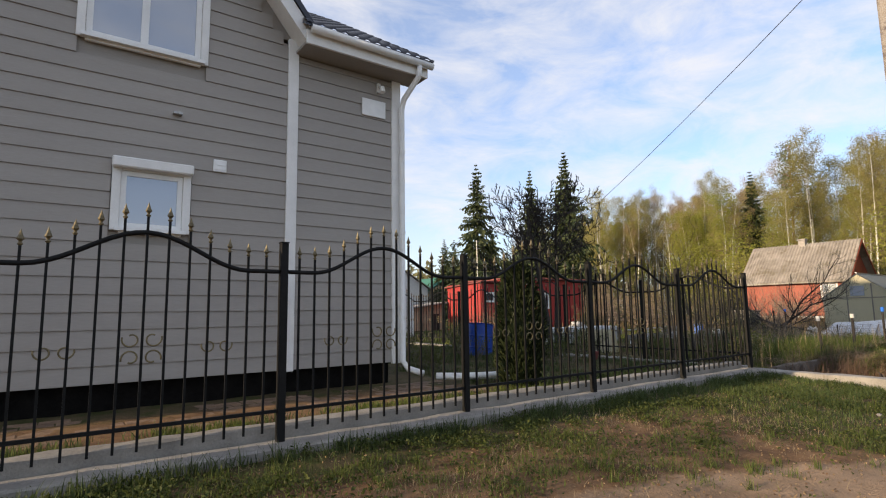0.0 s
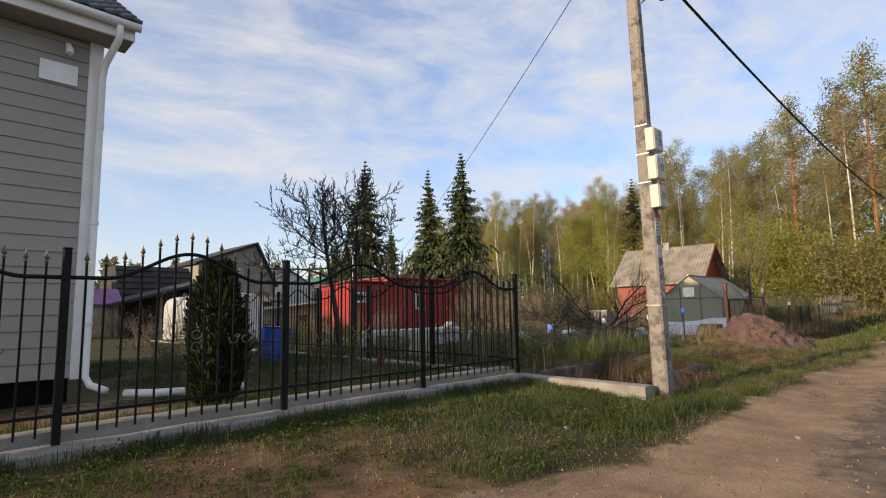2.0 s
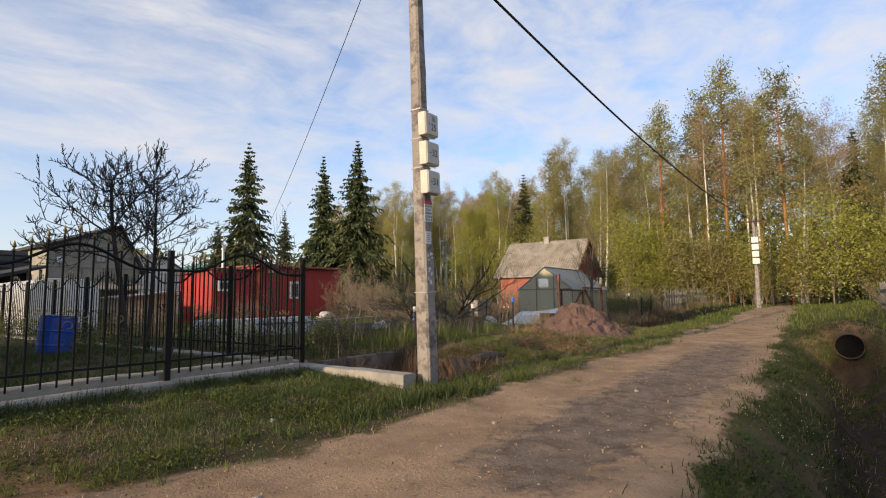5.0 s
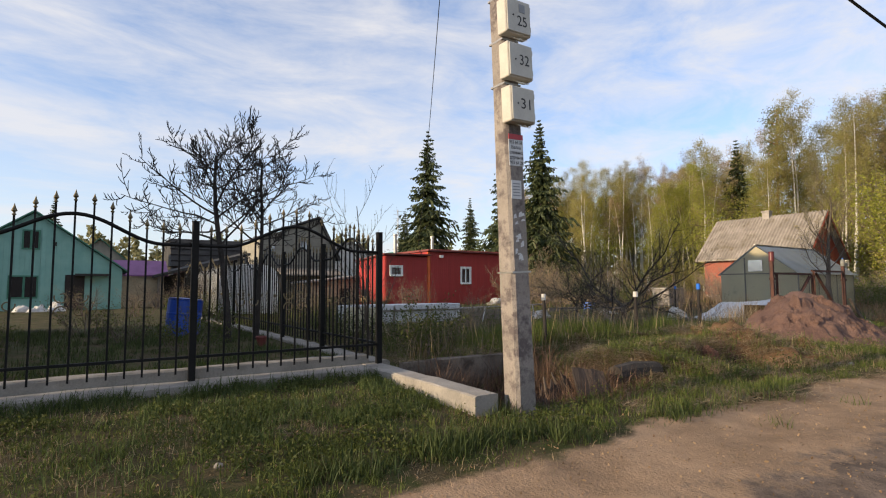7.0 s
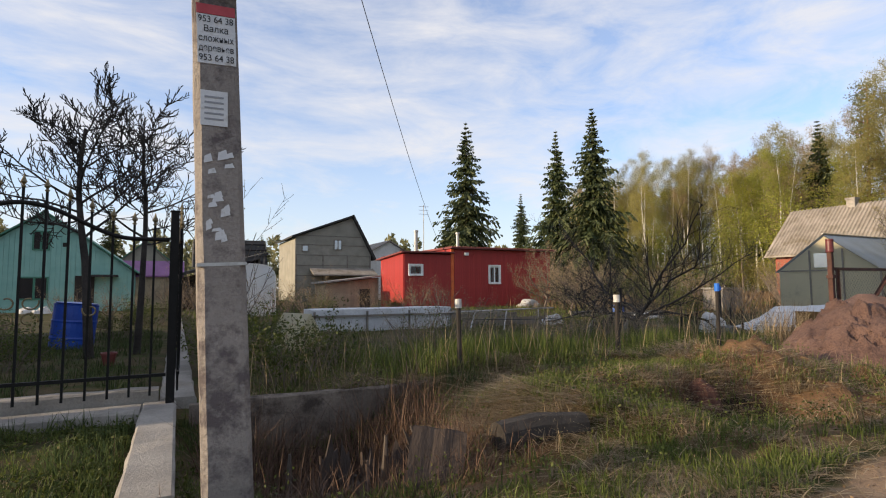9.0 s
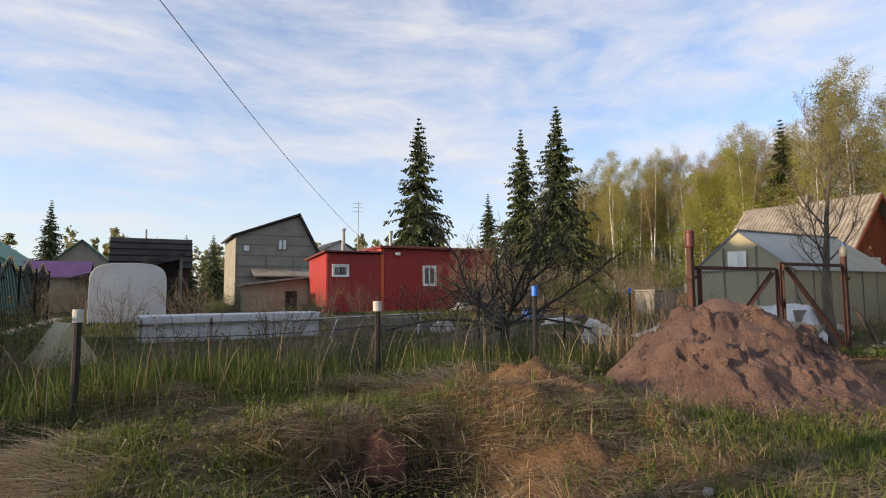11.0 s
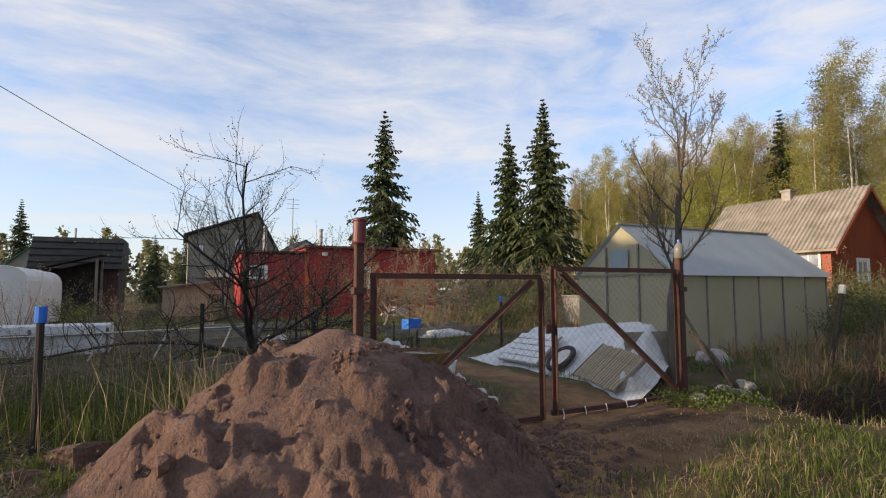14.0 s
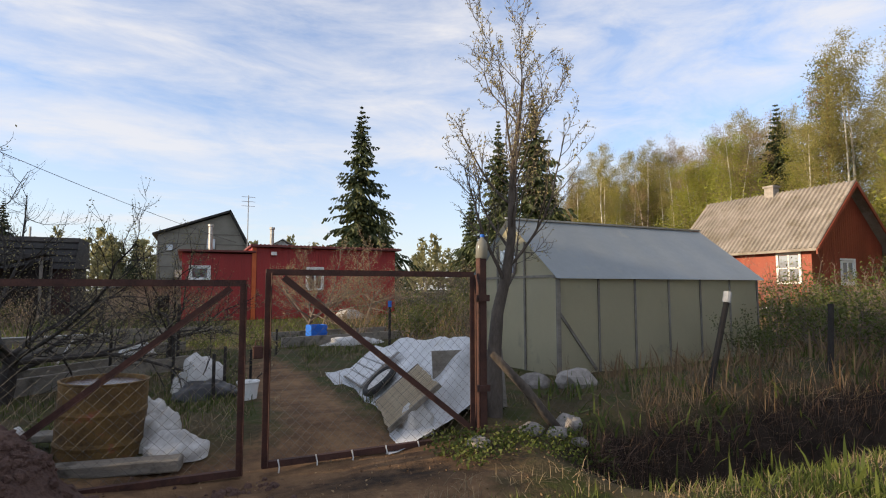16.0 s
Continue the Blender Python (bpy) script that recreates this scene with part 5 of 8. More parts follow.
def build_strut():
    s = thing("leaning_pole", pose(25.22, 4.36, 0), "dark weathered wooden pole leaning against the gate post", "pole")
    part("shaft", Geo().tube([(0.0, -0.05, 0.96), (0.35, -0.1, 0.6), (0.74, -0.2, 0.1)], [0.035, 0.045, 0.05], 8), BARK_DARK, s, smooth=True)


build_strut()


def stake(x, y, top, lean_x, lean_y, r=0.035, cap_mat=None, label="dark wooden fence stake", cap_label="", square=False, bottom=None):
    zb = (ground_at(x, y) if bottom is None else bottom) - 0.25
    s = thing("fence_stake", pose(x, y, zb), label, "fence stake", "fence stakes")
    L = top - zb
    pts = [(lean_x * k, lean_y * k, L * k) for k in (0, 0.33, 0.66, 1.0)]
    part("shaft", Geo().tube(pts, [r * 1.1, r, r * 0.97, r * 0.93], 4 if square else 8), DARK_WOOD if not square else RUST, s)
    if cap_mat:
        part("cap", Geo().tube([(lean_x * 0.93, lean_y * 0.93, L * 0.93), (lean_x, lean_y, L + 0.03)], r * 1.35, 10), cap_mat, s, cap_label)
    return s


def build_stakes():
    stake(13.92, 4.75, 1.16, 0.0, 0.05, 0.03, WHITE_SACK, "dark stake with a pale cloth cap", "pale cap")
    stake(16.60, 4.95, 1.18, 0.0, 0.0, 0.035, WHITE_SACK, "dark stake with a pale cap", "pale cap")
    stake(18.66, 4.85, 1.34, 0.0, 0.0, 0.03, BRIGHT_BLUE, "dark stake with a bright blue plastic cap", "bright blue cap")
    stake(28.12, 4.35, 1.50, 0.42, -0.05, 0.035, WHITE_SACK, "leaning dark fence stake with a white cap", "white cap")
    stake(30.6, 4.35, 1.35, 0.12, 0.0, 0.04)
    stake(32.6, 4.4, 1.45, 0.05, 0.0, 0.045)
    stake(35.0, 4.4, 1.4, -0.1, 0.0, 0.045)
    for x, y in ((19.9, 8.15), (26.3, 10.3), (22.4, 11.0)):
        stake(x, y, 1.3, 0, 0, 0.03, BRIGHT_BLUE if x > 25 else None, "thin dark garden stake among weeds", "blue cap")
    n = thing("netting_fence", pose(0, 0, 0), "sagging old wire netting along the ditch", "fence")
    part("netting", netting(25.3, 0.02, 31.0, 0.62, 0.075, y=4.33), WIRE, n)
    for a, b in ((14.0, 16.55), (16.6, 18.6)):
        w = overhead_wire("fence_wire", (a, 4.85, 0.95), (b, 4.9, 0.95), 0.04, 0.004, "thin rusty fence wire", 6)


build_stakes()

# ---- cables ----
overhead_wire("house_cable", (10.5, 2.3, 7.6), (24.3, 26.2, 3.75), 0.55, 0.008, "thin service cable from the pole to the red house")
overhead_wire("street_cable", (10.8, 2.3, 7.4), (48.0, 0.95, 6.75), 0.75, 0.028, "thick twisted street cable between the poles")
overhead_wire("street_cable", (10.8, 2.3, 7.4), (-30, 5.0, 7.5), 0.6, 0.028, "thick twisted street cable between the poles")


def build_far_pole():
    p = thing("utility_pole", pose(48.0, 0.95, 0.3), "distant pale concrete utility pole with meter boxes", "utility pole")
    part("shaft", Geo().tube([(0, 0, -0.2), (0.02, 0, 6.6)], [0.16, 0.10], 8), POLE_CONCRETE, p)
    for z in (3.3, 3.8, 4.3, 4.8):
        part("meter_box", Geo().box((-0.32, -0.25, z), (0.05, 0.18, z + 0.4), chamfer=0.01), BOX_ENAMEL, p, "pale meter box")
    part("crossarm", Geo().box((-0.08, -0.8, 6.3), (0.08, 0.8, 6.38)), RUST, p)


build_far_pole()


# ---- trees and shrubs ----
def leaf_quads(tips, per, size, spread, rs, droop=0.0, long=1.6):
    """Small leaf-shaped quads scattered about the given points."""
    P = np.repeat(np.array(tips, float).reshape(-1, 3), per, axis=0)
    n = len(P)
    P = P + rs.normal(0, spread, (n, 3))
    P[:, 2] -= droop * rs.rand(n)
    a = rs.normal(size=(n, 3))
    a /= np.linalg.norm(a, axis=1)[:, None]
    b = np.cross(a, rs.normal(size=(n, 3)))
    b /= np.linalg.norm(b, axis=1)[:, None] + 1e-9
    s = size * rs.uniform(0.6, 1.35, (n, 1))
    a, b = a * s * long * 0.5, b * s * 0.5
    return np.stack([P - a, P + b * 0.8, P + a, P - b * 0.8], 1)


def leaf_tris(tips, per, size, spread, rs, droop=0.0):
    """A mist of three-cornered leaves about the given points, drawn in clumps."""
    q = leaf_quads(tips, per, size, spread, rs, droop, 1.5)
    return q[:, :3]


def tris_mesh(name, corners):
    n = len(corners)
    me = bpy.data.meshes.new(name)
    me.vertices.add(n * 3)
    me.vertices.foreach_set("co", np.ascontiguousarray(corners, dtype=np.float32).ravel())
    me.loops.add(n * 3)
    me.loops.foreach_set("vertex_index", np.arange(n * 3, dtype=np.int32))
    me.polygons.add(n)
    me.polygons.foreach_set("loop_start", np.arange(0, n * 3, 3, dtype=np.int32))
    me.polygons.foreach_set("loop_total", np.full(n, 3, dtype=np.int32))
    me.update(calc_edges=True)
    return me


def limb(geos, tips, rnd, p, d, L, r, level, spec):
    """A crooked branch with its side branches; notes the points where leaves sit."""
    n = spec["segs"][level]
    pts, rad = [p.copy()], [r]
    d = d.normalized()
    q = p.copy()
    end = spec["taper"][level]
    for i in range(n):
        d = (d + Vector((rnd.gauss(0, 1), rnd.gauss(0, 1), rnd.gauss(0, 1))) * spec["crook"][level] + Vector((0, 0, spec["rise"][level]))).normalized()
        q = q + d * (L / n)
        pts.append(q.copy())
        rad.append(r * (1 - (1 - end) * (i + 1) / n))
    geos[min(level, 1)].tube(pts, rad, spec["sides"][level], cap=False)
    last = level == len(spec["segs"]) - 1
    if last or level >= spec.get("leafy", 99):
        for i in range(1, n + 1):
            tips.append(tuple(pts[i]))
    if last:
        return
    kids = spec["kids"][level]
    lo = spec["from"][level]
    for k in range(kids):
        u = lo + (1 - lo) * (k + rnd.uniform(0.1, 0.9)) / kids
        f = u * n
        i = min(int(f), n - 1)
        base = pts[i].lerp(pts[i + 1], f - i)
        axis = (pts[i + 1] - pts[i]).normalized()
        out = axis.orthogonal().normalized()
        out.rotate(Matrix.Rotation(rnd.uniform(0, 2 * math.pi) if level else (k * 2.4 + rnd.uniform(-0.5, 0.5)), 3, axis))
        ang = radians(spec["angle"][level] + rnd.uniform(-14, 14))
        dd = axis * math.cos(ang) + out * math.sin(ang)
        ln = L * spec["ratio"][level] * (1 - spec["shrink"][level] * (u - lo) / (1 - lo + 1e-6)) * rnd.uniform(0.75, 1.2)
        rr = (rad[i] * 0.55 if level else rad[i] * spec.get("limb_r", 0.5)) * rnd.uniform(0.75, 1.05)
        limb(geos, tips, rnd, base, dd, ln, max(rr, spec["min_r"]), level + 1, spec)


def make_tree(name, m, seed, height_, r, spec, bark, leaf, per, size, spread, label, category="tree", lean=(0, 0), droop=0.0, group="", leaf_name="crown", kind=""):
    rnd, rs = random.Random(seed), np.random.RandomState(seed)
    t = thing(name, m, label, category, group, kind)
    geos, tips = (Geo(), Geo()), []
    limb(geos, tips, rnd, Vector((0, 0, -0.15)), Vector((lean[0], lean[1], 1)), height_, r, 0, spec)
    part("trunk", geos[0], bark, t, smooth=True)
    part("branchwork", geos[1], bark if bark is not BARK_BIRCH else BARK_TWIG, t, smooth=True)
    if per:
        if bark is BARK_BIRCH:
            me = tris_mesh(leaf_name, leaf_tris(tips, per, size, spread, rs, droop))
        else:
            me = quads_mesh(leaf_name, leaf_quads(tips, per, size, spread, rs, droop))
        me.materials.append(leaf)
        part(leaf_name, me, None, t)
    return t


BIRCH = dict(segs=(8, 3, 2), crook=(0.035, 0.10, 0.2), rise=(0.05, 0.10, -0.05), taper=(0.12, 0.25, 0.4), sides=(6, 3, 2), kids=(22, 7), angle=(46, 48), ratio=(0.26, 0.45), shrink=(0.55, 0.4), min_r=0.012, limb_r=0.33, leafy=1)
BIRCH["from"] = (0.34, 0.25)
BIRCH_TALL = dict(BIRCH, kids=(18, 6), ratio=(0.17, 0.45))
BIRCH_TALL["from"] = (0.5, 0.25)
SAPLING = dict(BIRCH, kids=(16, 6), ratio=(0.42, 0.4), crook=(0.08, 0.16, 0.25), shrink=(0.3, 0.4))
SAPLING["from"] = (0.15, 0.25)
APPLE = dict(segs=(4, 7, 6, 4), crook=(0.12, 0.16, 0.17, 0.17), rise=(0.0, 0.03, 0.09, 0.11), taper=(0.75, 0.22, 0.25, 0.4), sides=(9, 6, 4, 3), kids=(9, 12, 9), angle=(64, 48, 44), ratio=(2.45, 0.42, 0.36), shrink=(0.1, 0.4, 0.3), min_r=0.003, limb_r=0.55)
APPLE["from"] = (0.55, 0.22, 0.15)
OLD_APPLE = dict(APPLE, kids=(9, 16, 12), rise=(0.0, 0.018, 0.11, 0.24), crook=(0.10, 0.16, 0.20, 0.15), ratio=(4.3, 0.40, 0.36), angle=(74, 52, 48), min_r=0.003, limb_r=0.46)
OLD_APPLE["from"] = (0.66, 0.16, 0.12)
PEAR = dict(segs=(7, 7, 5, 3), crook=(0.05, 0.13, 0.12, 0.12), rise=(0.03, 0.05, 0.16, 0.25), taper=(0.35, 0.25, 0.4, 0.6), sides=(8, 5, 4, 3), kids=(17, 12, 6), angle=(66, 52, 46), ratio=(0.50, 0.36, 0.30), shrink=(0.40, 0.3, 0.3), min_r=0.0095, limb_r=0.46)
PEAR["from"] = (0.50, 0.2, 0.15)
GATE_TREE = dict(segs=(9, 7, 5, 3), crook=(0.085, 0.11, 0.14, 0.2), rise=(0.03, 0.20, 0.16, 0.12), taper=(0.12, 0.22, 0.3, 0.5), sides=(10, 5, 4, 3), kids=(15, 11, 8), angle=(46, 40, 44), ratio=(0.42, 0.36, 0.34), shrink=(0.3, 0.3, 0.3), min_r=0.0032, limb_r=0.36)
GATE_TREE["from"] = (0.36, 0.2, 0.15)
WHIP = dict(segs=(6, 5, 3), crook=(0.07, 0.10, 0.12), rise=(0.04, 0.12, 0.10), taper=(0.25, 0.3, 0.5), sides=(6, 4, 3), kids=(8, 6), angle=(36, 38), ratio=(0.55, 0.35), shrink=(0.35, 0.3), min_r=0.004, limb_r=0.5)
WHIP["from"] = (0.15, 0.2)
SHRUB = dict(segs=(4, 3, 2), crook=(0.10, 0.16, 0.2), rise=(0.05, 0.08, 0.05), taper=(0.4, 0.4, 0.5), sides=(4, 3, 2), kids=(6, 4), angle=(35, 40), ratio=(0.45, 0.4), shrink=(0.3, 0.3), min_r=0.002, limb_r=0.55, leafy=1)
SHRUB["from"] = (0.2, 0.2)


def make_bush(name, m, seed, stems, height_, spread0, bark, leaf, per, size, label, category="bush", group=""):
    rnd, rs = random.Random(seed), np.random.RandomState(seed)
    t = thing(name, m, label, category, group)
    g, tips = Geo(), []
    for i in range(stems):
        a, k = rnd.uniform(0, 6.28), rnd.uniform(0, 1) ** 0.5
        d = Vector((math.cos(a) * k * 0.7, math.sin(a) * k * 0.7, 1))
        limb((g, g), tips, rnd, Vector((math.cos(a) * k * spread0, math.sin(a) * k * spread0, -0.05)), d, height_ * rnd.uniform(0.6, 1.1), 0.010 * height_ ** 0.6, 0, SHRUB)
    part("branchwork", g, bark, t)
    if per:
        me = quads_mesh("leaves", leaf_quads(tips, per, size, 0.05, rs))
        me.materials.append(leaf)
        part("leaves", me, None, t)
    return t


def make_spruce(m, seed, h, R, label, group="dark spruces", whorls=40):
    rnd, rs = random.Random(seed), np.random.RandomState(seed)
    t = thing("spruce", m, label, "tree", group)
    g = Geo()
    g.tube([(0, 0, -0.2), (0.02 * h * 0.1, 0, h * 0.5), (0, 0, h * 0.995)], [0.012 * h, 0.008 * h, 0.004], 7)
    Q = []
    for w in range(whorls):
        u = (w + 0.2) / whorls
        z = h * (0.05 + 0.95 * u)
        reach = R * ((1 - u) ** 1.0) * rnd.uniform(0.70, 1.15) + 0.006 * h
        n = 8 if u < 0.8 else 6
        off = rnd.uniform(0, 6.28)
        for k in range(n):
            a = off + 6.283 * k / n + rnd.uniform(-0.25, 0.25)
            zb = z + rnd.uniform(-2.2, 2.2) * h / whorls * (1 - u)
            L = reach * rnd.choice((0.5, 0.7, 0.85, 1.0, 1.15)) * rnd.uniform(0.85, 1.1)
            tilt = 0.7 * (u - 0.55) + rnd.uniform(-0.12, 0.12)
            s = max(4, int(5 + 14 * L / R))
            dirv = np.array([math.cos(a), math.sin(a)])
            side = np.array([-dirv[1], dirv[0]])
            tt = (np.arange(s) + rs.rand(s)) / s
            for v in tt:
                rr = L * v
                zz = zb + rr * tilt - 0.30 * L * v ** 1.6 + 0.12 * L * v ** 4
                for sg in (-1, 1):
                    w0 = (0.30 * L * (1 - v * 0.75) + 0.010 * h * (1.12 - u)) * rs.uniform(0.6, 1.2)
                    base = np.array([dirv[0] * rr, dirv[1] * rr, zz])
                    tip = base + np.array([*(dirv * w0 * 0.75 + side * sg * w0 * 0.65), -w0 * rs.uniform(0.2, 1.5)])
                    wd = (tip - base)
                    pv = np.cross(wd, rs.normal(size=3))
                    pv *= (0.0058 * h) / (np.linalg.norm(pv) + 1e-9)
                    Q.append([base - pv * 0.4, base + pv * 0.4, tip + pv * 0.9, tip - pv * 0.9])
    part("trunk", g, BARK_DARK, t, smooth=True)
    me = quads_mesh("crown", np.array(Q))
    me.materials.append(NEEDLE)
    part("crown", me, None, t)
    return t


def make_pine(m, seed, h, label):
    rnd, rs = random.Random(seed), np.random.RandomState(seed)
    t = thing("pine", m, label, "tree", "tall forest pines")
    g, Q = Geo(), []
    top = Vector((rnd.uniform(-0.6, 0.6), rnd.uniform(-0.6, 0.6), h))
    g.tube([(0, 0, -0.3), tuple(top * 0.5 + Vector((0.15, 0.1, 0))), tuple(top)], [0.2, 0.14, 0.03], 7)
    for k in range(90):
        u = rnd.uniform(0.42, 1.0)
        base = top * u
        a, L = rnd.uniform(0, 6.28), h * 0.15 * max(0.05, 1 - (u - 0.38) / 0.62) ** 0.7 * rnd.uniform(0.5, 1.1) + 0.5
        end = base + Vector((math.cos(a) * L, math.sin(a) * L, L * rnd.uniform(0.0, 0.45)))
        g.tube([base, base.lerp(end, 0.5) - Vector((0, 0, 0.1)), end], [0.05, 0.035, 0.015], 4, cap=False)
        for c in range(3):
            ctr = base.lerp(end, 0.5 + 0.22 * c) + Vector((rnd.gauss(0, 0.25), rnd.gauss(0, 0.25), rnd.gauss(0, 0.12)))
            Q.append(leaf_quads([tuple(ctr)], 20, 0.13, 0.36, rs, long=2.4))
    part("trunk", g, BARK_PINE, t, smooth=True)
    me = quads_mesh("crown", np.concatenate(Q))
    me.materials.append(NEEDLE_PINE)
    part("crown", me, None, t)
    return t


def build_forest():
    rnd = random.Random(21)
    far = pose(60, 2, 0.4)
    kinds = []
    for s, spec, leaf, hh, per, lab in ((1, BIRCH, LEAF_BIRCH, 18, 10, "tall birch with young yellow-green leaves"), (2, BIRCH_TALL, LEAF_BIRCH, 20, 10, "slender white-trunked birch with a thin crown"),
                                        (3, BIRCH, LEAF_ASPEN, 17, 7, "birch with pale brownish buds and a sparse crown"), (4, BIRCH_TALL, LEAF_ASPEN, 19, 7, "slender birch with tawny catkins"),
                                        (5, BIRCH, LEAF_FRESH, 16, 10, "birch in fresh green leaf")):
        kinds.append((make_tree("birch", far, s, hh, 0.15, spec, BARK_BIRCH, leaf, int(per * 3.5), 0.12, 0.28, lab, droop=0.35, group="forest birches"), hh))
    edge = [(50, -34), (58, -16), (60, -4), (60, 5), (61, 15), (66, 28), (71, 44), (75, 62), (74, 82)]
    spots = []
    for i in range(len(edge) - 1):
        a, b = Vector(edge[i]), Vector(edge[i + 1])
        n = int((b - a).length / (0.72 if i < 5 else 0.5))
        for k in range(n):
            p = a.lerp(b, (k + rnd.random()) / n)
            q = (p.x + rnd.uniform(0, 1) ** 1.3 * 20, p.y + rnd.uniform(-1.5, 1.5))
            if q[0] > 72.5 or abs(q[1] - 0.54 * (q[0] - 18) - 1.4) > 1.9:
                spots.append(q)
    used = set()
    for i, (x, y) in enumerate(spots):
        j = rnd.choice((0, 0, 1, 1, 2, 3, 3, 4))
        src, hh = kinds[j]
        m = pose(x, y, 0.3, rnd.uniform(-2, 2), rnd.uniform(-2, 2), rnd.uniform(0, 360))
        if j not in used:
            src.matrix_basis = m
            used.add(j)
        else:
            k = rnd.uniform(0.74, 1.06)
            c = copy_thing(src, m)
            c.scale = (k * rnd.uniform(0.9, 1.1), k * rnd.uniform(0.9, 1.1), k)
    pine = make_pine(pose(65, 6.5, 0.3), 3, 22, "tall pine with an orange trunk and high crown")
    for x, y, k in ((62, 4.2, 1.06), (61, -0.6, 0.96), (66, -9.0, 1.0), (62, 10.1, 0.93), (62, -15, 0.95), (70.9, 26.0, 0.94), (66, 1.8, 0.9), (68, 7.2, 0.95), (70, 14.5, 0.92)):
        c = copy_thing(pine, pose(x, y, 0.3, 0, 0, x * 47 % 360))
        c.scale = (k, k, k)
    # undergrowth along the wood's edge
    under = make_tree("young_birch", pose(56, 8, 0.3), 31, 5.5, 0.05, SAPLING, BARK_TWIG, LEAF_FRESH, 10, 0.085, 0.32, "young birch thicket in bright green leaf", group="forest undergrowth")
    under2 = make_tree("young_birch", pose(57, 3, 0.3), 32, 4.2, 0.04, SAPLING, BARK_TWIG, LEAF_BIRCH, 9, 0.085, 0.32, "young thicket with yellowish buds", group="forest undergrowth")
    for i in range(80):
        k = rnd.random() * (len(edge) - 2)
        a, b = Vector(edge[int(k)]), Vector(edge[int(k) + 1])
        p = a.lerp(b, k - int(k))
        c = copy_thing(rnd.choice((under, under2)), pose(p.x - rnd.uniform(1, 6), p.y + rnd.uniform(-2, 2), 0.3, 0, 0, rnd.uniform(0, 360)))
        s = rnd.uniform(0.55, 1.5)
        c.scale = (s * 1.1, s * 1.1, s)


build_forest()


def build_spruces():
    a = make_spruce(pose(34.8, 41.8, 0), 7, 17.0, 5.0, "tall dark conical spruce behind the red house")
    b = make_spruce(pose(55.7, 54.5, 0), 8, 22.4, 5.8, "tall narrow dark spruce", whorls=44)
    c = make_spruce(pose(57.0, 49.0, 0), 9, 24.0, 6.8, "tallest dark spruce with a ragged crown", whorls=46)
    for src, x, y, k in ((a, 41.0, 54.0, 0.62), (a, 38.0, 52.0, 0.60), (b, 72.0, 30.9, 0.85), (a, 76, 40, 0.9), (b, 58, 66, 0.7), (a, 17, 62, 0.42), (a, 20, 66, 0.45), (b, 4, 70, 0.5), (c, 66, -6, 0.7)):
        q = copy_thing(src, pose(x, y, 0.2, 0, 0, x * 31 % 360))
        q.scale = (k, k, k)
        q["label"] = "dark spruce far beyond the gardens"


build_spruces()


def build_far_woods():
    """The hazy belt of woods all round, too far to tell tree from tree."""
    rs = np.random.RandomState(11)
    Q = []
    for i in range(380):
        ang = rs.uniform(-0.5, 2.3)
        d = rs.uniform(95, 150)
        cx, cy, h = 20 + d * math.cos(ang), 10 + d * math.sin(ang), rs.uniform(6, 13)
        n = 120
        z = h * (0.15 + 0.85 * rs.rand(n) ** 0.8)
        rr = (0.22 * h) * np.sqrt(rs.rand(n)) * np.clip(1.2 - z / h, 0.15, 1)
        a = rs.rand(n) * 6.28
        P = np.stack([cx + rr * np.cos(a), cy + rr * np.sin(a), z], 1)
        Q.append(leaf_quads(P, 1, 0.75, 0.2, rs))
    # the depth of the near wood, behind its edge
    line = [(66, -30), (76, -14), (80, 4), (82, 18), (88, 34), (92, 52), (94, 80)]
    for i in range(330):
        k = rs.uniform(0, len(line) - 1.001)
        a, b, w = line[int(k)], line[int(k) + 1], k - int(k)
        cx, cy, h = a[0] + (b[0] - a[0]) * w + rs.uniform(-6, 8), a[1] + (b[1] - a[1]) * w + rs.uniform(-2, 2), rs.uniform(7, 13)
        n = 200
        z = h * rs.rand(n) ** 0.8
        rr = 0.17 * h * np.sqrt(rs.rand(n)) * np.clip(1.25 - z / h, 0.2, 1)
        a = rs.rand(n) * 6.28
        P = np.stack([cx + rr * np.cos(a), cy + rr * np.sin(a), z], 1)
        Q.append(leaf_quads(P, 1, 0.42, 0.3, rs))
    me = quads_mesh("far_woods", np.concatenate(Q))
    me.materials.append(LEAF_FAR)
    tagged(new("far_woods", me), "hazy brownish green belt of distant spring woods", "woods", kind="stuff")


build_far_woods()

# trees in the gardens
make_tree("pear_tree", pose(9.75, 9.0, 0.25), 12, 3.9, 0.075, PEAR, BARK_BLACK, BUD, 0, 0, 0, "bare dark pear tree with many upright spurs in the yard", lean=(0.02, 0.0))
make_tree("pear_tree", pose(10.35, 9.4, 0.25), 17, 3.8, 0.06, PEAR, BARK_BLACK, BUD, 0, 0, 0, "bare dark pear tree leaning slightly outward", lean=(0.14, 0.0))
make_tree("apple_tree", pose(20.5, 8.3, 0.12), 6, 0.80, 0.10, OLD_APPLE, BARK_BLACK, BUD, 1, 0.016, 0.02, "old bare apple tree with crooked spreading branches", lean=(0.12, 0.05))
make_tree("apple_tree", pose(22.2, 11.6, 0.15), 15, 0.9, 0.058, APPLE, BARK_BLACK, BUD, 1, 0.02, 0.02, "bare apple tree behind the gate", lean=(0.1, 0.0))
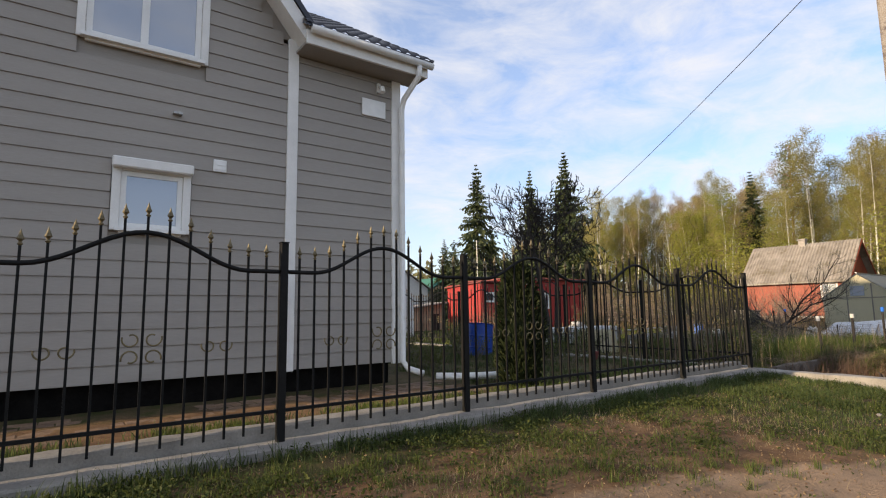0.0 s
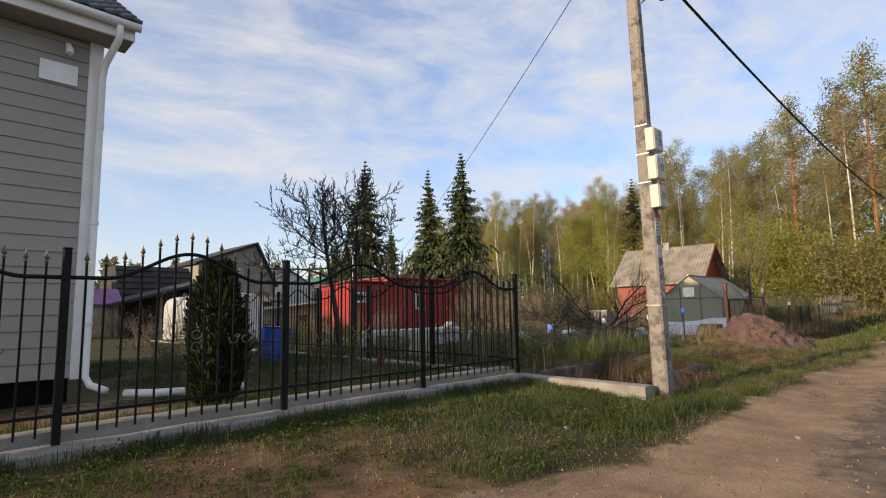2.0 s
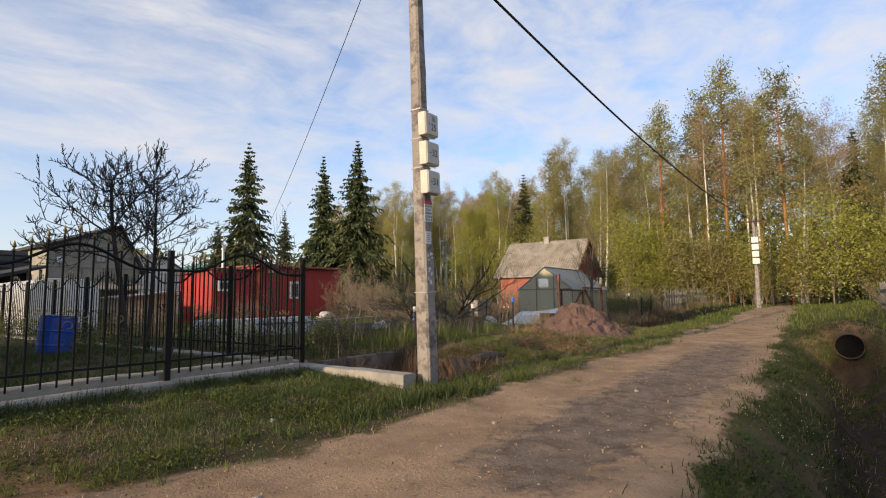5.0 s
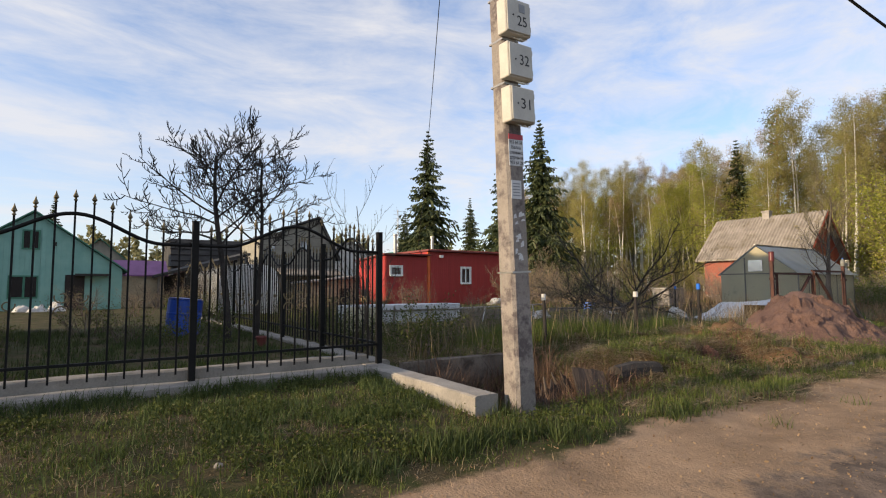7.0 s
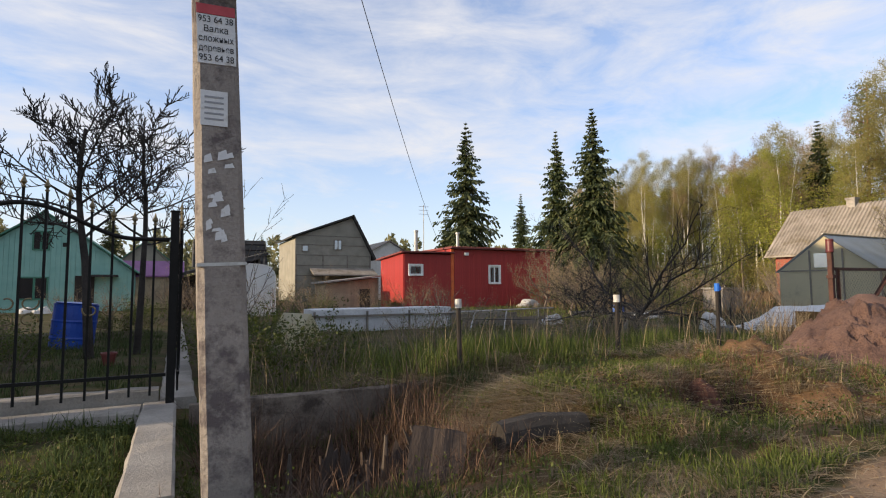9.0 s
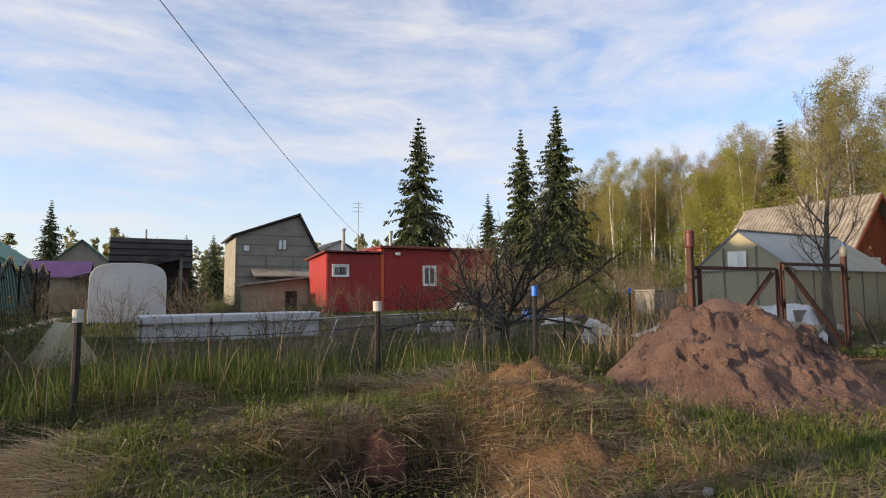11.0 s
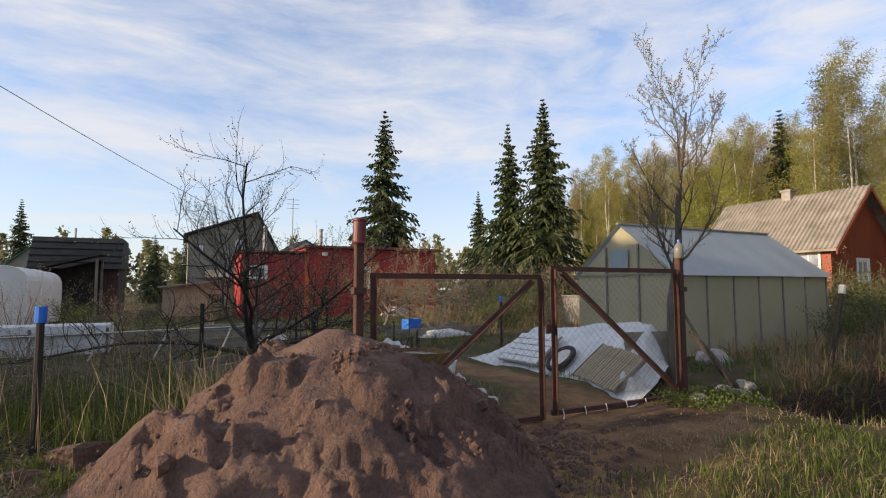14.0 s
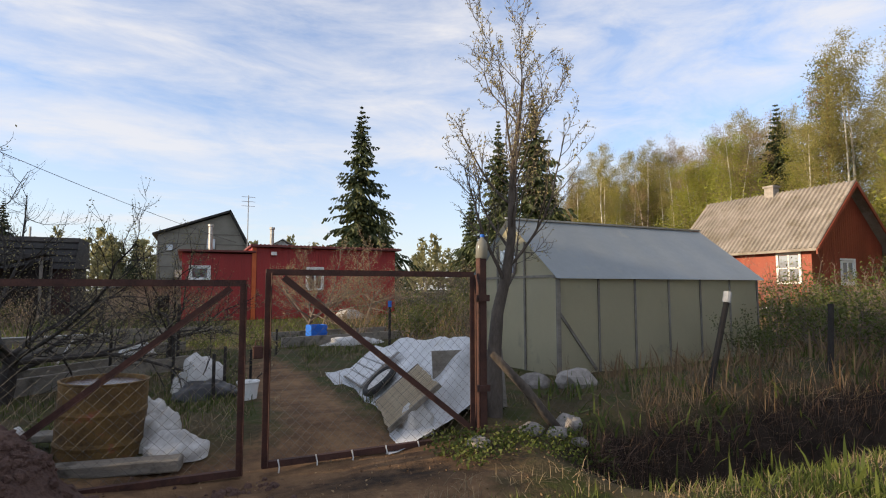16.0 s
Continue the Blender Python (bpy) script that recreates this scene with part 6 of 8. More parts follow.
for i, (x, y, h, sd) in enumerate(((27.2, 20.5, 2.0, 41), (29.2, 21.5, 2.2, 42), (25.8, 17.0, 1.6, 43))):
    make_tree("apple_tree", pose(x, y, 0.15), sd, h * 0.55, 0.06, APPLE, BARK_TWIG, LEAF_ASPEN, 1, 0.03, 0.03, "small budding fruit tree before the red house", lean=(0.1, -0.05))
make_tree("plum_tree", pose(25.50, 4.78, 0.12), 36, 4.1, 0.095, GATE_TREE, BARK_DARK, BUD, 1, 0.020, 0.012, "gnarled budding fruit tree beside the gate post", lean=(0.27, -0.10))
make_tree("sapling", pose(11.42, 6.3, 0.15), 52, 2.7, 0.024, WHIP, BARK_DARK, BUD, 1, 0.016, 0.01, "thin bare sapling with upright whips outside the iron fence", lean=(-0.06, 0.02))
make_tree("sapling", pose(11.5, 6.9, 0.15), 54, 2.2, 0.02, WHIP, BARK_DARK, BUD, 1, 0.016, 0.01, "thin bare sapling with upright whips outside the iron fence", lean=(0.12, 0.0))


def make_thuja(m):
    rs = np.random.RandomState(3)
    t = thing("thuja", m, "dense dark columnar thuja behind the fence", "shrub")
    n = 5200
    z = rs.rand(n) ** 0.9 * 1.85
    prof = 0.31 * np.clip(np.sin(np.pi * np.clip(z / 1.95 * 0.80 + 0.20, 0, 1)) ** 0.7, 0.05, 1) * (0.85 + 0.3 * rs.rand(n))
    a = rs.rand(n) * 6.283
    prof *= 1 + 0.12 * np.sin(a * 3 + z * 4)
    base = np.stack([prof * np.cos(a), prof * np.sin(a), z], 1)
    out = np.stack([np.cos(a), np.sin(a), rs.uniform(0.6, 2.2, n)], 1)
    out /= np.linalg.norm(out, axis=1)[:, None]
    side = np.cross(out, rs.normal(size=(n, 3)))
    side /= np.linalg.norm(side, axis=1)[:, None]
    L, w = rs.uniform(0.05, 0.13, (n, 1)), rs.uniform(0.008, 0.018, (n, 1))
    Q = np.stack([base - side * w * 0.5, base + side * w * 0.5, base + out * L + side * w, base + out * L - side * w], 1)
    me = quads_mesh("foliage", Q)
    me.materials.append(NEEDLE_THUJA)
    part("foliage", me, None, t)
    part("core", Geo().lathe([(0.05, 0), (0.18, 0.2), (0.25, 0.6), (0.20, 1.1), (0.10, 1.5), (0.02, 1.75)], 10), NEEDLE_THUJA, t, smooth=True)


make_thuja(pose(5.75, 5.95, 0.25))


def build_shrubs():
    rnd = random.Random(6)
    green = make_bush("garden_bush", pose(12.2, 5.8, ground_at(12.2, 5.8)), 1, 16, 0.85, 0.35, BARK_TWIG, WEED, 2, 0.030, "leafy green bush among the weeds", group="garden bushes")
    bare = make_bush("garden_bush", pose(14.6, 6.6, ground_at(14.6, 6.6)), 2, 15, 0.8, 0.3, BARK_TWIG, WEED, 1, 0.022, "thin twiggy bush with small opening leaves", group="garden bushes")
    for x, y, k, s in ((12.9, 6.4, 0.8, 1), (11.7, 7.4, 0.9, 0), (13.2, 8.2, 0.7, 1), (12.6, 4.9, 0.6, 1), (15.6, 7.5, 0.9, 1), (16.6, 6.2, 0.7, 1), (17.5, 7.0, 0.9, 1), (18.9, 5.6, 0.7, 1),
                       (11.6, 9.5, 0.8, 1), (8.9, 8.0, 0.8, 0), (8.2, 10.2, 0.9, 1), (7.5, 12.5, 1.1, 1), (6.2, 9.0, 0.6, 0), (9.9, 12.5, 0.9, 0), (11.6, 11.8, 1.0, 1), (12.3, 10.5, 1.0, 0),
                       (30.6, 5.3, 0.8, 0), (32.4, 5.0, 1.2, 0), (33.6, 5.6, 1.6, 1), (35.0, 5.2, 1.6, 1), (36.5, 6.0, 1.9, 1), (38.2, 6.5, 1.9, 1), (34.5, 7.4, 1.8, 1), (39.5, 8.5, 2.0, 1), (37.0, 9.0, 1.8, 0), (40.6, 9.6, 1.5, 0),
                       (28.0, 13.0, 1.2, 0), (30.5, 16.0, 1.6, 0), (33.5, 19.5, 2.0, 1), (30.0, 24.5, 1.6, 1), (36.0, 24.0, 2.3, 0), (40, 28, 2.6, 1), (44, 24, 2.6, 0), (21.0, 24.8, 0.9, 0), (19.2, 22.0, 0.8, 1), (16.5, 21.5, 0.9, 0), (15.8, 26.0, 1.2, 0), (18.5, 33.0, 1.8, 1), (10.2, 17.5, 1.0, 0), (12.2, 15.0, 1.0, 1)):
        c = copy_thing((green, bare)[s], pose(x, y, ground_at(x, y), 0, 0, rnd.uniform(0, 360)))
        c.scale = (k, k, k * rnd.uniform(0.85, 1.15))
    brown = make_bush("bare_bush", pose(13.5, 16.5, ground_at(13.5, 16.5)), 4, 13, 1.5, 0.4, BARK_TWIG, LEAF_ASPEN, 1, 0.022, "bare brown twiggy bush in the gardens", group="bare garden bushes")
    for x, y, k in ((15.5, 18.5, 1.0), (18.0, 19.5, 0.9), (20.5, 21.0, 1.1), (23.0, 23.5, 1.0), (24.5, 27.5, 1.1), (31.5, 13.0, 1.1), (33.5, 12.0, 1.3), (35.5, 13.5, 1.5), (37.5, 14.5, 1.4), (39.5, 15.0, 1.5), (41.5, 17.0, 1.6), (38.0, 20.0, 1.6), (34.5, 26.5, 1.5), (38.5, 30.5, 1.9), (42.5, 33.5, 2.0), (46.0, 29.0, 2.0), (47.5, 36.0, 2.3), (43.0, 41.0, 2.2), (50.0, 43.0, 2.6), (52.0, 33.0, 2.4), (43.2, 12.4, 1.5), (44.0, 14.2, 1.3), (9.0, 20.5, 1.0), (7.4, 22.5, 0.9), (11.0, 22.0, 1.0), (12.0, 26.0, 1.2), (14.0, 29.0, 1.3), (11.0, 31.5, 1.3), (29.0, 11.8, 0.8), (27.0, 15.0, 0.8), (18.2, 5.8, 0.5), (17.0, 6.8, 0.6), (16.0, 5.9, 0.45), (19.0, 7.6, 0.65), (15.0, 8.2, 0.7), (18.0, 9.0, 0.75), (16.5, 10.0, 0.75), (33.0, 4.4, 0.7)):
        c = copy_thing(brown, pose(x, y, ground_at(x, y), 0, 0, rnd.uniform(0, 360)))
        c.scale = (k, k, k * rnd.uniform(0.8, 1.15))
    # tangled bushes on the far side of the track
    for x, y, k in ((24, -5.2, 1.2), (27, -5.6, 1.4), (31, -5.4, 1.5), (35, -5.8, 1.6), (40, -5.6, 1.9), (46, -6.0, 2.2), (49, 6.0, 2.0), (40.5, 10.2, 2.3), (42.5, 11.0, 2.2), (44.2, 11.4, 1.8), (41.5, 8.6, 2.0), (48, 4.0, 1.6), (50, 9.0, 2.2), (41, 4.6, 1.3), (44, 5.2, 1.5)):
        c = copy_thing(bare, pose(x, y, ground_at(x, y), 0, 0, rnd.uniform(0, 360)))
        c.scale = (k, k, k)


build_shrubs()

# birches behind the start of the walk, whose long shadows fall across the grass
for x, y, sd, h, per in ((-34, 7.3, 61, 10.0, 1), (-37, 5.2, 63, 9.4, 0), (-30, 0.0, 64, 15, 14), (-35, 0.3, 67, 13, 12), (-32, 2.0, 68, 10.5, 8)):
    make_tree("birch", pose(x, y, 0), sd, h, 0.12, BIRCH, BARK_BIRCH, LEAF_BIRCH, per, 0.15, 0.3, "birch with young leaves beside the track", group="trackside birches")


# ---- heap of reddish sand before the gate ----
HEAP = (20.68, 3.75)
def heap_height(x, y):
    dx, dy = x - HEAP[0], y - HEAP[1]
    rx = np.where(dx < 0, 1.6, 1.45)
    ry = np.where(dy < 0, 1.6, 1.05)
    r = np.sqrt((dx / rx) ** 2 + (dy / ry) ** 2)
    core = np.clip(1.06 - r, 0, 1) ** 0.95
    rough = 0.55 + 0.45 * smooth01(20.4, 21.6, x) + 0.35 * smooth01(3.4, 2.6, y)
    u, v = 0.8 * x + 0.6 * y, 0.8 * y - 0.6 * x
    lump = (fbm(u * 1.3 + 3, v * 1.3, 5) - 0.5) * 0.34 + np.clip(fbm(u * 3.1 + 11, v * 3.1 + 8, 4) - 0.52, 0, 1) * 0.15 * rough + (fbm(v * 9, u * 9, 4) - 0.5) * 0.085 * rough + (fbm(u * 22, v * 22, 3) - 0.5) * 0.05 * rough
    gully = np.clip(fbm(dx * 0.9 + 4, dy * 4.2 + dx, 3) - 0.58, 0, 1) * 0.5 * smooth01(0.2, -0.5, dx)
    way = np.arctan2(dy, dx)
    gully = gully + 0.08 * (fbm(way * 3.2 + 20, r * 1.1 + 5, 4) - 0.5) * smooth01(0.1, 0.5, r)
    ledge = 0.13 * smooth01(0.48, 0.51, fbm(u * 1.5 + 30, v * 1.5, 4)) + 0.06 * smooth01(0.50, 0.52, fbm(u * 3.4 + 7, v * 3.4 + 2, 4))
    calm = 0.12 + 0.88 * smooth01(0.05, 0.5, r)
    return 1.02 * core + np.clip(core * 4, 0, 1) * ((lump + ledge) * calm - gully - 0.03)


def build_heap():
    xs, ys = np.arange(18.6, 23.2, 0.025), np.arange(1.8, 5.0, 0.025)
    X, Y = np.meshgrid(xs, ys)
    H = heap_height(X, Y)
    Z = height(X, Y) + np.where(H > 0.004, H, -0.06)
    nx, ny = len(xs), len(ys)
    i = np.arange(nx * ny).reshape(ny, nx)
    f = np.stack([i[:-1, :-1], i[:-1, 1:], i[1:, 1:], i[1:, :-1]], -1).reshape(-1, 4)
    me = bpy.data.meshes.new("earth_mound")
    me.from_pydata(np.stack([X, Y, Z], -1).reshape(-1, 3).tolist(), [], f.tolist())
    me.polygons.foreach_set("use_smooth", [True] * len(me.polygons))
    me.materials.append(HEAP_EARTH)
    tagged(new("earth_mound", me), "large heap of lumpy reddish brown sand beside the track", "heap")
    # clods lying on the slope
    rs = random.Random(8)
    g = Geo()
    bm = bmesh.new()
    bmesh.ops.create_icosphere(bm, subdivisions=1, radius=1)
    ball = [v.co.copy() for v in bm.verts]
    faces = [tuple(v.index for v in f.verts) for f in bm.faces]
    bm.free()
    for k in range(4200):
        a, r = rs.uniform(0, 6.28) if k < 300 else rs.uniform(-1.9, 0.3), rs.uniform(0.2, 1.05)
        x = HEAP[0] + math.cos(a) * r * (2.5 if math.cos(a) > 0 else 1.7)
        y = HEAP[1] + math.sin(a) * r * 1.6
        if y > 5 or (k > 200 and fbm(np.array([x * 2.2]), np.array([y * 2.2]), 2)[0] < 0.47):
            continue
        s = 0.008 + (0.030 if a > -1.2 else 0.018) * rs.random() ** 3 + (0.025 if rs.random() < 0.05 else 0.0)
        z = ground_at(x, y) + max(0.0, float(heap_height(np.array([x]), np.array([y]))[0]))
        m = Matrix.Translation((x, y, z)) @ Euler((rs.uniform(0, 3), rs.uniform(0, 3), rs.uniform(0, 3))).to_matrix().to_4x4()
        g.add([tuple(m @ (v * (s * rs.uniform(0.75, 1.2)))) for v in ball], faces)
    tagged(part("earth_clods", g, HEAP_EARTH), "loose reddish earth clods scattered over the heap", "clods", kind="stuff")


build_heap()

# ---- clutter in the garden behind the gate ----
def drum(name, m, r, h, mat, label, category, open_top=False, ribs=2, n=28):
    b = thing(name, m, label, category)
    prof = [(r * 0.98, 0), (r, 0.02)]
    for k in range(ribs):
        z = h * (k + 1) / (ribs + 1)
        prof += [(r, z - 0.03), (r * 1.025, z), (r, z + 0.03)]
    prof += [(r, h - 0.02), (r * 1.02, h - 0.01), (r * 1.02, h), (r * 0.96, h)]
    if open_top:
        prof += [(r * 0.955, h - 0.06)]
    part("shell", Geo().lathe(prof, n), mat, b, smooth=False)
    return b


rb = drum("rusty_barrel", pose(21.97, 5.2, 0.08, 0, 2, 0), 0.325, 0.74, BARREL_RUST, "rusty steel barrel with flaking red and yellow paint", "barrel", True)
part("water", Geo().lathe([(0.306, 0.70), (0.306, 0.705)], 28), plain("dark_barrel_water", (0.13, 0.10, 0.10), 0.25), rb, "dark standing water")
bb = drum("blue_barrel", pose(9.2, 11.1, 0.14, 0, 5, 0), 0.35, 0.92, BLUE_PLASTIC, "blue plastic water barrel in the yard", "barrel")
part("lid", Geo().lathe([(0.32, 0.925), (0.34, 0.945), (0.1, 0.96)], 24), BLUE_PLASTIC, bb)


def crumpled(name, m, size, mat, label, category, seed, flat=0.0):
    """A slumped sack or heaped cloth: a lumpy, creased half-ball."""
    rs = random.Random(seed)
    g, n, k = Geo(), 26, 13
    off = rs.uniform(0, 50)
    for i in range(k + 1):
        phi = math.pi / 2 * i / k
        for j in range(n):
            a = 2 * math.pi * j / n
            v = Vector((math.cos(a) * math.cos(phi), math.sin(a) * math.cos(phi), math.sin(phi)))
            q = noise.noise(v * 1.7 + Vector((off, 0, 0))) * 0.3 + noise.noise(v * 4.5 + Vector((0, off, 0))) * 0.12
            s = 1 + q
            g.v.append((v.x * size[0] * s, v.y * size[1] * s, max(0.0, v.z * size[2] * s) - 0.01))
    for i in range(k):
        for j in range(n):
            a, b = i * n + j, i * n + (j + 1) % n
            g.f.append((a, b, b + n, a + n))
    t = thing(name, m, label, category)
    part("cloth", g, mat, t, smooth=True)
    return t


for x, y, s, sd in ((22.42, 5.2, (0.2, 0.17, 0.3), 1), (22.55, 4.9, (0.26, 0.2, 0.2), 2), (21.35, 5.15, (0.17, 0.15, 0.26), 3), (22.3, 5.55, (0.2, 0.18, 0.33), 4)):
    crumpled("sack", pose(x, y, ground_at(x, y)), s, WHITE_SACK, "slumped dirty white woven sack by the barrel", "sack", sd)
crumpled("covered_pile", pose(22.75, 8.0, 0.2), (0.34, 0.3, 0.46), WHITE_SACK, "white plastic sheet thrown over a pile", "sheet", 6)
crumpled("black_bag", pose(22.85, 7.6, 0.15), (0.42, 0.3, 0.24), plain("black_film", (0.015, 0.015, 0.016), 0.4), "black plastic bag under the white sheet", "bag", 7)
crumpled("white_sheet", pose(26.4, 13.4, 0.15), (0.75, 0.35, 0.2), WHITE_SACK, "crumpled white sheet beside a raised bed", "sheet", 9)
crumpled("white_sheet", pose(21.6, 12.8, 0.15), (0.35, 0.3, 0.3), WHITE_SACK, "bunched white covering cloth in the garden", "sheet", 10)
crumpled("rag_pile", pose(29.2, 24.6, 0.2), (0.8, 0.4, 0.4), WHITE_SACK, "pale heap of rags by the red house", "pile", 11)
bk = thing("bucket", pose(23.3, 7.1, 0.15), "white plastic bucket standing on the path", "bucket")
part("pail", Geo().lathe([(0.10, 0), (0.13, 0.24), (0.14, 0.25), (0.14, 0.265), (0.125, 0.265), (0.115, 0.2)], 18), WHITE_PLASTIC, bk)
part("handle", Geo().tube([(0.135 * math.cos(a), 0.02 - 0.03 * math.sin(a), 0.25 - 0.10 * math.sin(a)) for a in [math.pi * i / 8 for i in range(9)]], 0.004, 5), STRAP, bk)

cr = thing("plastic_crate", pose(25.55, 13.9, 0.15, 0, 0, 15), "bright blue plastic crate on the bed edge", "crate")
part("box", Geo().box((-0.22, -0.16, 0.02), (0.22, -0.13, 0.5)).box((-0.22, 0.13, 0.02), (0.22, 0.16, 0.5)).box((-0.22, -0.13, 0.02), (-0.19, 0.13, 0.5)).box((0.19, -0.13, 0.02), (0.22, 0.13, 0.5)).box((-0.22, -0.16, 0), (0.22, 0.16, 0.02)), BRIGHT_BLUE, cr)
for z in (0.14, 0.28, 0.42):
    part("rib", Geo().box((-0.23, -0.172, z), (0.23, -0.161, z + 0.03)), BRIGHT_BLUE, cr)


COVER_FOOT, COVER_ALONG = Vector((24.3, 4.4, 0.17)), Vector((0.1146, 0.9934, 0.0))
COVER_UP, COVER_OUT = Vector((0.7610, -0.0878, 0.6428)), Vector((-0.6386, 0.0737, 0.7660))


def on_cover(along, up, out=0.0, turn=0.0):
    """A frame on the cloth's slope: x along its foot towards the gate, y into the pile, z up the slope."""
    p = COVER_FOOT + COVER_ALONG * along + COVER_UP * up + COVER_OUT * out
    m = Matrix((-COVER_ALONG, -COVER_OUT, COVER_UP)).transposed().to_4x4()
    return Matrix.Translation(p) @ m @ pose(0, 0, 0, 0, turn, 0)


def build_tarp():
    """Pale cloth thrown over a long pile of boards between gate and greenhouse."""
    na, nb = 90, 60
    V = []
    for i in range(na + 1):
        for j in range(nb + 1):
            u = j / nb
            a0 = -0.12 + 0.95 * u
            a = a0 + (4.6 - a0) * i / na
            end = float(smooth01(a0, a0 + 0.35, a) * smooth01(4.6, 3.9, a))
            w = 0.12 * float(fbm(np.array([a * 1.3]), np.array([3.0]), 3)[0] - 0.5)
            d = -0.12 + w + u * 1.6
            rise = np.interp(d, (-0.2, 0.0, 0.98, 1.12, 1.25, 1.48), (0.0, 0.0, 0.74, 0.79, 0.72, 0.0)) * (0.35 + 0.65 * end) * (0.93 + 0.14 * math.sin(a * 1.2 + 0.3))
            f = float(fbm(np.array([a * 2.2 + d]), np.array([d * 2.2 + 9]), 4)[0] - 0.5)
            crease = abs(float(fbm(np.array([a * 3.1 - d * 2]), np.array([d * 3.3 + 40]), 3)[0] - 0.5))
            flat = COVER_FOOT + COVER_ALONG * a + Vector((0.9934, -0.1146, 0)) * d
            V.append((flat.x, flat.y, 0.155 + rise + 0.07 * f - 0.10 * crease * float(smooth01(0.0, 0.3, d)) + 0.012))
    k = nb + 1
    f = [(i * k + j, i * k + j + 1, (i + 1) * k + j + 1, (i + 1) * k + j) for i in range(na) for j in range(nb)]
    me = bpy.data.meshes.new("tarpaulin")
    me.from_pydata(V, [], f)
    me.polygons.foreach_set("use_smooth", [True] * len(me.polygons))
    me.materials.append(TARP)
    tagged(new("tarpaulin", me), "pale crumpled cover cloth spread over a pile of boards", "tarpaulin")


build_tarp()
sp = thing("slatted_panel", on_cover(0.80, 0.10, 0.05, 5), "pale wooden slatted panel lying on the covered pile", "panel")
for z in (0.04, 0.50):
    part("crosspiece", Geo().box((-0.46, -0.002, z), (0.46, 0.02, z + 0.05)), TAN_WOOD, sp)
part("backing", Geo().box((-0.45, 0.004, 0.095), (0.45, 0.012, 0.495)), DARK_WOOD, sp)
slat = Geo().box((-0.018, -0.026, 0.0), (0.018, -0.004, 0.62), chamfer=0.004).mesh("slat")
slat.materials.append(TAN_WOOD)
for i in range(17):
    part("slat", slat, None, sp, at=pose(-0.448 + 0.056 * i, 0, random.uniform(-0.012, 0.012), 0, random.uniform(-0.8, 0.8), 0))
for sx in (-0.50, 0.478):
    part("edge_strip", Geo().box((sx, -0.03, -0.01), (sx + 0.022, 0.02, 0.63), chamfer=0.003), GREY_WOOD, sp)
crumpled("sack", pose(24.62, 4.72, ground_at(24.62, 4.72)), (0.17, 0.15, 0.30), WHITE_SACK, "pale sack leaning beside the slatted panel", "sack", 14)
pl = thing("tile_panel", on_cover(2.95, 0.10, 0.05, -3), "grey checkered plastic panel lying on the pile", "panel")
part("backing", Geo().box((-0.64, 0.004, 0.0), (0.64, 0.02, 0.68), chamfer=0.004), STONE, pl)
tile = Geo().box((0.008, -0.018, 0.006), (0.235, 0.003, 0.128), chamfer=0.008).mesh("tile")
tile.materials.append(PAPER)
for i in range(5):
    for j in range(5):
        part("tile", tile, None, pl, at=pose(-0.615 + 0.246 * i, 0, 0.014 + 0.133 * j))
ty = thing("tyre", on_cover(1.85, 0.36, 0.07) @ pose(0, 0, 0, 90, 0, 0), "small dark rubber wheel with a pale disc on the cloth", "tyre")
part("tread", Geo().tube([(0.22 * math.cos(6.283 * i / 28), 0.22 * math.sin(6.283 * i / 28), 0) for i in range(29)], 0.042, 9, cap=False), plain("black_rubber", (0.02, 0.02, 0.02), 0.8), ty, smooth=True)
part("disc", Geo().lathe([(0.185, -0.012), (0.185, 0.012), (0.12, 0.03), (0.04, 0.02)], 20), WHITE_SACK, ty)
gb = thing("grey_board", pose(25.3, 4.98, 0.30, -14, 0, -12), "weathered grey board leaning behind the gate post", "board")
part("sheet", Geo().box((-0.35, -0.015, 0), (0.45, 0.015, 0.62), chamfer=0.004), GREY_WOOD, gb)


def beam(name, a, b, w, h, mat, label, category, group=""):
    """A straight timber from a to b."""
    a, b = Vector(a), Vector(b)
    d = b - a
    t = thing(name, Matrix.Translation(a) @ pose(0, 0, 0, 0, -math.degrees(math.atan2(d.z, math.hypot(d.x, d.y))), math.degrees(math.atan2(d.y, d.x))), label, category, group)
    part("timber", Geo().box((0, -w / 2, 0), (d.length, w / 2, h), chamfer=min(w, h) * 0.12), mat, t)
    return t


beam("plank", (21.3, 4.85, 0.17), (22.6, 4.62, 0.17), 0.16, 0.10, GREY_WOOD, "thick weathered plank lying by the barrel", "plank", "garden planks")
beam("plank", (20.9, 5.6, 0.3), (21.7, 5.45, 0.3), 0.2, 0.06, GREY_WOOD, "grey plank lying on rubble", "plank", "garden planks")
for a, b in (((19.9, 8.1, 0.15), (22.6, 10.6, 0.15)), ((19.6, 8.9, 0.15), (22.0, 11.3, 0.15)), ((24.6, 13.4, 0.15), (28.5, 14.4, 0.15)), ((24.4, 15.2, 0.15), (28.2, 16.0, 0.15)), ((18.5, 13.0, 0.15), (22.5, 13.4, 0.15)), ((18.0, 15.8, 0.15), (22.6, 16.2, 0.15)), ((20.2, 18.6, 0.15), (23.5, 18.6, 0.15))):
    beam("bed_board", a, b, 0.05, 0.24, GREY_WOOD, "weathered grey board edging a raised bed", "bed edge", "raised bed edges")
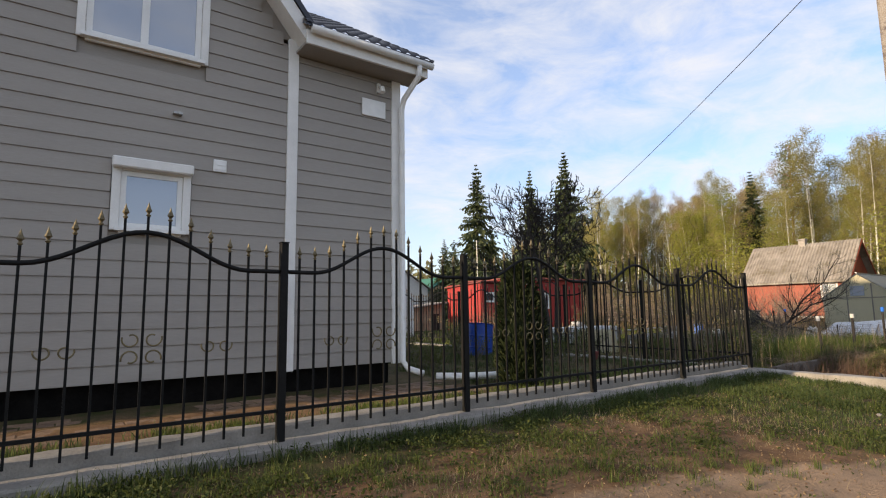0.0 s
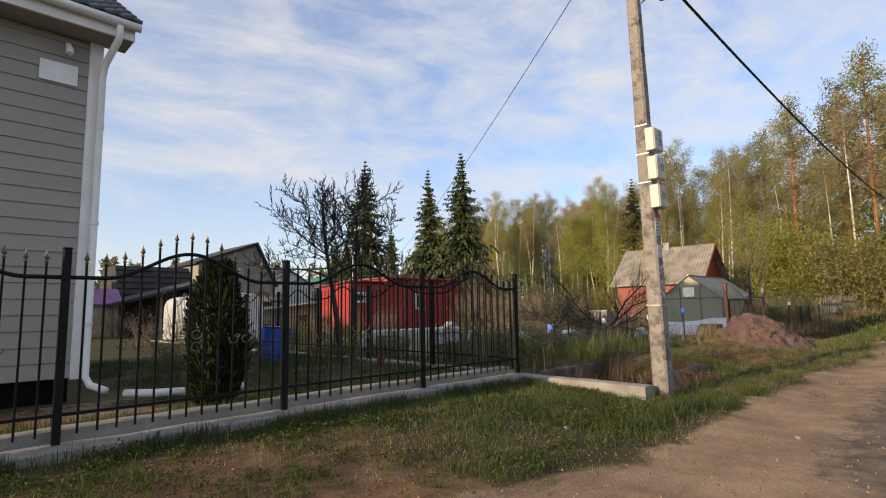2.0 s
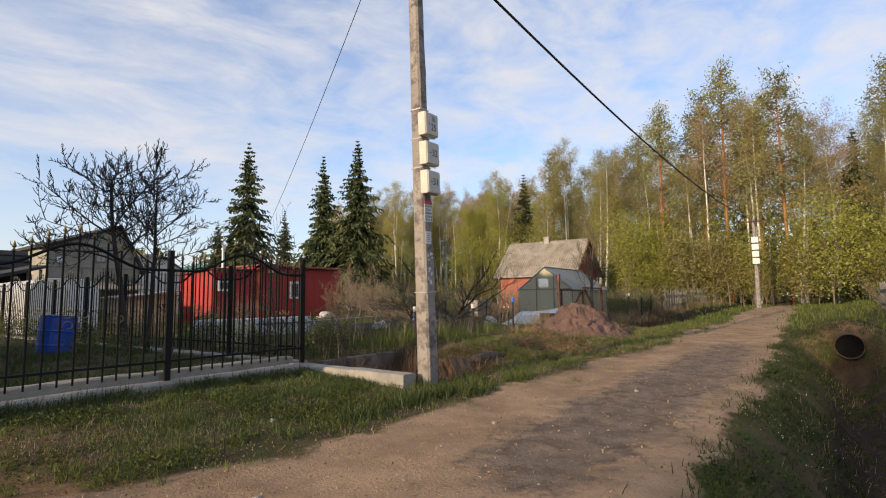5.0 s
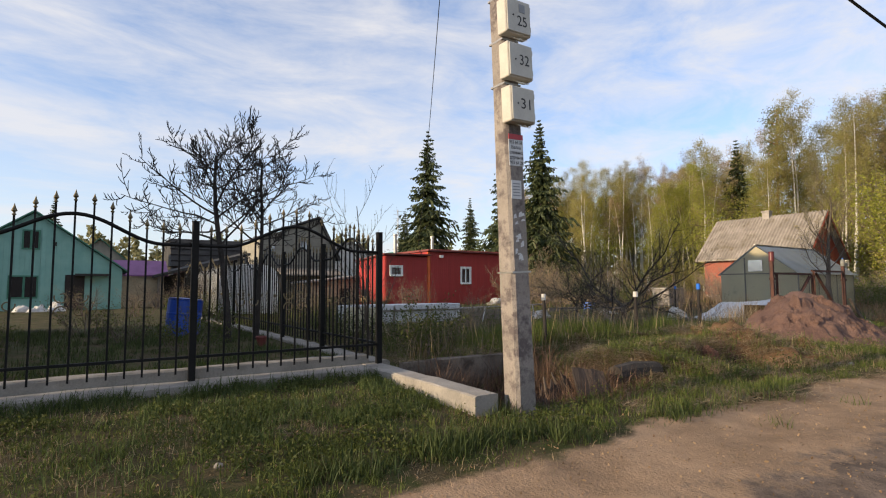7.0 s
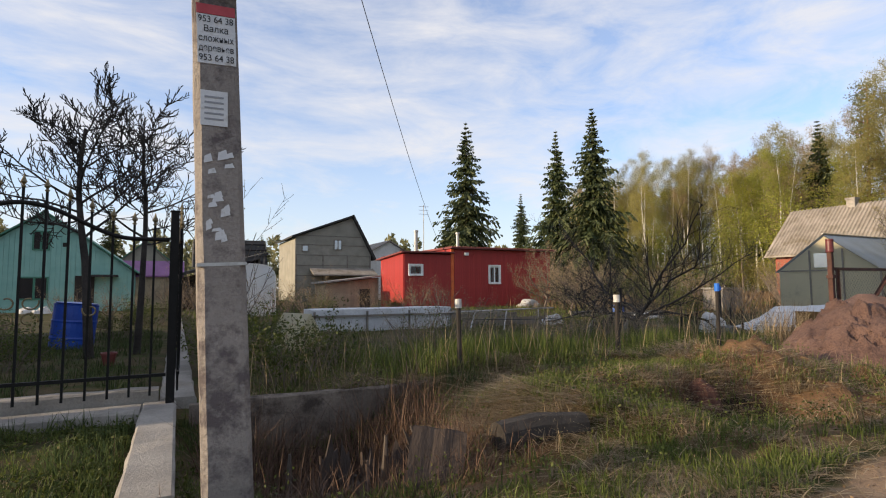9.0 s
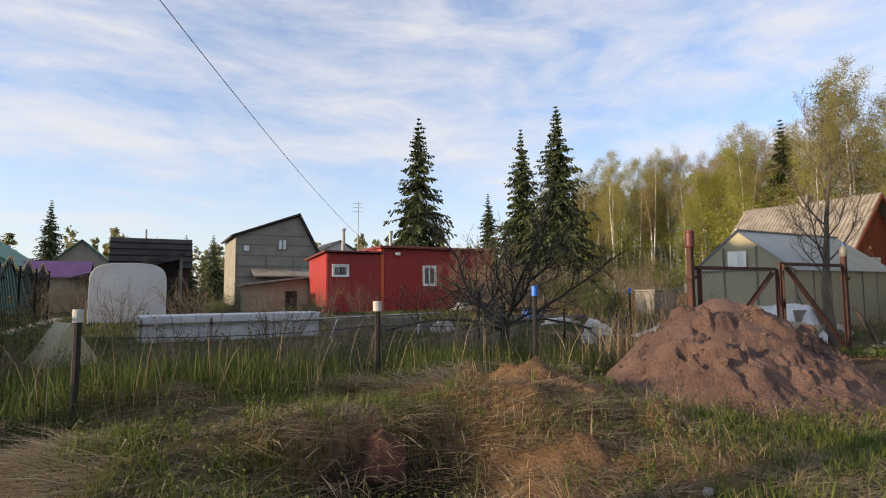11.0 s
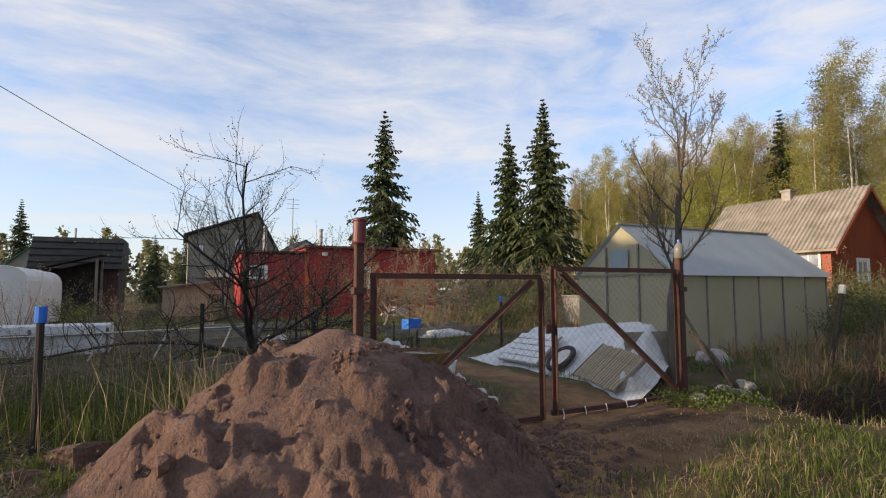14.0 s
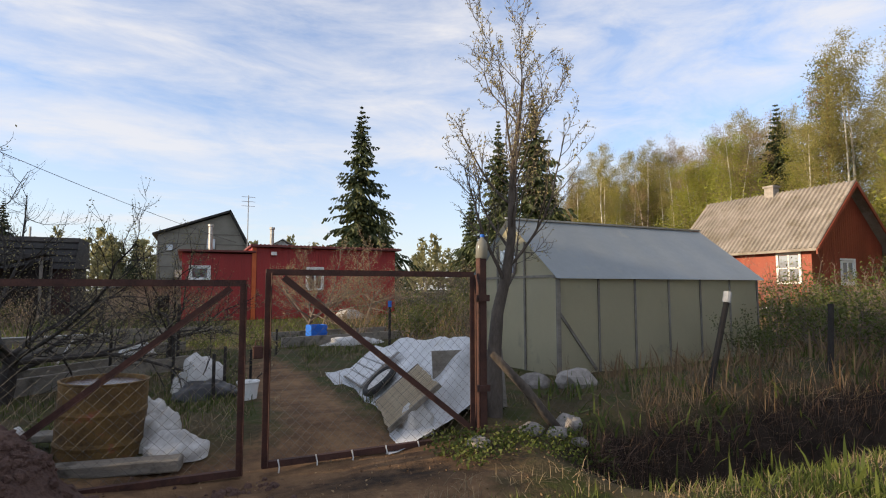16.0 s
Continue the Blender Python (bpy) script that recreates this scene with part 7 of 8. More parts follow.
for x, y, z in ((22.9, 7.3, 0.75), (23.05, 7.7, 0.8), (22.4, 8.6, 0.9), (21.5, 9.6, 1.0), (24.3, 12.0, 0.7), (23.5, 9.0, 0.6)):
    stake(x, y, z, 0.0, 0.0, 0.022, None, "thin weathered stake in the vegetable garden")


def build_cold_frame():
    h = thing("cold_frame", pose(14.1, 13.3, 0.1), "long low frame covered with white sheeting", "cold frame")
    part("sheeting", wavy_box((0, 0, 0), (4.15, 0.9, 0.66), 0, 0.3, 0.006, 9), TARP, h, "white sheeting")
    part("edge_rail", Geo().box((-0.05, -0.10, 0.44), (4.2, -0.06, 0.50)), GREY_WOOD, h)
    for x in (0.05, 1.5, 2.75, 4.1):
        part("leg", Geo().box((x, -0.10, 0), (x + 0.05, -0.06, 0.60)), GREY_WOOD, h)
    t = thing("trellis_rail", pose(17.0, 11.8, 0.1), "low grey metal trellis frame on slanted legs", "trellis")
    part("rail", Geo().tube([(-0.3, 0, 0.55), (4.2, 0.4, 0.60)], 0.022, 6), STRAP, t)
    for x in (0.2, 1.3, 2.4, 3.6):
        part("leg", Geo().tube([(x - 0.25, 0.02, 0), (x, 0.03 + 0.09 * x, 0.56)], 0.02, 6), STRAP, t)
    tent = thing("cloche", pose(13.3, 9.8, 0.12, 0, 0, 20), "small tent-shaped cloche of dull film", "cloche")
    part("film", Geo().prism([(-0.45, 0), (0.45, 0), (0.02, 0.7), (-0.02, 0.7)], 0, 1.0), GREENHOUSE_FILM, tent)
    tank = thing("water_tank", pose(33.0, 15.0, 0.1) @ Matrix.Diagonal((1.25, 1.25, 1.3, 1)), "square grey metal water tank", "tank")
    part("tank_body", Geo().box((-0.55, -0.4, 0), (0.55, 0.4, 0.85), chamfer=0.02), STONE, tank)
    part("rim", Geo().box((-0.58, -0.43, 0.855), (0.58, 0.43, 0.89)), STRAP, tank)


build_cold_frame()

# ---- sunken corner beside the low wall ----
ROTTEN = surface("rotten_dark_wood", (0.022, 0.015, 0.012), (0.085, 0.062, 0.05), 4, 0.95, 0.9, 30, stretch=(1, 1, 0.15), vary=0.25)
SLAB_CONCRETE = surface("earth_stained_concrete", (0.085, 0.068, 0.055), (0.19, 0.155, 0.125), 2.5, 0.95, 0.8, 30, stain=(0.05, 0.038, 0.03), stain_scale=3.0, stain_cut=0.5)
rw = thing("retaining_slab", pose(11.05, 4.55, 0), "weathered concrete slab holding back the garden soil", "slab")
part("slab", wavy_box((0, 0, -0.5), (2.5, 0.10, 0.30), 0, 0.2, 0.012, 12), SLAB_CONCRETE, rw)
for x, y, w, h2, rx, rz in ((12.42, 2.42, 0.40, 0.62, -38, -28), (12.9, 3.15, 0.36, 0.34, -40, -25)):
    pt = thing("rusty_plate", pose(x, y, ground_at(x, y) - 0.12, rx * 1.3, 8, rz), "mud-brown old slab leaning in the sunken corner", "plate", "rusty plates")
    part("sheet", wavy_box((-w / 2, -0.02, 0), (w / 2, 0.02, h2), 0, 0.08, 0.012, 3), ROTTEN, pt)
for x, y, w, h2, lx, ly, rz in ((11.95, 3.15, 0.15, 0.66, -9, 4, 8), (12.12, 3.12, 0.11, 0.62, -12, -6, -4), (12.26, 3.06, 0.09, 0.50, -16, 9, 20), (12.50, 3.05, 0.20, 0.48, -26, -5, -12), (12.72, 2.96, 0.08, 0.52, -18, -24, 5), (12.05, 2.85, 0.10, 0.34, -34, 16, -20), (12.35, 3.30, 0.13, 0.55, -6, -10, 30)):
    rbd = thing("rotten_board", pose(x, y, ground_at(x, y) - 0.14, lx, ly, rz), "dark rotten board standing askew in the sunken corner", "board", "rotten boards")
    part("wood", Geo().prism([(-w * 0.5, 0), (w * 0.5, 0), (w * 0.53, h2 * 0.5), (w * 0.42, h2 * 0.84), (w * 0.2, h2 * 0.80), (w * 0.05, h2), (-w * 0.25, h2 * 0.72), (-w * 0.5, h2 * 0.78), (-w * 0.46, h2 * 0.4)], -0.012, 0.012), ROTTEN, rbd)
lg = thing("log", pose(13.15, 2.75, ground_at(13.5, 2.75) - 0.02, 0, 0, -4), "short rotten dark log in the grass", "log")
part("log_wood", Geo().tube([(0, 0, 0.08), (0.35, 0.03, 0.1), (0.8, 0.0, 0.09)], [0.12, 0.13, 0.11], 10), BARK_BLACK, lg)
for i, (x, y, h, a, b) in enumerate(((12.35, 3.15, 0.55, -18, 12), (12.2, 3.3, 0.42, 10, -14), (12.9, 3.4, 0.4, -25, 5), (11.75, 3.6, 0.55, 4, 3))):
    w = thing("broken_stake", pose(x, y, ground_at(x, y) - 0.1, a, b, i * 40), "broken weathered stake standing in the weeds", "stake", "broken stakes")
    part("wood", Geo().tube([(0, 0, 0), (0.01, 0, h * 0.5), (0, 0.01, h)], [0.035, 0.03, 0.012], 6), BARK_DARK, w)
RED_ROT = surface("reddish_rotten_wood", (0.05, 0.02, 0.015), (0.16, 0.07, 0.045), 6, 0.95, 0.9, 30)
st = thing("tree_stump", pose(15.9, 3.1, ground_at(15.9, 3.1) - 0.06), "reddish rotten stump with torn roots", "stump")
part("stump_wood", Geo().tube([(0, 0, -0.1), (0.02, 0, 0.08), (-0.03, 0.02, 0.16)], [0.22, 0.15, 0.07], 11), RED_ROT, st)


def scatter_stones():
    rs = random.Random(3)
    bm = bmesh.new()
    bmesh.ops.create_icosphere(bm, subdivisions=2, radius=1)
    for v in bm.verts:
        v.co *= 1 + 0.35 * noise.noise(v.co * 1.3)
        v.co.z *= 0.7
    me = bpy.data.meshes.new("stone")
    bm.to_mesh(me)
    bm.free()
    me.materials.append(STONE)
    for x, y, s in ((25.55, 4.15, 0.11), (25.75, 4.05, 0.09), (26.0, 4.2, 0.13), (25.95, 3.95, 0.07), (24.9, 4.0, 0.10), (27.2, 5.5, 0.25), (26.9, 6.0, 0.2), (12.4, -0.4, 0.03), (9.6, 0.3, 0.025), (13.8, 1.5, 0.035), (8.3, 2.3, 0.03), (6.9, 0.6, 0.025), (17.5, 1.7, 0.04), (18.2, 2.3, 0.04)):
        o = part("stone", me, None, at=pose(x, y, ground_at(x, y) + s * 0.25, 0, 0, rs.uniform(0, 360)) @ Matrix.Diagonal((s * rs.uniform(0.9, 1.4), s, s, 1)))
        tagged(o, "rough grey stone lying on the ground", "stone", "scattered stones")


scatter_stones()
for x, y, s, a in ((18.75, 4.25, 0.2, 10), (19.0, 4.55, 0.21, 50)):
    bl = thing("stone_block", pose(x, y, ground_at(x, y) - 0.06, -14, 6, a), "reddish stone block lying beside the heap", "stone", "reddish blocks")
    part("block", wavy_box((-s * 0.8, -s * 0.6, 0), (s * 0.8, s * 0.6, s * 0.9), 0, 0.1, 0.02, int(a)), HEAP_EARTH, bl, smooth=False)
cv = thing("culvert_pipe", pose(20.55, -3.1, -0.2), "dark steel culvert pipe under an earth bank", "pipe")
ring = [(0, 0.30 * math.cos(6.283 * i / 20), 0.32 + 0.30 * math.sin(6.283 * i / 20)) for i in range(20)]
g = Geo()
for x, k in ((0, 0.93), (0, 1.0), (2.4, 1.0), (2.4, 0.93)):
    g.v.extend([(x, p[1] * k, 0.32 + (p[2] - 0.32) * k) for p in ring])
for a in range(4):
    for i in range(20):
        p, q = a * 20, ((a + 1) % 4) * 20
        g.f.append((p + i, p + (i + 1) % 20, q + (i + 1) % 20, q + i))
part("pipe_wall", g, RUST, cv)
# black disc near the mouth, painted in place of the shade inside the pipe
part("dark_inside_disc", Geo().lathe([(0.278, 0.10), (0.278, 0.14)], 20), SHADE_BLACK, cv, at=pose(0, 0, 0.32, 0, 90, 0))


def plank_fence(x0, x1, y, h, label, group, seed, gap=0.0, lean=4):
    rs = random.Random(seed)
    f = thing("plank_fence", pose(x0, y, ground_at((x0 + x1) / 2, y)), label, "fence", group)
    part("rail", Geo().box((0, 0.02, h * 0.3), (x1 - x0, 0.06, h * 0.3 + 0.07)), GREY_WOOD, f)
    part("rail", Geo().box((0, 0.02, h * 0.75), (x1 - x0, 0.06, h * 0.75 + 0.07)), GREY_WOOD, f)
    me = Geo().box((-0.055, -0.012, -0.2), (0.055, 0.012, h)).mesh("plank")
    me.materials.append(GREY_WOOD)
    x = 0.06
    while x < x1 - x0:
        o = part("plank", me, None, f, at=pose(x, 0, rs.uniform(-0.12, 0.1), 0, rs.uniform(-lean, lean), 0))
        x += 0.13 + gap * rs.random()


plank_fence(25, 38, -5.0, 1.35, "weathered grey plank fence beyond the ditch", "plank fences", 1, 0.05)
plank_fence(36.5, 43, 4.6, 1.2, "broken grey plank fence with gaps", "plank fences", 2, 0.3, 9)
plank_fence(49, 56, 5.5, 1.3, "old grey plank fence before the wood", "plank fences", 3, 0.3, 8)
ant = thing("antenna_mast", pose(25.15, 30.3, 3.4), "thin mast with a television antenna on the red house", "antenna")
part("mast", Geo().tube([(0, 0, 0), (0, 0, 3.3)], 0.025, 6), STRAP, ant)
for z in (2.7, 2.95, 3.2):
    part("element", Geo().tube([(-0.35, 0, z), (0.35, 0, z)], 0.012, 5), STRAP, ant)
for i, (x, y, s) in enumerate(((5.0, 28.6, 0.5), (5.7, 28.4, 0.45), (6.3, 28.7, 0.55), (5.4, 28.2, 0.35))):
    crumpled("sack", pose(x, y, 0.1), (s * 0.7, s * 0.6, s), WHITE_SACK, "white sack piled before the teal house", "sack", 20 + i)
for x, y in ((10.1, 8.0),):
    fl = thing("flower_pot", pose(x, y, ground_at(x, y)), "small terracotta pot standing in the yard", "pot")
    part("pot", Geo().lathe([(0.06, 0), (0.095, 0.15), (0.105, 0.15), (0.105, 0.18), (0.085, 0.18), (0.075, 0.14)], 14), RED_ROOF, fl)


def build_paving():
    """Brown pavers along the foot of the timber house."""
    f = tagged(part("house_paving", Geo().box((-4, 5.95, 0.10), (5.3, 7.45, 0.235)), MUDDY), "strip of brown pavers along the house wall", "paving", kind="structure")
    me = Geo().box((0.006, 0.006, 0), (0.294, 0.194, 0.04), chamfer=0.006).mesh("paver")
    me.materials.append(PAVER)
    for i in range(30):
        for j in range(7):
            part("paver", me, None, f, at=pose(-3.7 + 0.3 * i - 0.15 * (j % 2), 6.0 + 0.2 * j, 0.228 + random.uniform(-0.004, 0.006)))


PAVER = surface("brown_paver", (0.11, 0.068, 0.042), (0.22, 0.14, 0.085), 6, 0.9, 0.4, 40, vary=0.2)
build_paving()


# ---- grass, straw and weeds ----
def blades(name, pts, lo, hi, width, bend, mat, label, seed, flow=False):
    rs = np.random.RandomState(seed)
    n = len(pts)
    x, y = pts[:, 0], pts[:, 1]
    z = height(x, y) - 0.01
    L = rs.uniform(lo, hi, n)
    a = rs.rand(n) * 6.283 if not flow else 12.0 * fbm(x * 0.7 + 3, y * 0.7, 2) + rs.normal(0, 0.85, n)
    tilt = np.minimum(np.abs(rs.normal(0, bend, n)), 1.48 + 0.06 * rs.rand(n)) if bend < 4 else rs.uniform(1.22, 1.53, n)
    d = np.stack([np.cos(a) * np.sin(tilt), np.sin(a) * np.sin(tilt), np.cos(tilt)], 1)
    b = rs.rand(n) * 6.283
    s = np.stack([np.cos(b), np.sin(b), np.zeros(n)], 1) * (width * rs.uniform(0.6, 1.3, n))[:, None] * 0.5
    z = z + np.where(tilt > 1.1, 0.045 * rs.rand(n), 0.0)
    P = np.stack([x, y, z], 1)
    mid = P + d * (L * 0.55)[:, None]
    tip = P + d * L[:, None] * 1.0 + np.stack([np.cos(a), np.sin(a), -0.4 * np.cos(tilt)], 1) * (L * 0.28 * tilt)[:, None]
    co = np.stack([P - s, P + s, mid - s * 0.8, mid + s * 0.8, tip], 1).reshape(-1, 3)
    k = np.arange(n, dtype=np.int32)[:, None] * 5
    quad = (k + np.array([0, 1, 3, 2])).astype(np.int32)
    tri_ = (k + np.array([2, 3, 4])).astype(np.int32)
    me = bpy.data.meshes.new(name)
    me.vertices.add(n * 5)
    me.vertices.foreach_set("co", co.astype(np.float32).ravel())
    loops = np.concatenate([quad, tri_], 1).ravel()
    me.loops.add(n * 7)
    me.loops.foreach_set("vertex_index", loops)
    me.polygons.add(n * 2)
    start = (np.arange(n, dtype=np.int32)[:, None] * 7 + np.array([0, 4])).ravel()
    total = np.tile(np.array([4, 3], dtype=np.int32), n)
    me.polygons.foreach_set("loop_start", start.astype(np.int32))
    me.polygons.foreach_set("loop_total", total)
    me.update(calc_edges=True)
    me.materials.append(mat)
    return tagged(new(name, me), label, "grass", kind="stuff")


def patch(n, x0, x1, y0, y1, seed, clump=0.0, keep=None):
    """Points in a rectangle, off the track and the built things, gathered in tufts."""
    rs = np.random.RandomState(seed)
    out = []
    got = 0
    while got < n:
        m = n * 2
        x, y = rs.uniform(x0, x1, m), rs.uniform(y0, y1, m)
        k = 1 - road_mask(x, y)
        if clump:
            f = fbm(x * 2.1 + seed, y * 2.1, 3)
            k = k * smooth01(0.52 - clump * 0.3, 0.52 + 0.12, f) ** 1.3 + 0.02
        if keep is not None:
            k = k * keep(x, y)
        k = k * (1 - smooth01(0.0, 0.05, heap_height(x, y)) * (x > 18.3) * (x < 23.3))
        k = k * ~((y > 4.68) & (y < 5.08) & (x < 11.1)) * ~((x > 10.62) & (x < 10.97) & (y > 2.4) & (y < 5)) * ~((x > 10.78) & (x < 11.15) & (y > 5))
        k = k * ~((x > 27.7) & (x < 32.7) & (y > 6.45) & (y < 9.7)) * ~((x > 24.6) & (x < 27) & (y > 5.4) & (y < 10.2)) * ~((x < 4.7) & (y > 7.5)) * ~((x < 5.3) & (y > 5.92)) * ~((y > 5.05) & (y < 5.25) & (x < 10.8))
        k = k * (1 - np.clip(1.5 * bump_at(x, y, 12.15, 3.7, 0.8, 0.85), 0, 1) * (seed != 22))
        ok = rs.rand(m) < k
        out.append(np.stack([x[ok], y[ok]], 1))
        got += int(ok.sum())
    return np.concatenate(out)[:n]


def clear_path(x, y):
    """0 on the trodden path through the gate and before it."""
    p = smooth01(0.75, 0.45, np.abs(x - 23.9 - 0.05 * (y - 8))) * (y > 3.5) * (y < 13)
    g = smooth01(2.6, 2.0, np.abs(x - 23.4)) * smooth01(0.9, 0.5, np.abs(y - 4.0))
    return 1 - np.clip(p + g, 0, 1)


def bank_turf(x, y):
    return 1 - 0.9 * np.clip(1.4 * bump_at(x, y, 17.6, 3.35, 0.95, 0.75) + 1.2 * bump_at(x, y, 15.9, 2.7, 0.75, 0.5) + 1.2 * bump_at(x, y, 12.3, 3.1, 0.9, 1.0), 0, 1)


def tufts(n, per, x0, x1, y0, y1, seed, sigma=0.035, clump=0.5, keep=None):
    """Points gathered closely round n tuft centres."""
    c = patch(n, x0, x1, y0, y1, seed, clump, keep)
    rs = np.random.RandomState(seed + 100)
    p = np.repeat(c, per, axis=0)
    return p + rs.normal(0, sigma, p.shape) * np.repeat(rs.uniform(0.5, 1.5, (n, 1)), per, axis=0)


def build_grass():
    blades("verge_tufts", tufts(620, 26, -0.5, 13, 1.3, 4.6, 41, 0.045), 0.04, 0.13, 0.006, 0.55, GRASS, "small grass tufts scattered over the trodden verge", 41)
    blades("inner_strip_grass", patch(9000, -1, 9, 5.25, 5.9, 42, 0.7), 0.05, 0.13, 0.007, 0.5, GRASS, "bright grass strip inside the iron fence", 42)
    blades("track_tufts", tufts(260, 24, 12, 27, 0.6, 2.4, 43, 0.05, 0.5, clear_path), 0.06, 0.2, 0.006, 0.5, GRASS, "grass tufts along the edge of the track", 43)
    blades("bank_tussocks", tufts(150, 34, 13, 20.2, 1.8, 5.4, 44, 0.06, 0.5, bank_turf), 0.08, 0.24, 0.006, 2.4, STRAW, "dry tussocks on the bank", 44, True)
    blades("mound_tufts", tufts(90, 22, 15.8, 19.2, 2.4, 4.6, 45, 0.04, 0.3), 0.05, 0.16, 0.005, 0.7, STRAW, "sparse dry tufts on the bare earth", 45)
    blades("verge_grass", patch(14000, -1, 13.5, 1.2, 4.72, 1, 0.12), 0.02, 0.085, 0.007, 0.6, GRASS, "short spring grass on the verge before the fence", 1)
    blades("verge_straw", patch(11000, -1, 13.5, 0.9, 4.72, 2, 0.3), 0.03, 0.10, 0.005, 1.0, STRAW, "dry grass stalks lying in the verge", 2)
    shade = lambda x, y: smooth01(7, 9, x)
    blades("corner_grass", patch(9500, 6, 11.2, 2.0, 4.72, 21, 0.2, shade), 0.04, 0.14, 0.007, 0.5, SHADED_LAWN, "denser grass near the fence corner", 21)
    edge = lambda x, y: smooth01(0.5, 0.0, np.abs(y - 4.62)) + smooth01(0.6, 0.0, np.hypot(x - 11.2, y - 2.2)) + smooth01(0.4, 0, np.abs(y - 1.8 + 0.5 * smooth01(9, 13, x))) * smooth01(6, 9, x)
    blades("edge_tufts", patch(7000, -1, 14.5, 1.2, 4.72, 3, 0.4, edge), 0.07, 0.22, 0.009, 0.45, SHADED_LAWN, "longer green tufts along the footing and pole", 3)
    blades("yard_grass", patch(17000, -3, 10.7, 5.2, 14, 4, 0.5), 0.05, 0.17, 0.009, 0.45, SHADED_LAWN, "green grass in the fenced yard", 4)
    blades("bank_grass", patch(25000, 11.3, 20.0, 1.4, 5.4, 5, 0.12, bank_turf), 0.05, 0.17, 0.008, 0.6, GRASS, "rough green grass on the bank", 5)
    blades("bank_straw", patch(17000, 11.2, 20.0, 1.3, 5.6, 6, 0.2, bank_turf), 0.08, 0.24, 0.006, 4.5, STRAW, "matted dry straw over the bank", 6, True)
    blades("bank_reeds", patch(1300, 11.6, 13.4, 2.4, 4.5, 22, 0.2), 0.12, 0.36, 0.006, 1.1, BRUSH, "red-brown dry stalks in the sunken corner", 22)
    rs = np.random.RandomState(77)
    roots = np.stack([15.9 + rs.normal(0, 0.45, 700), 3.05 + rs.normal(0, 0.12, 700)], 1)
    blades("torn_roots", roots, 0.08, 0.28, 0.007, 1.3, BRUSH, "torn roots and dead stalks above the burrow", 77)
    thicket = np.stack([11.2 + 2.0 * rs.rand(1700), 4.05 + rs.normal(0, 0.22, 1700)], 1)
    blades("slab_thicket", thicket, 0.25, 0.75, 0.007, 0.55, BRUSH, "dead red-brown stalks before the concrete slab", 80)
    brush = np.stack([12.1 + rs.normal(0, 0.5, 1300), 3.0 + rs.normal(0, 0.45, 1300)], 1)
    blades("corner_brush", brush, 0.10, 0.38, 0.006, 1.2, BRUSH, "tangled red-brown stalks in the sunken corner", 78)
    lip = np.stack([25.9 + 9 * rs.rand(3200) ** 1.3, 3.85 + rs.normal(0, 0.14, 3200)], 1)
    blades("ditch_roots", lip, 0.10, 0.38, 0.007, 1.3, BRUSH, "reddish dead stalks hanging over the ditch", 79)
    blades("thatch", patch(11000, 12.6, 18.2, 2.8, 5.2, 51, 0.12, bank_turf), 0.18, 0.48, 0.010, 7.0, STRAW, "long dead grass lying matted over the bank", 51, True)
    blades("edge_straw", patch(9000, 12.8, 20.5, 0.9, 2.9, 54, 0.25, clear_path), 0.08, 0.26, 0.008, 5.0, STRAW, "flattened pale dry grass along the track", 54)
    blades("tall_green_grass", patch(9000, 13.0, 20.2, 4.7, 7.6, 52, 0.5), 0.16, 0.46, 0.009, 0.35, GRASS, "tall fresh grass along the garden's edge", 52)
    blades("corner_stalks", patch(1600, 11.1, 13.0, 2.6, 4.5, 22, 0.2), 0.12, 0.42, 0.006, 1.2, BRUSH, "tangled red-brown stalks before the concrete slab", 53)
    blades("tall_straw", patch(800, 11.3, 20.5, 4.2, 8.0, 7, 0.6), 0.4, 0.9, 0.006, 0.25, STRAW, "tall dry weed stalks in the garden", 7)
    blades("garden_grass", patch(20000, 11.3, 27.5, 5.0, 16, 8, 0.4, clear_path), 0.05, 0.20, 0.011, 0.5, GRASS, "rough green grass in the overgrown garden", 8)
    blades("garden_straw", patch(9000, 11.3, 27.5, 5.0, 16, 23, 0.4, clear_path), 0.06, 0.25, 0.008, 0.9, STRAW, "dry stalks in the overgrown garden", 23)
    blades("garden_grass_far", patch(9000, 11.3, 40, 14, 28, 9, 0.4), 0.08, 0.25, 0.03, 0.5, GRASS, "grass in the gardens farther off", 9)
    blades("ditch_straw", patch(6500, 26.6, 44, 3.9, 6.0, 10, 0.35), 0.12, 0.45, 0.008, 0.75, REED, "tall dry reddish grass along the ditch", 10)
    blades("gate_verge_grass", patch(15000, 17.5, 36, 0.9, 2.85, 11, 0.5, clear_path), 0.04, 0.15, 0.009, 0.55, GRASS, "fresh grass along the track near the gate", 11)
    blades("gate_verge_straw", patch(7000, 17.5, 30, 0.9, 3.4, 12, 0.4, clear_path), 0.05, 0.16, 0.006, 1.0, STRAW, "dry stalks in the grass near the gate", 12)
    blades("ditch_grass", patch(24000, 6.5, 26, -5.5, -1.4, 13, 0.35, lambda x, y: 1 - 0.9 * np.exp(-((y + 3.1) / 0.4) ** 2)), 0.04, 0.13, 0.010, 0.6, SHADED_VERGE, "lush grass on the far verge and ditch", 13)
    blades("ditch_dry_grass", patch(2500, 7, 24, -5.5, -2.2, 14, 0.4), 0.08, 0.2, 0.008, 0.8, STRAW, "dry grass in the ditch bottom", 14)
    blades("far_verge_grass", patch(12000, 26, 60, -7, 6, 15, 0.5), 0.1, 0.3, 0.03, 0.5, GRASS, "grass beside the far track", 15)
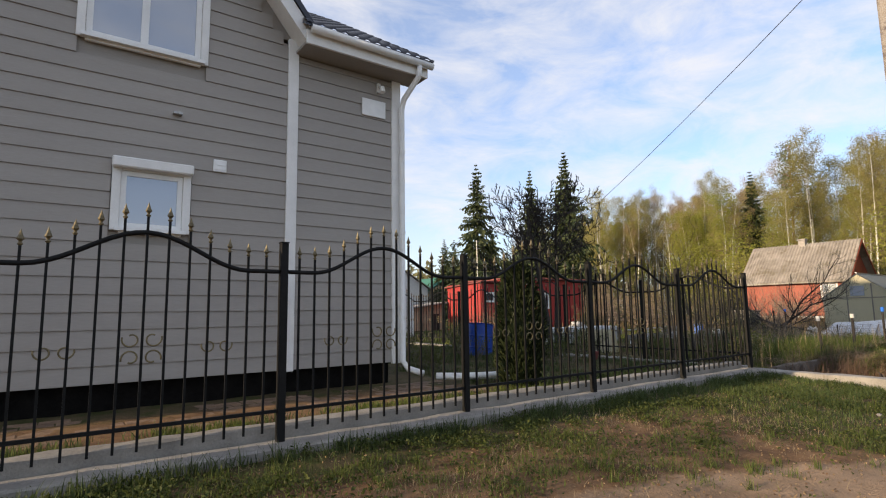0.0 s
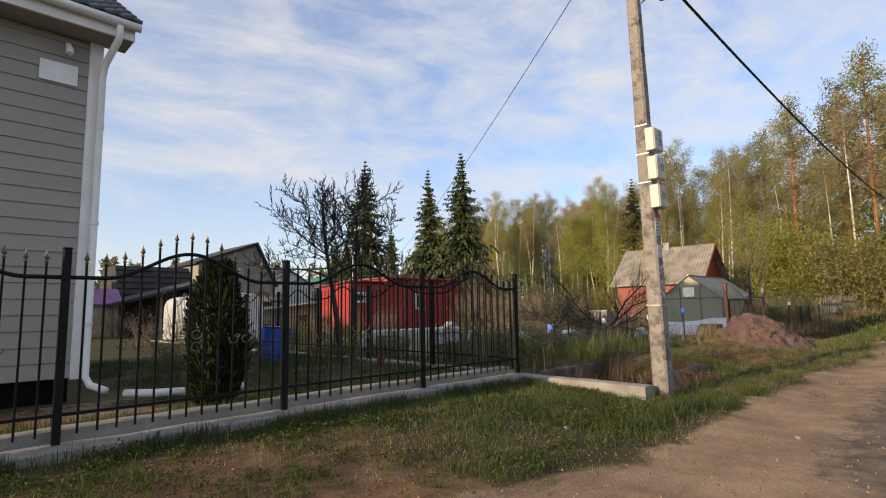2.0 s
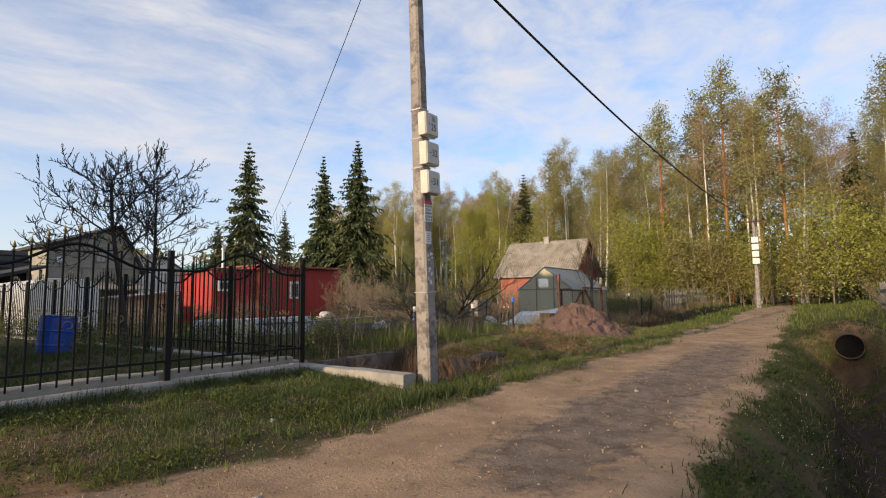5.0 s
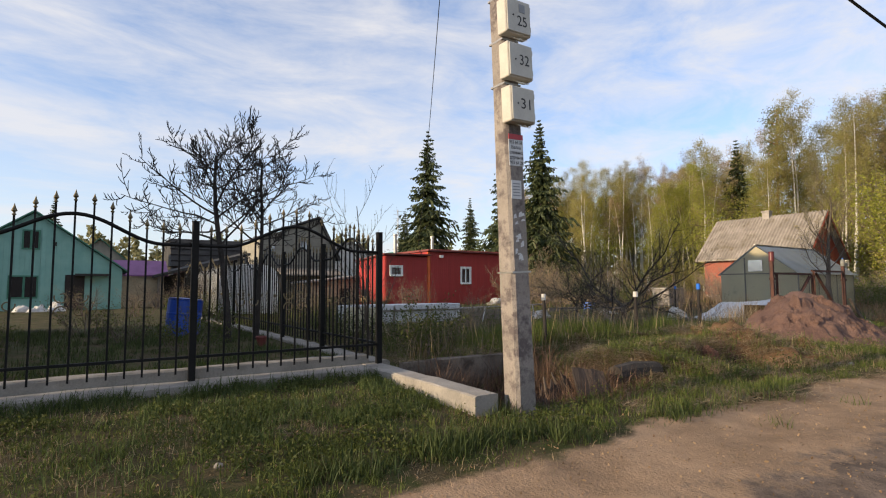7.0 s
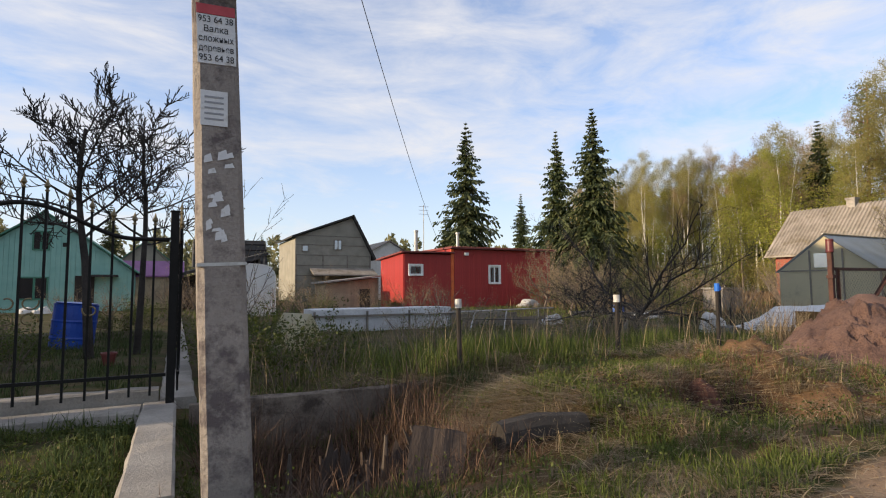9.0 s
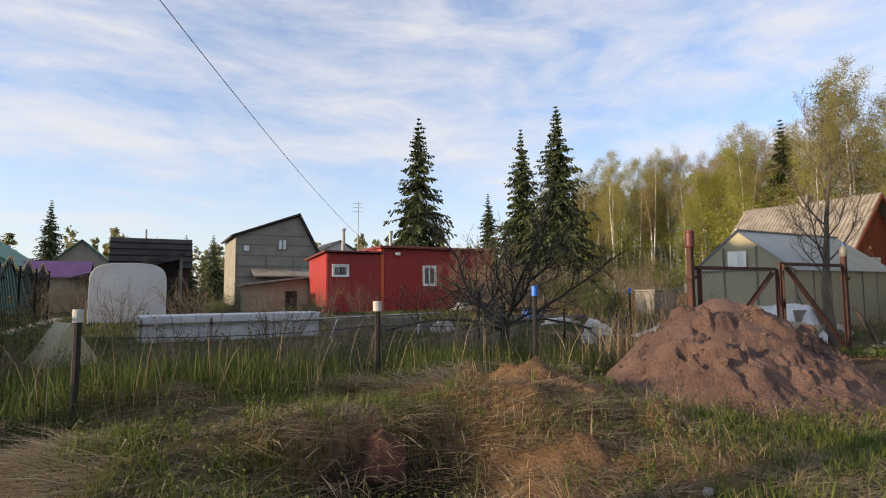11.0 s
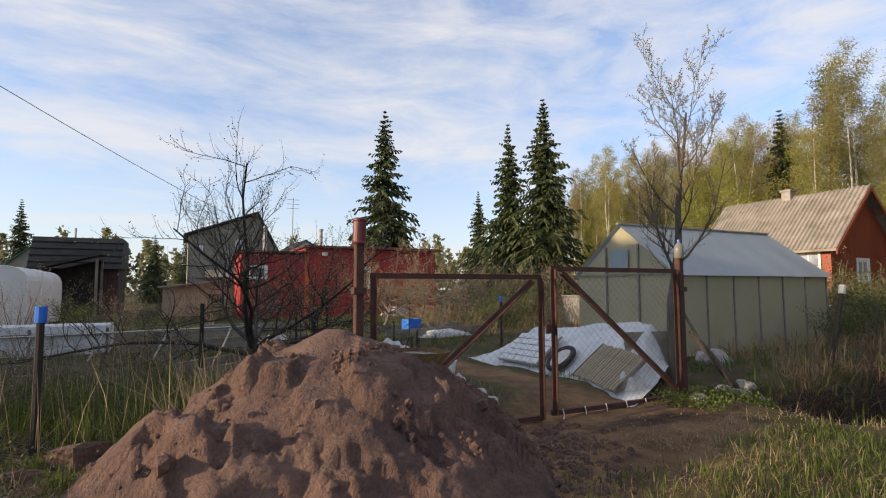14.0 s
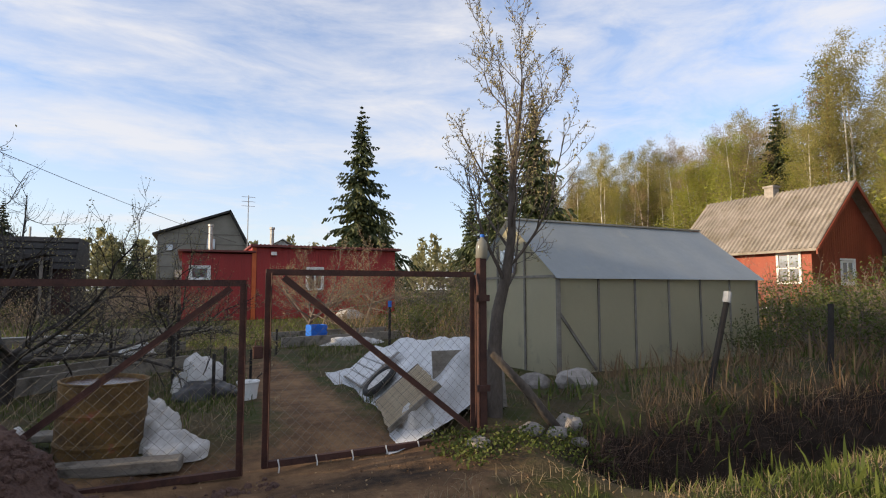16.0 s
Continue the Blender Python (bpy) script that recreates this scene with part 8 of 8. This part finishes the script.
    blades("meadow_straw", patch(12000, 28, 62, 4, 30, 16, 0.5), 0.2, 0.6, 0.03, 0.6, REED, "pale dry grass before the wood", 16)
    rs = np.random.RandomState(9)
    tuft = np.stack([20.15 + rs.normal(0, 0.35, 420), 4.75 + rs.normal(0, 0.12, 420)], 1)
    blades("straw_bundle", tuft, 0.5, 1.0, 0.008, 0.5, STRAW, "loose bundle of long dry stalks behind the heap", 24)
    rs = np.random.RandomState(5)
    p = patch(80, 10.5, 15, -3.0, -1.9, 17, 0.6)
    c = np.stack([p[:, 0], p[:, 1], height(p[:, 0], p[:, 1]) + rs.uniform(0.10, 0.2, len(p))], 1)
    me = quads_mesh("wildflowers", leaf_quads(c, 2, 0.010, 0.008, rs, long=1.0))
    me.materials.append(WHITE_PLASTIC)
    tagged(new("wildflowers", me), "tiny white flowers in the ditch grass", "flowers", kind="stuff")
    # leafy tufts in the verge
    rs = np.random.RandomState(15)
    w = patch(6500, -1, 11.5, 1.6, 4.66, 31, 0.45, lambda x, y: 0.25 + smooth01(0.9, 0.1, np.abs(y - 4.5)) + 0.4 * smooth01(5, 8, x))
    c = np.stack([w[:, 0], w[:, 1], height(w[:, 0], w[:, 1]) + rs.uniform(0.0, 0.05, len(w))], 1)
    me = quads_mesh("verge_weeds", leaf_quads(c, 7, 0.020, 0.030, rs, long=1.6))
    me.materials.append(WEED)
    tagged(new("verge_weeds", me), "low leafy weed tufts in the verge", "weeds", kind="stuff")
    # low broad-leaved weeds
    w = patch(3000, 11.3, 20, 1.8, 8, 18, 0.6, bank_turf)
    c = np.stack([w[:, 0], w[:, 1], height(w[:, 0], w[:, 1]) + rs.uniform(0.02, 0.2, len(w))], 1)
    me = quads_mesh("weeds", leaf_quads(c, 6, 0.02, 0.045, rs, long=1.3))
    me.materials.append(WEED)
    tagged(new("weeds", me), "low broad-leaved weeds on the bank", "weeds", kind="stuff")
    w = patch(3000, 7.5, 22, -4.6, -1.7, 33, 0.3)
    c = np.stack([w[:, 0], w[:, 1], height(w[:, 0], w[:, 1]) + rs.uniform(0.02, 0.11, len(w))], 1)
    me = quads_mesh("ditch_weeds", leaf_quads(c, 6, 0.024, 0.035, rs, long=1.4))
    me.materials.append(SHADED_VERGE)
    tagged(new("ditch_weeds", me), "leafy ground cover on the bank of the ditch", "weeds", kind="stuff")
    w = patch(450, 24.5, 26.2, 3.5, 4.3, 19, 0.5)
    c = np.stack([w[:, 0], w[:, 1], height(w[:, 0], w[:, 1]) + rs.uniform(0.02, 0.1, len(w))], 1)
    me = quads_mesh("nettles", leaf_quads(c, 5, 0.026, 0.035, rs, long=1.3))
    me.materials.append(WEED)
    tagged(new("nettles", me), "young green nettles by the gate threshold", "weeds", kind="stuff")
    # dead leaves, twigs and grit on the track and verge
    q = np.stack([rs.uniform(0, 30, 14000), rs.uniform(-1.6, 4.6, 14000)], 1)
    q = np.concatenate([q, np.stack([rs.uniform(-0.5, 9, 3500), rs.uniform(1.0, 4.6, 3500)], 1)])
    c = np.stack([q[:, 0], q[:, 1], height(q[:, 0], q[:, 1]) + 0.004], 1)
    me = quads_mesh("dead_leaves", leaf_quads(c, 1, 0.017, 0.002, rs, long=1.5))
    me.materials.append(REED)
    tagged(new("dead_leaves", me), "small dead leaves and grit strewn on the ground", "litter", kind="stuff")


build_grass()
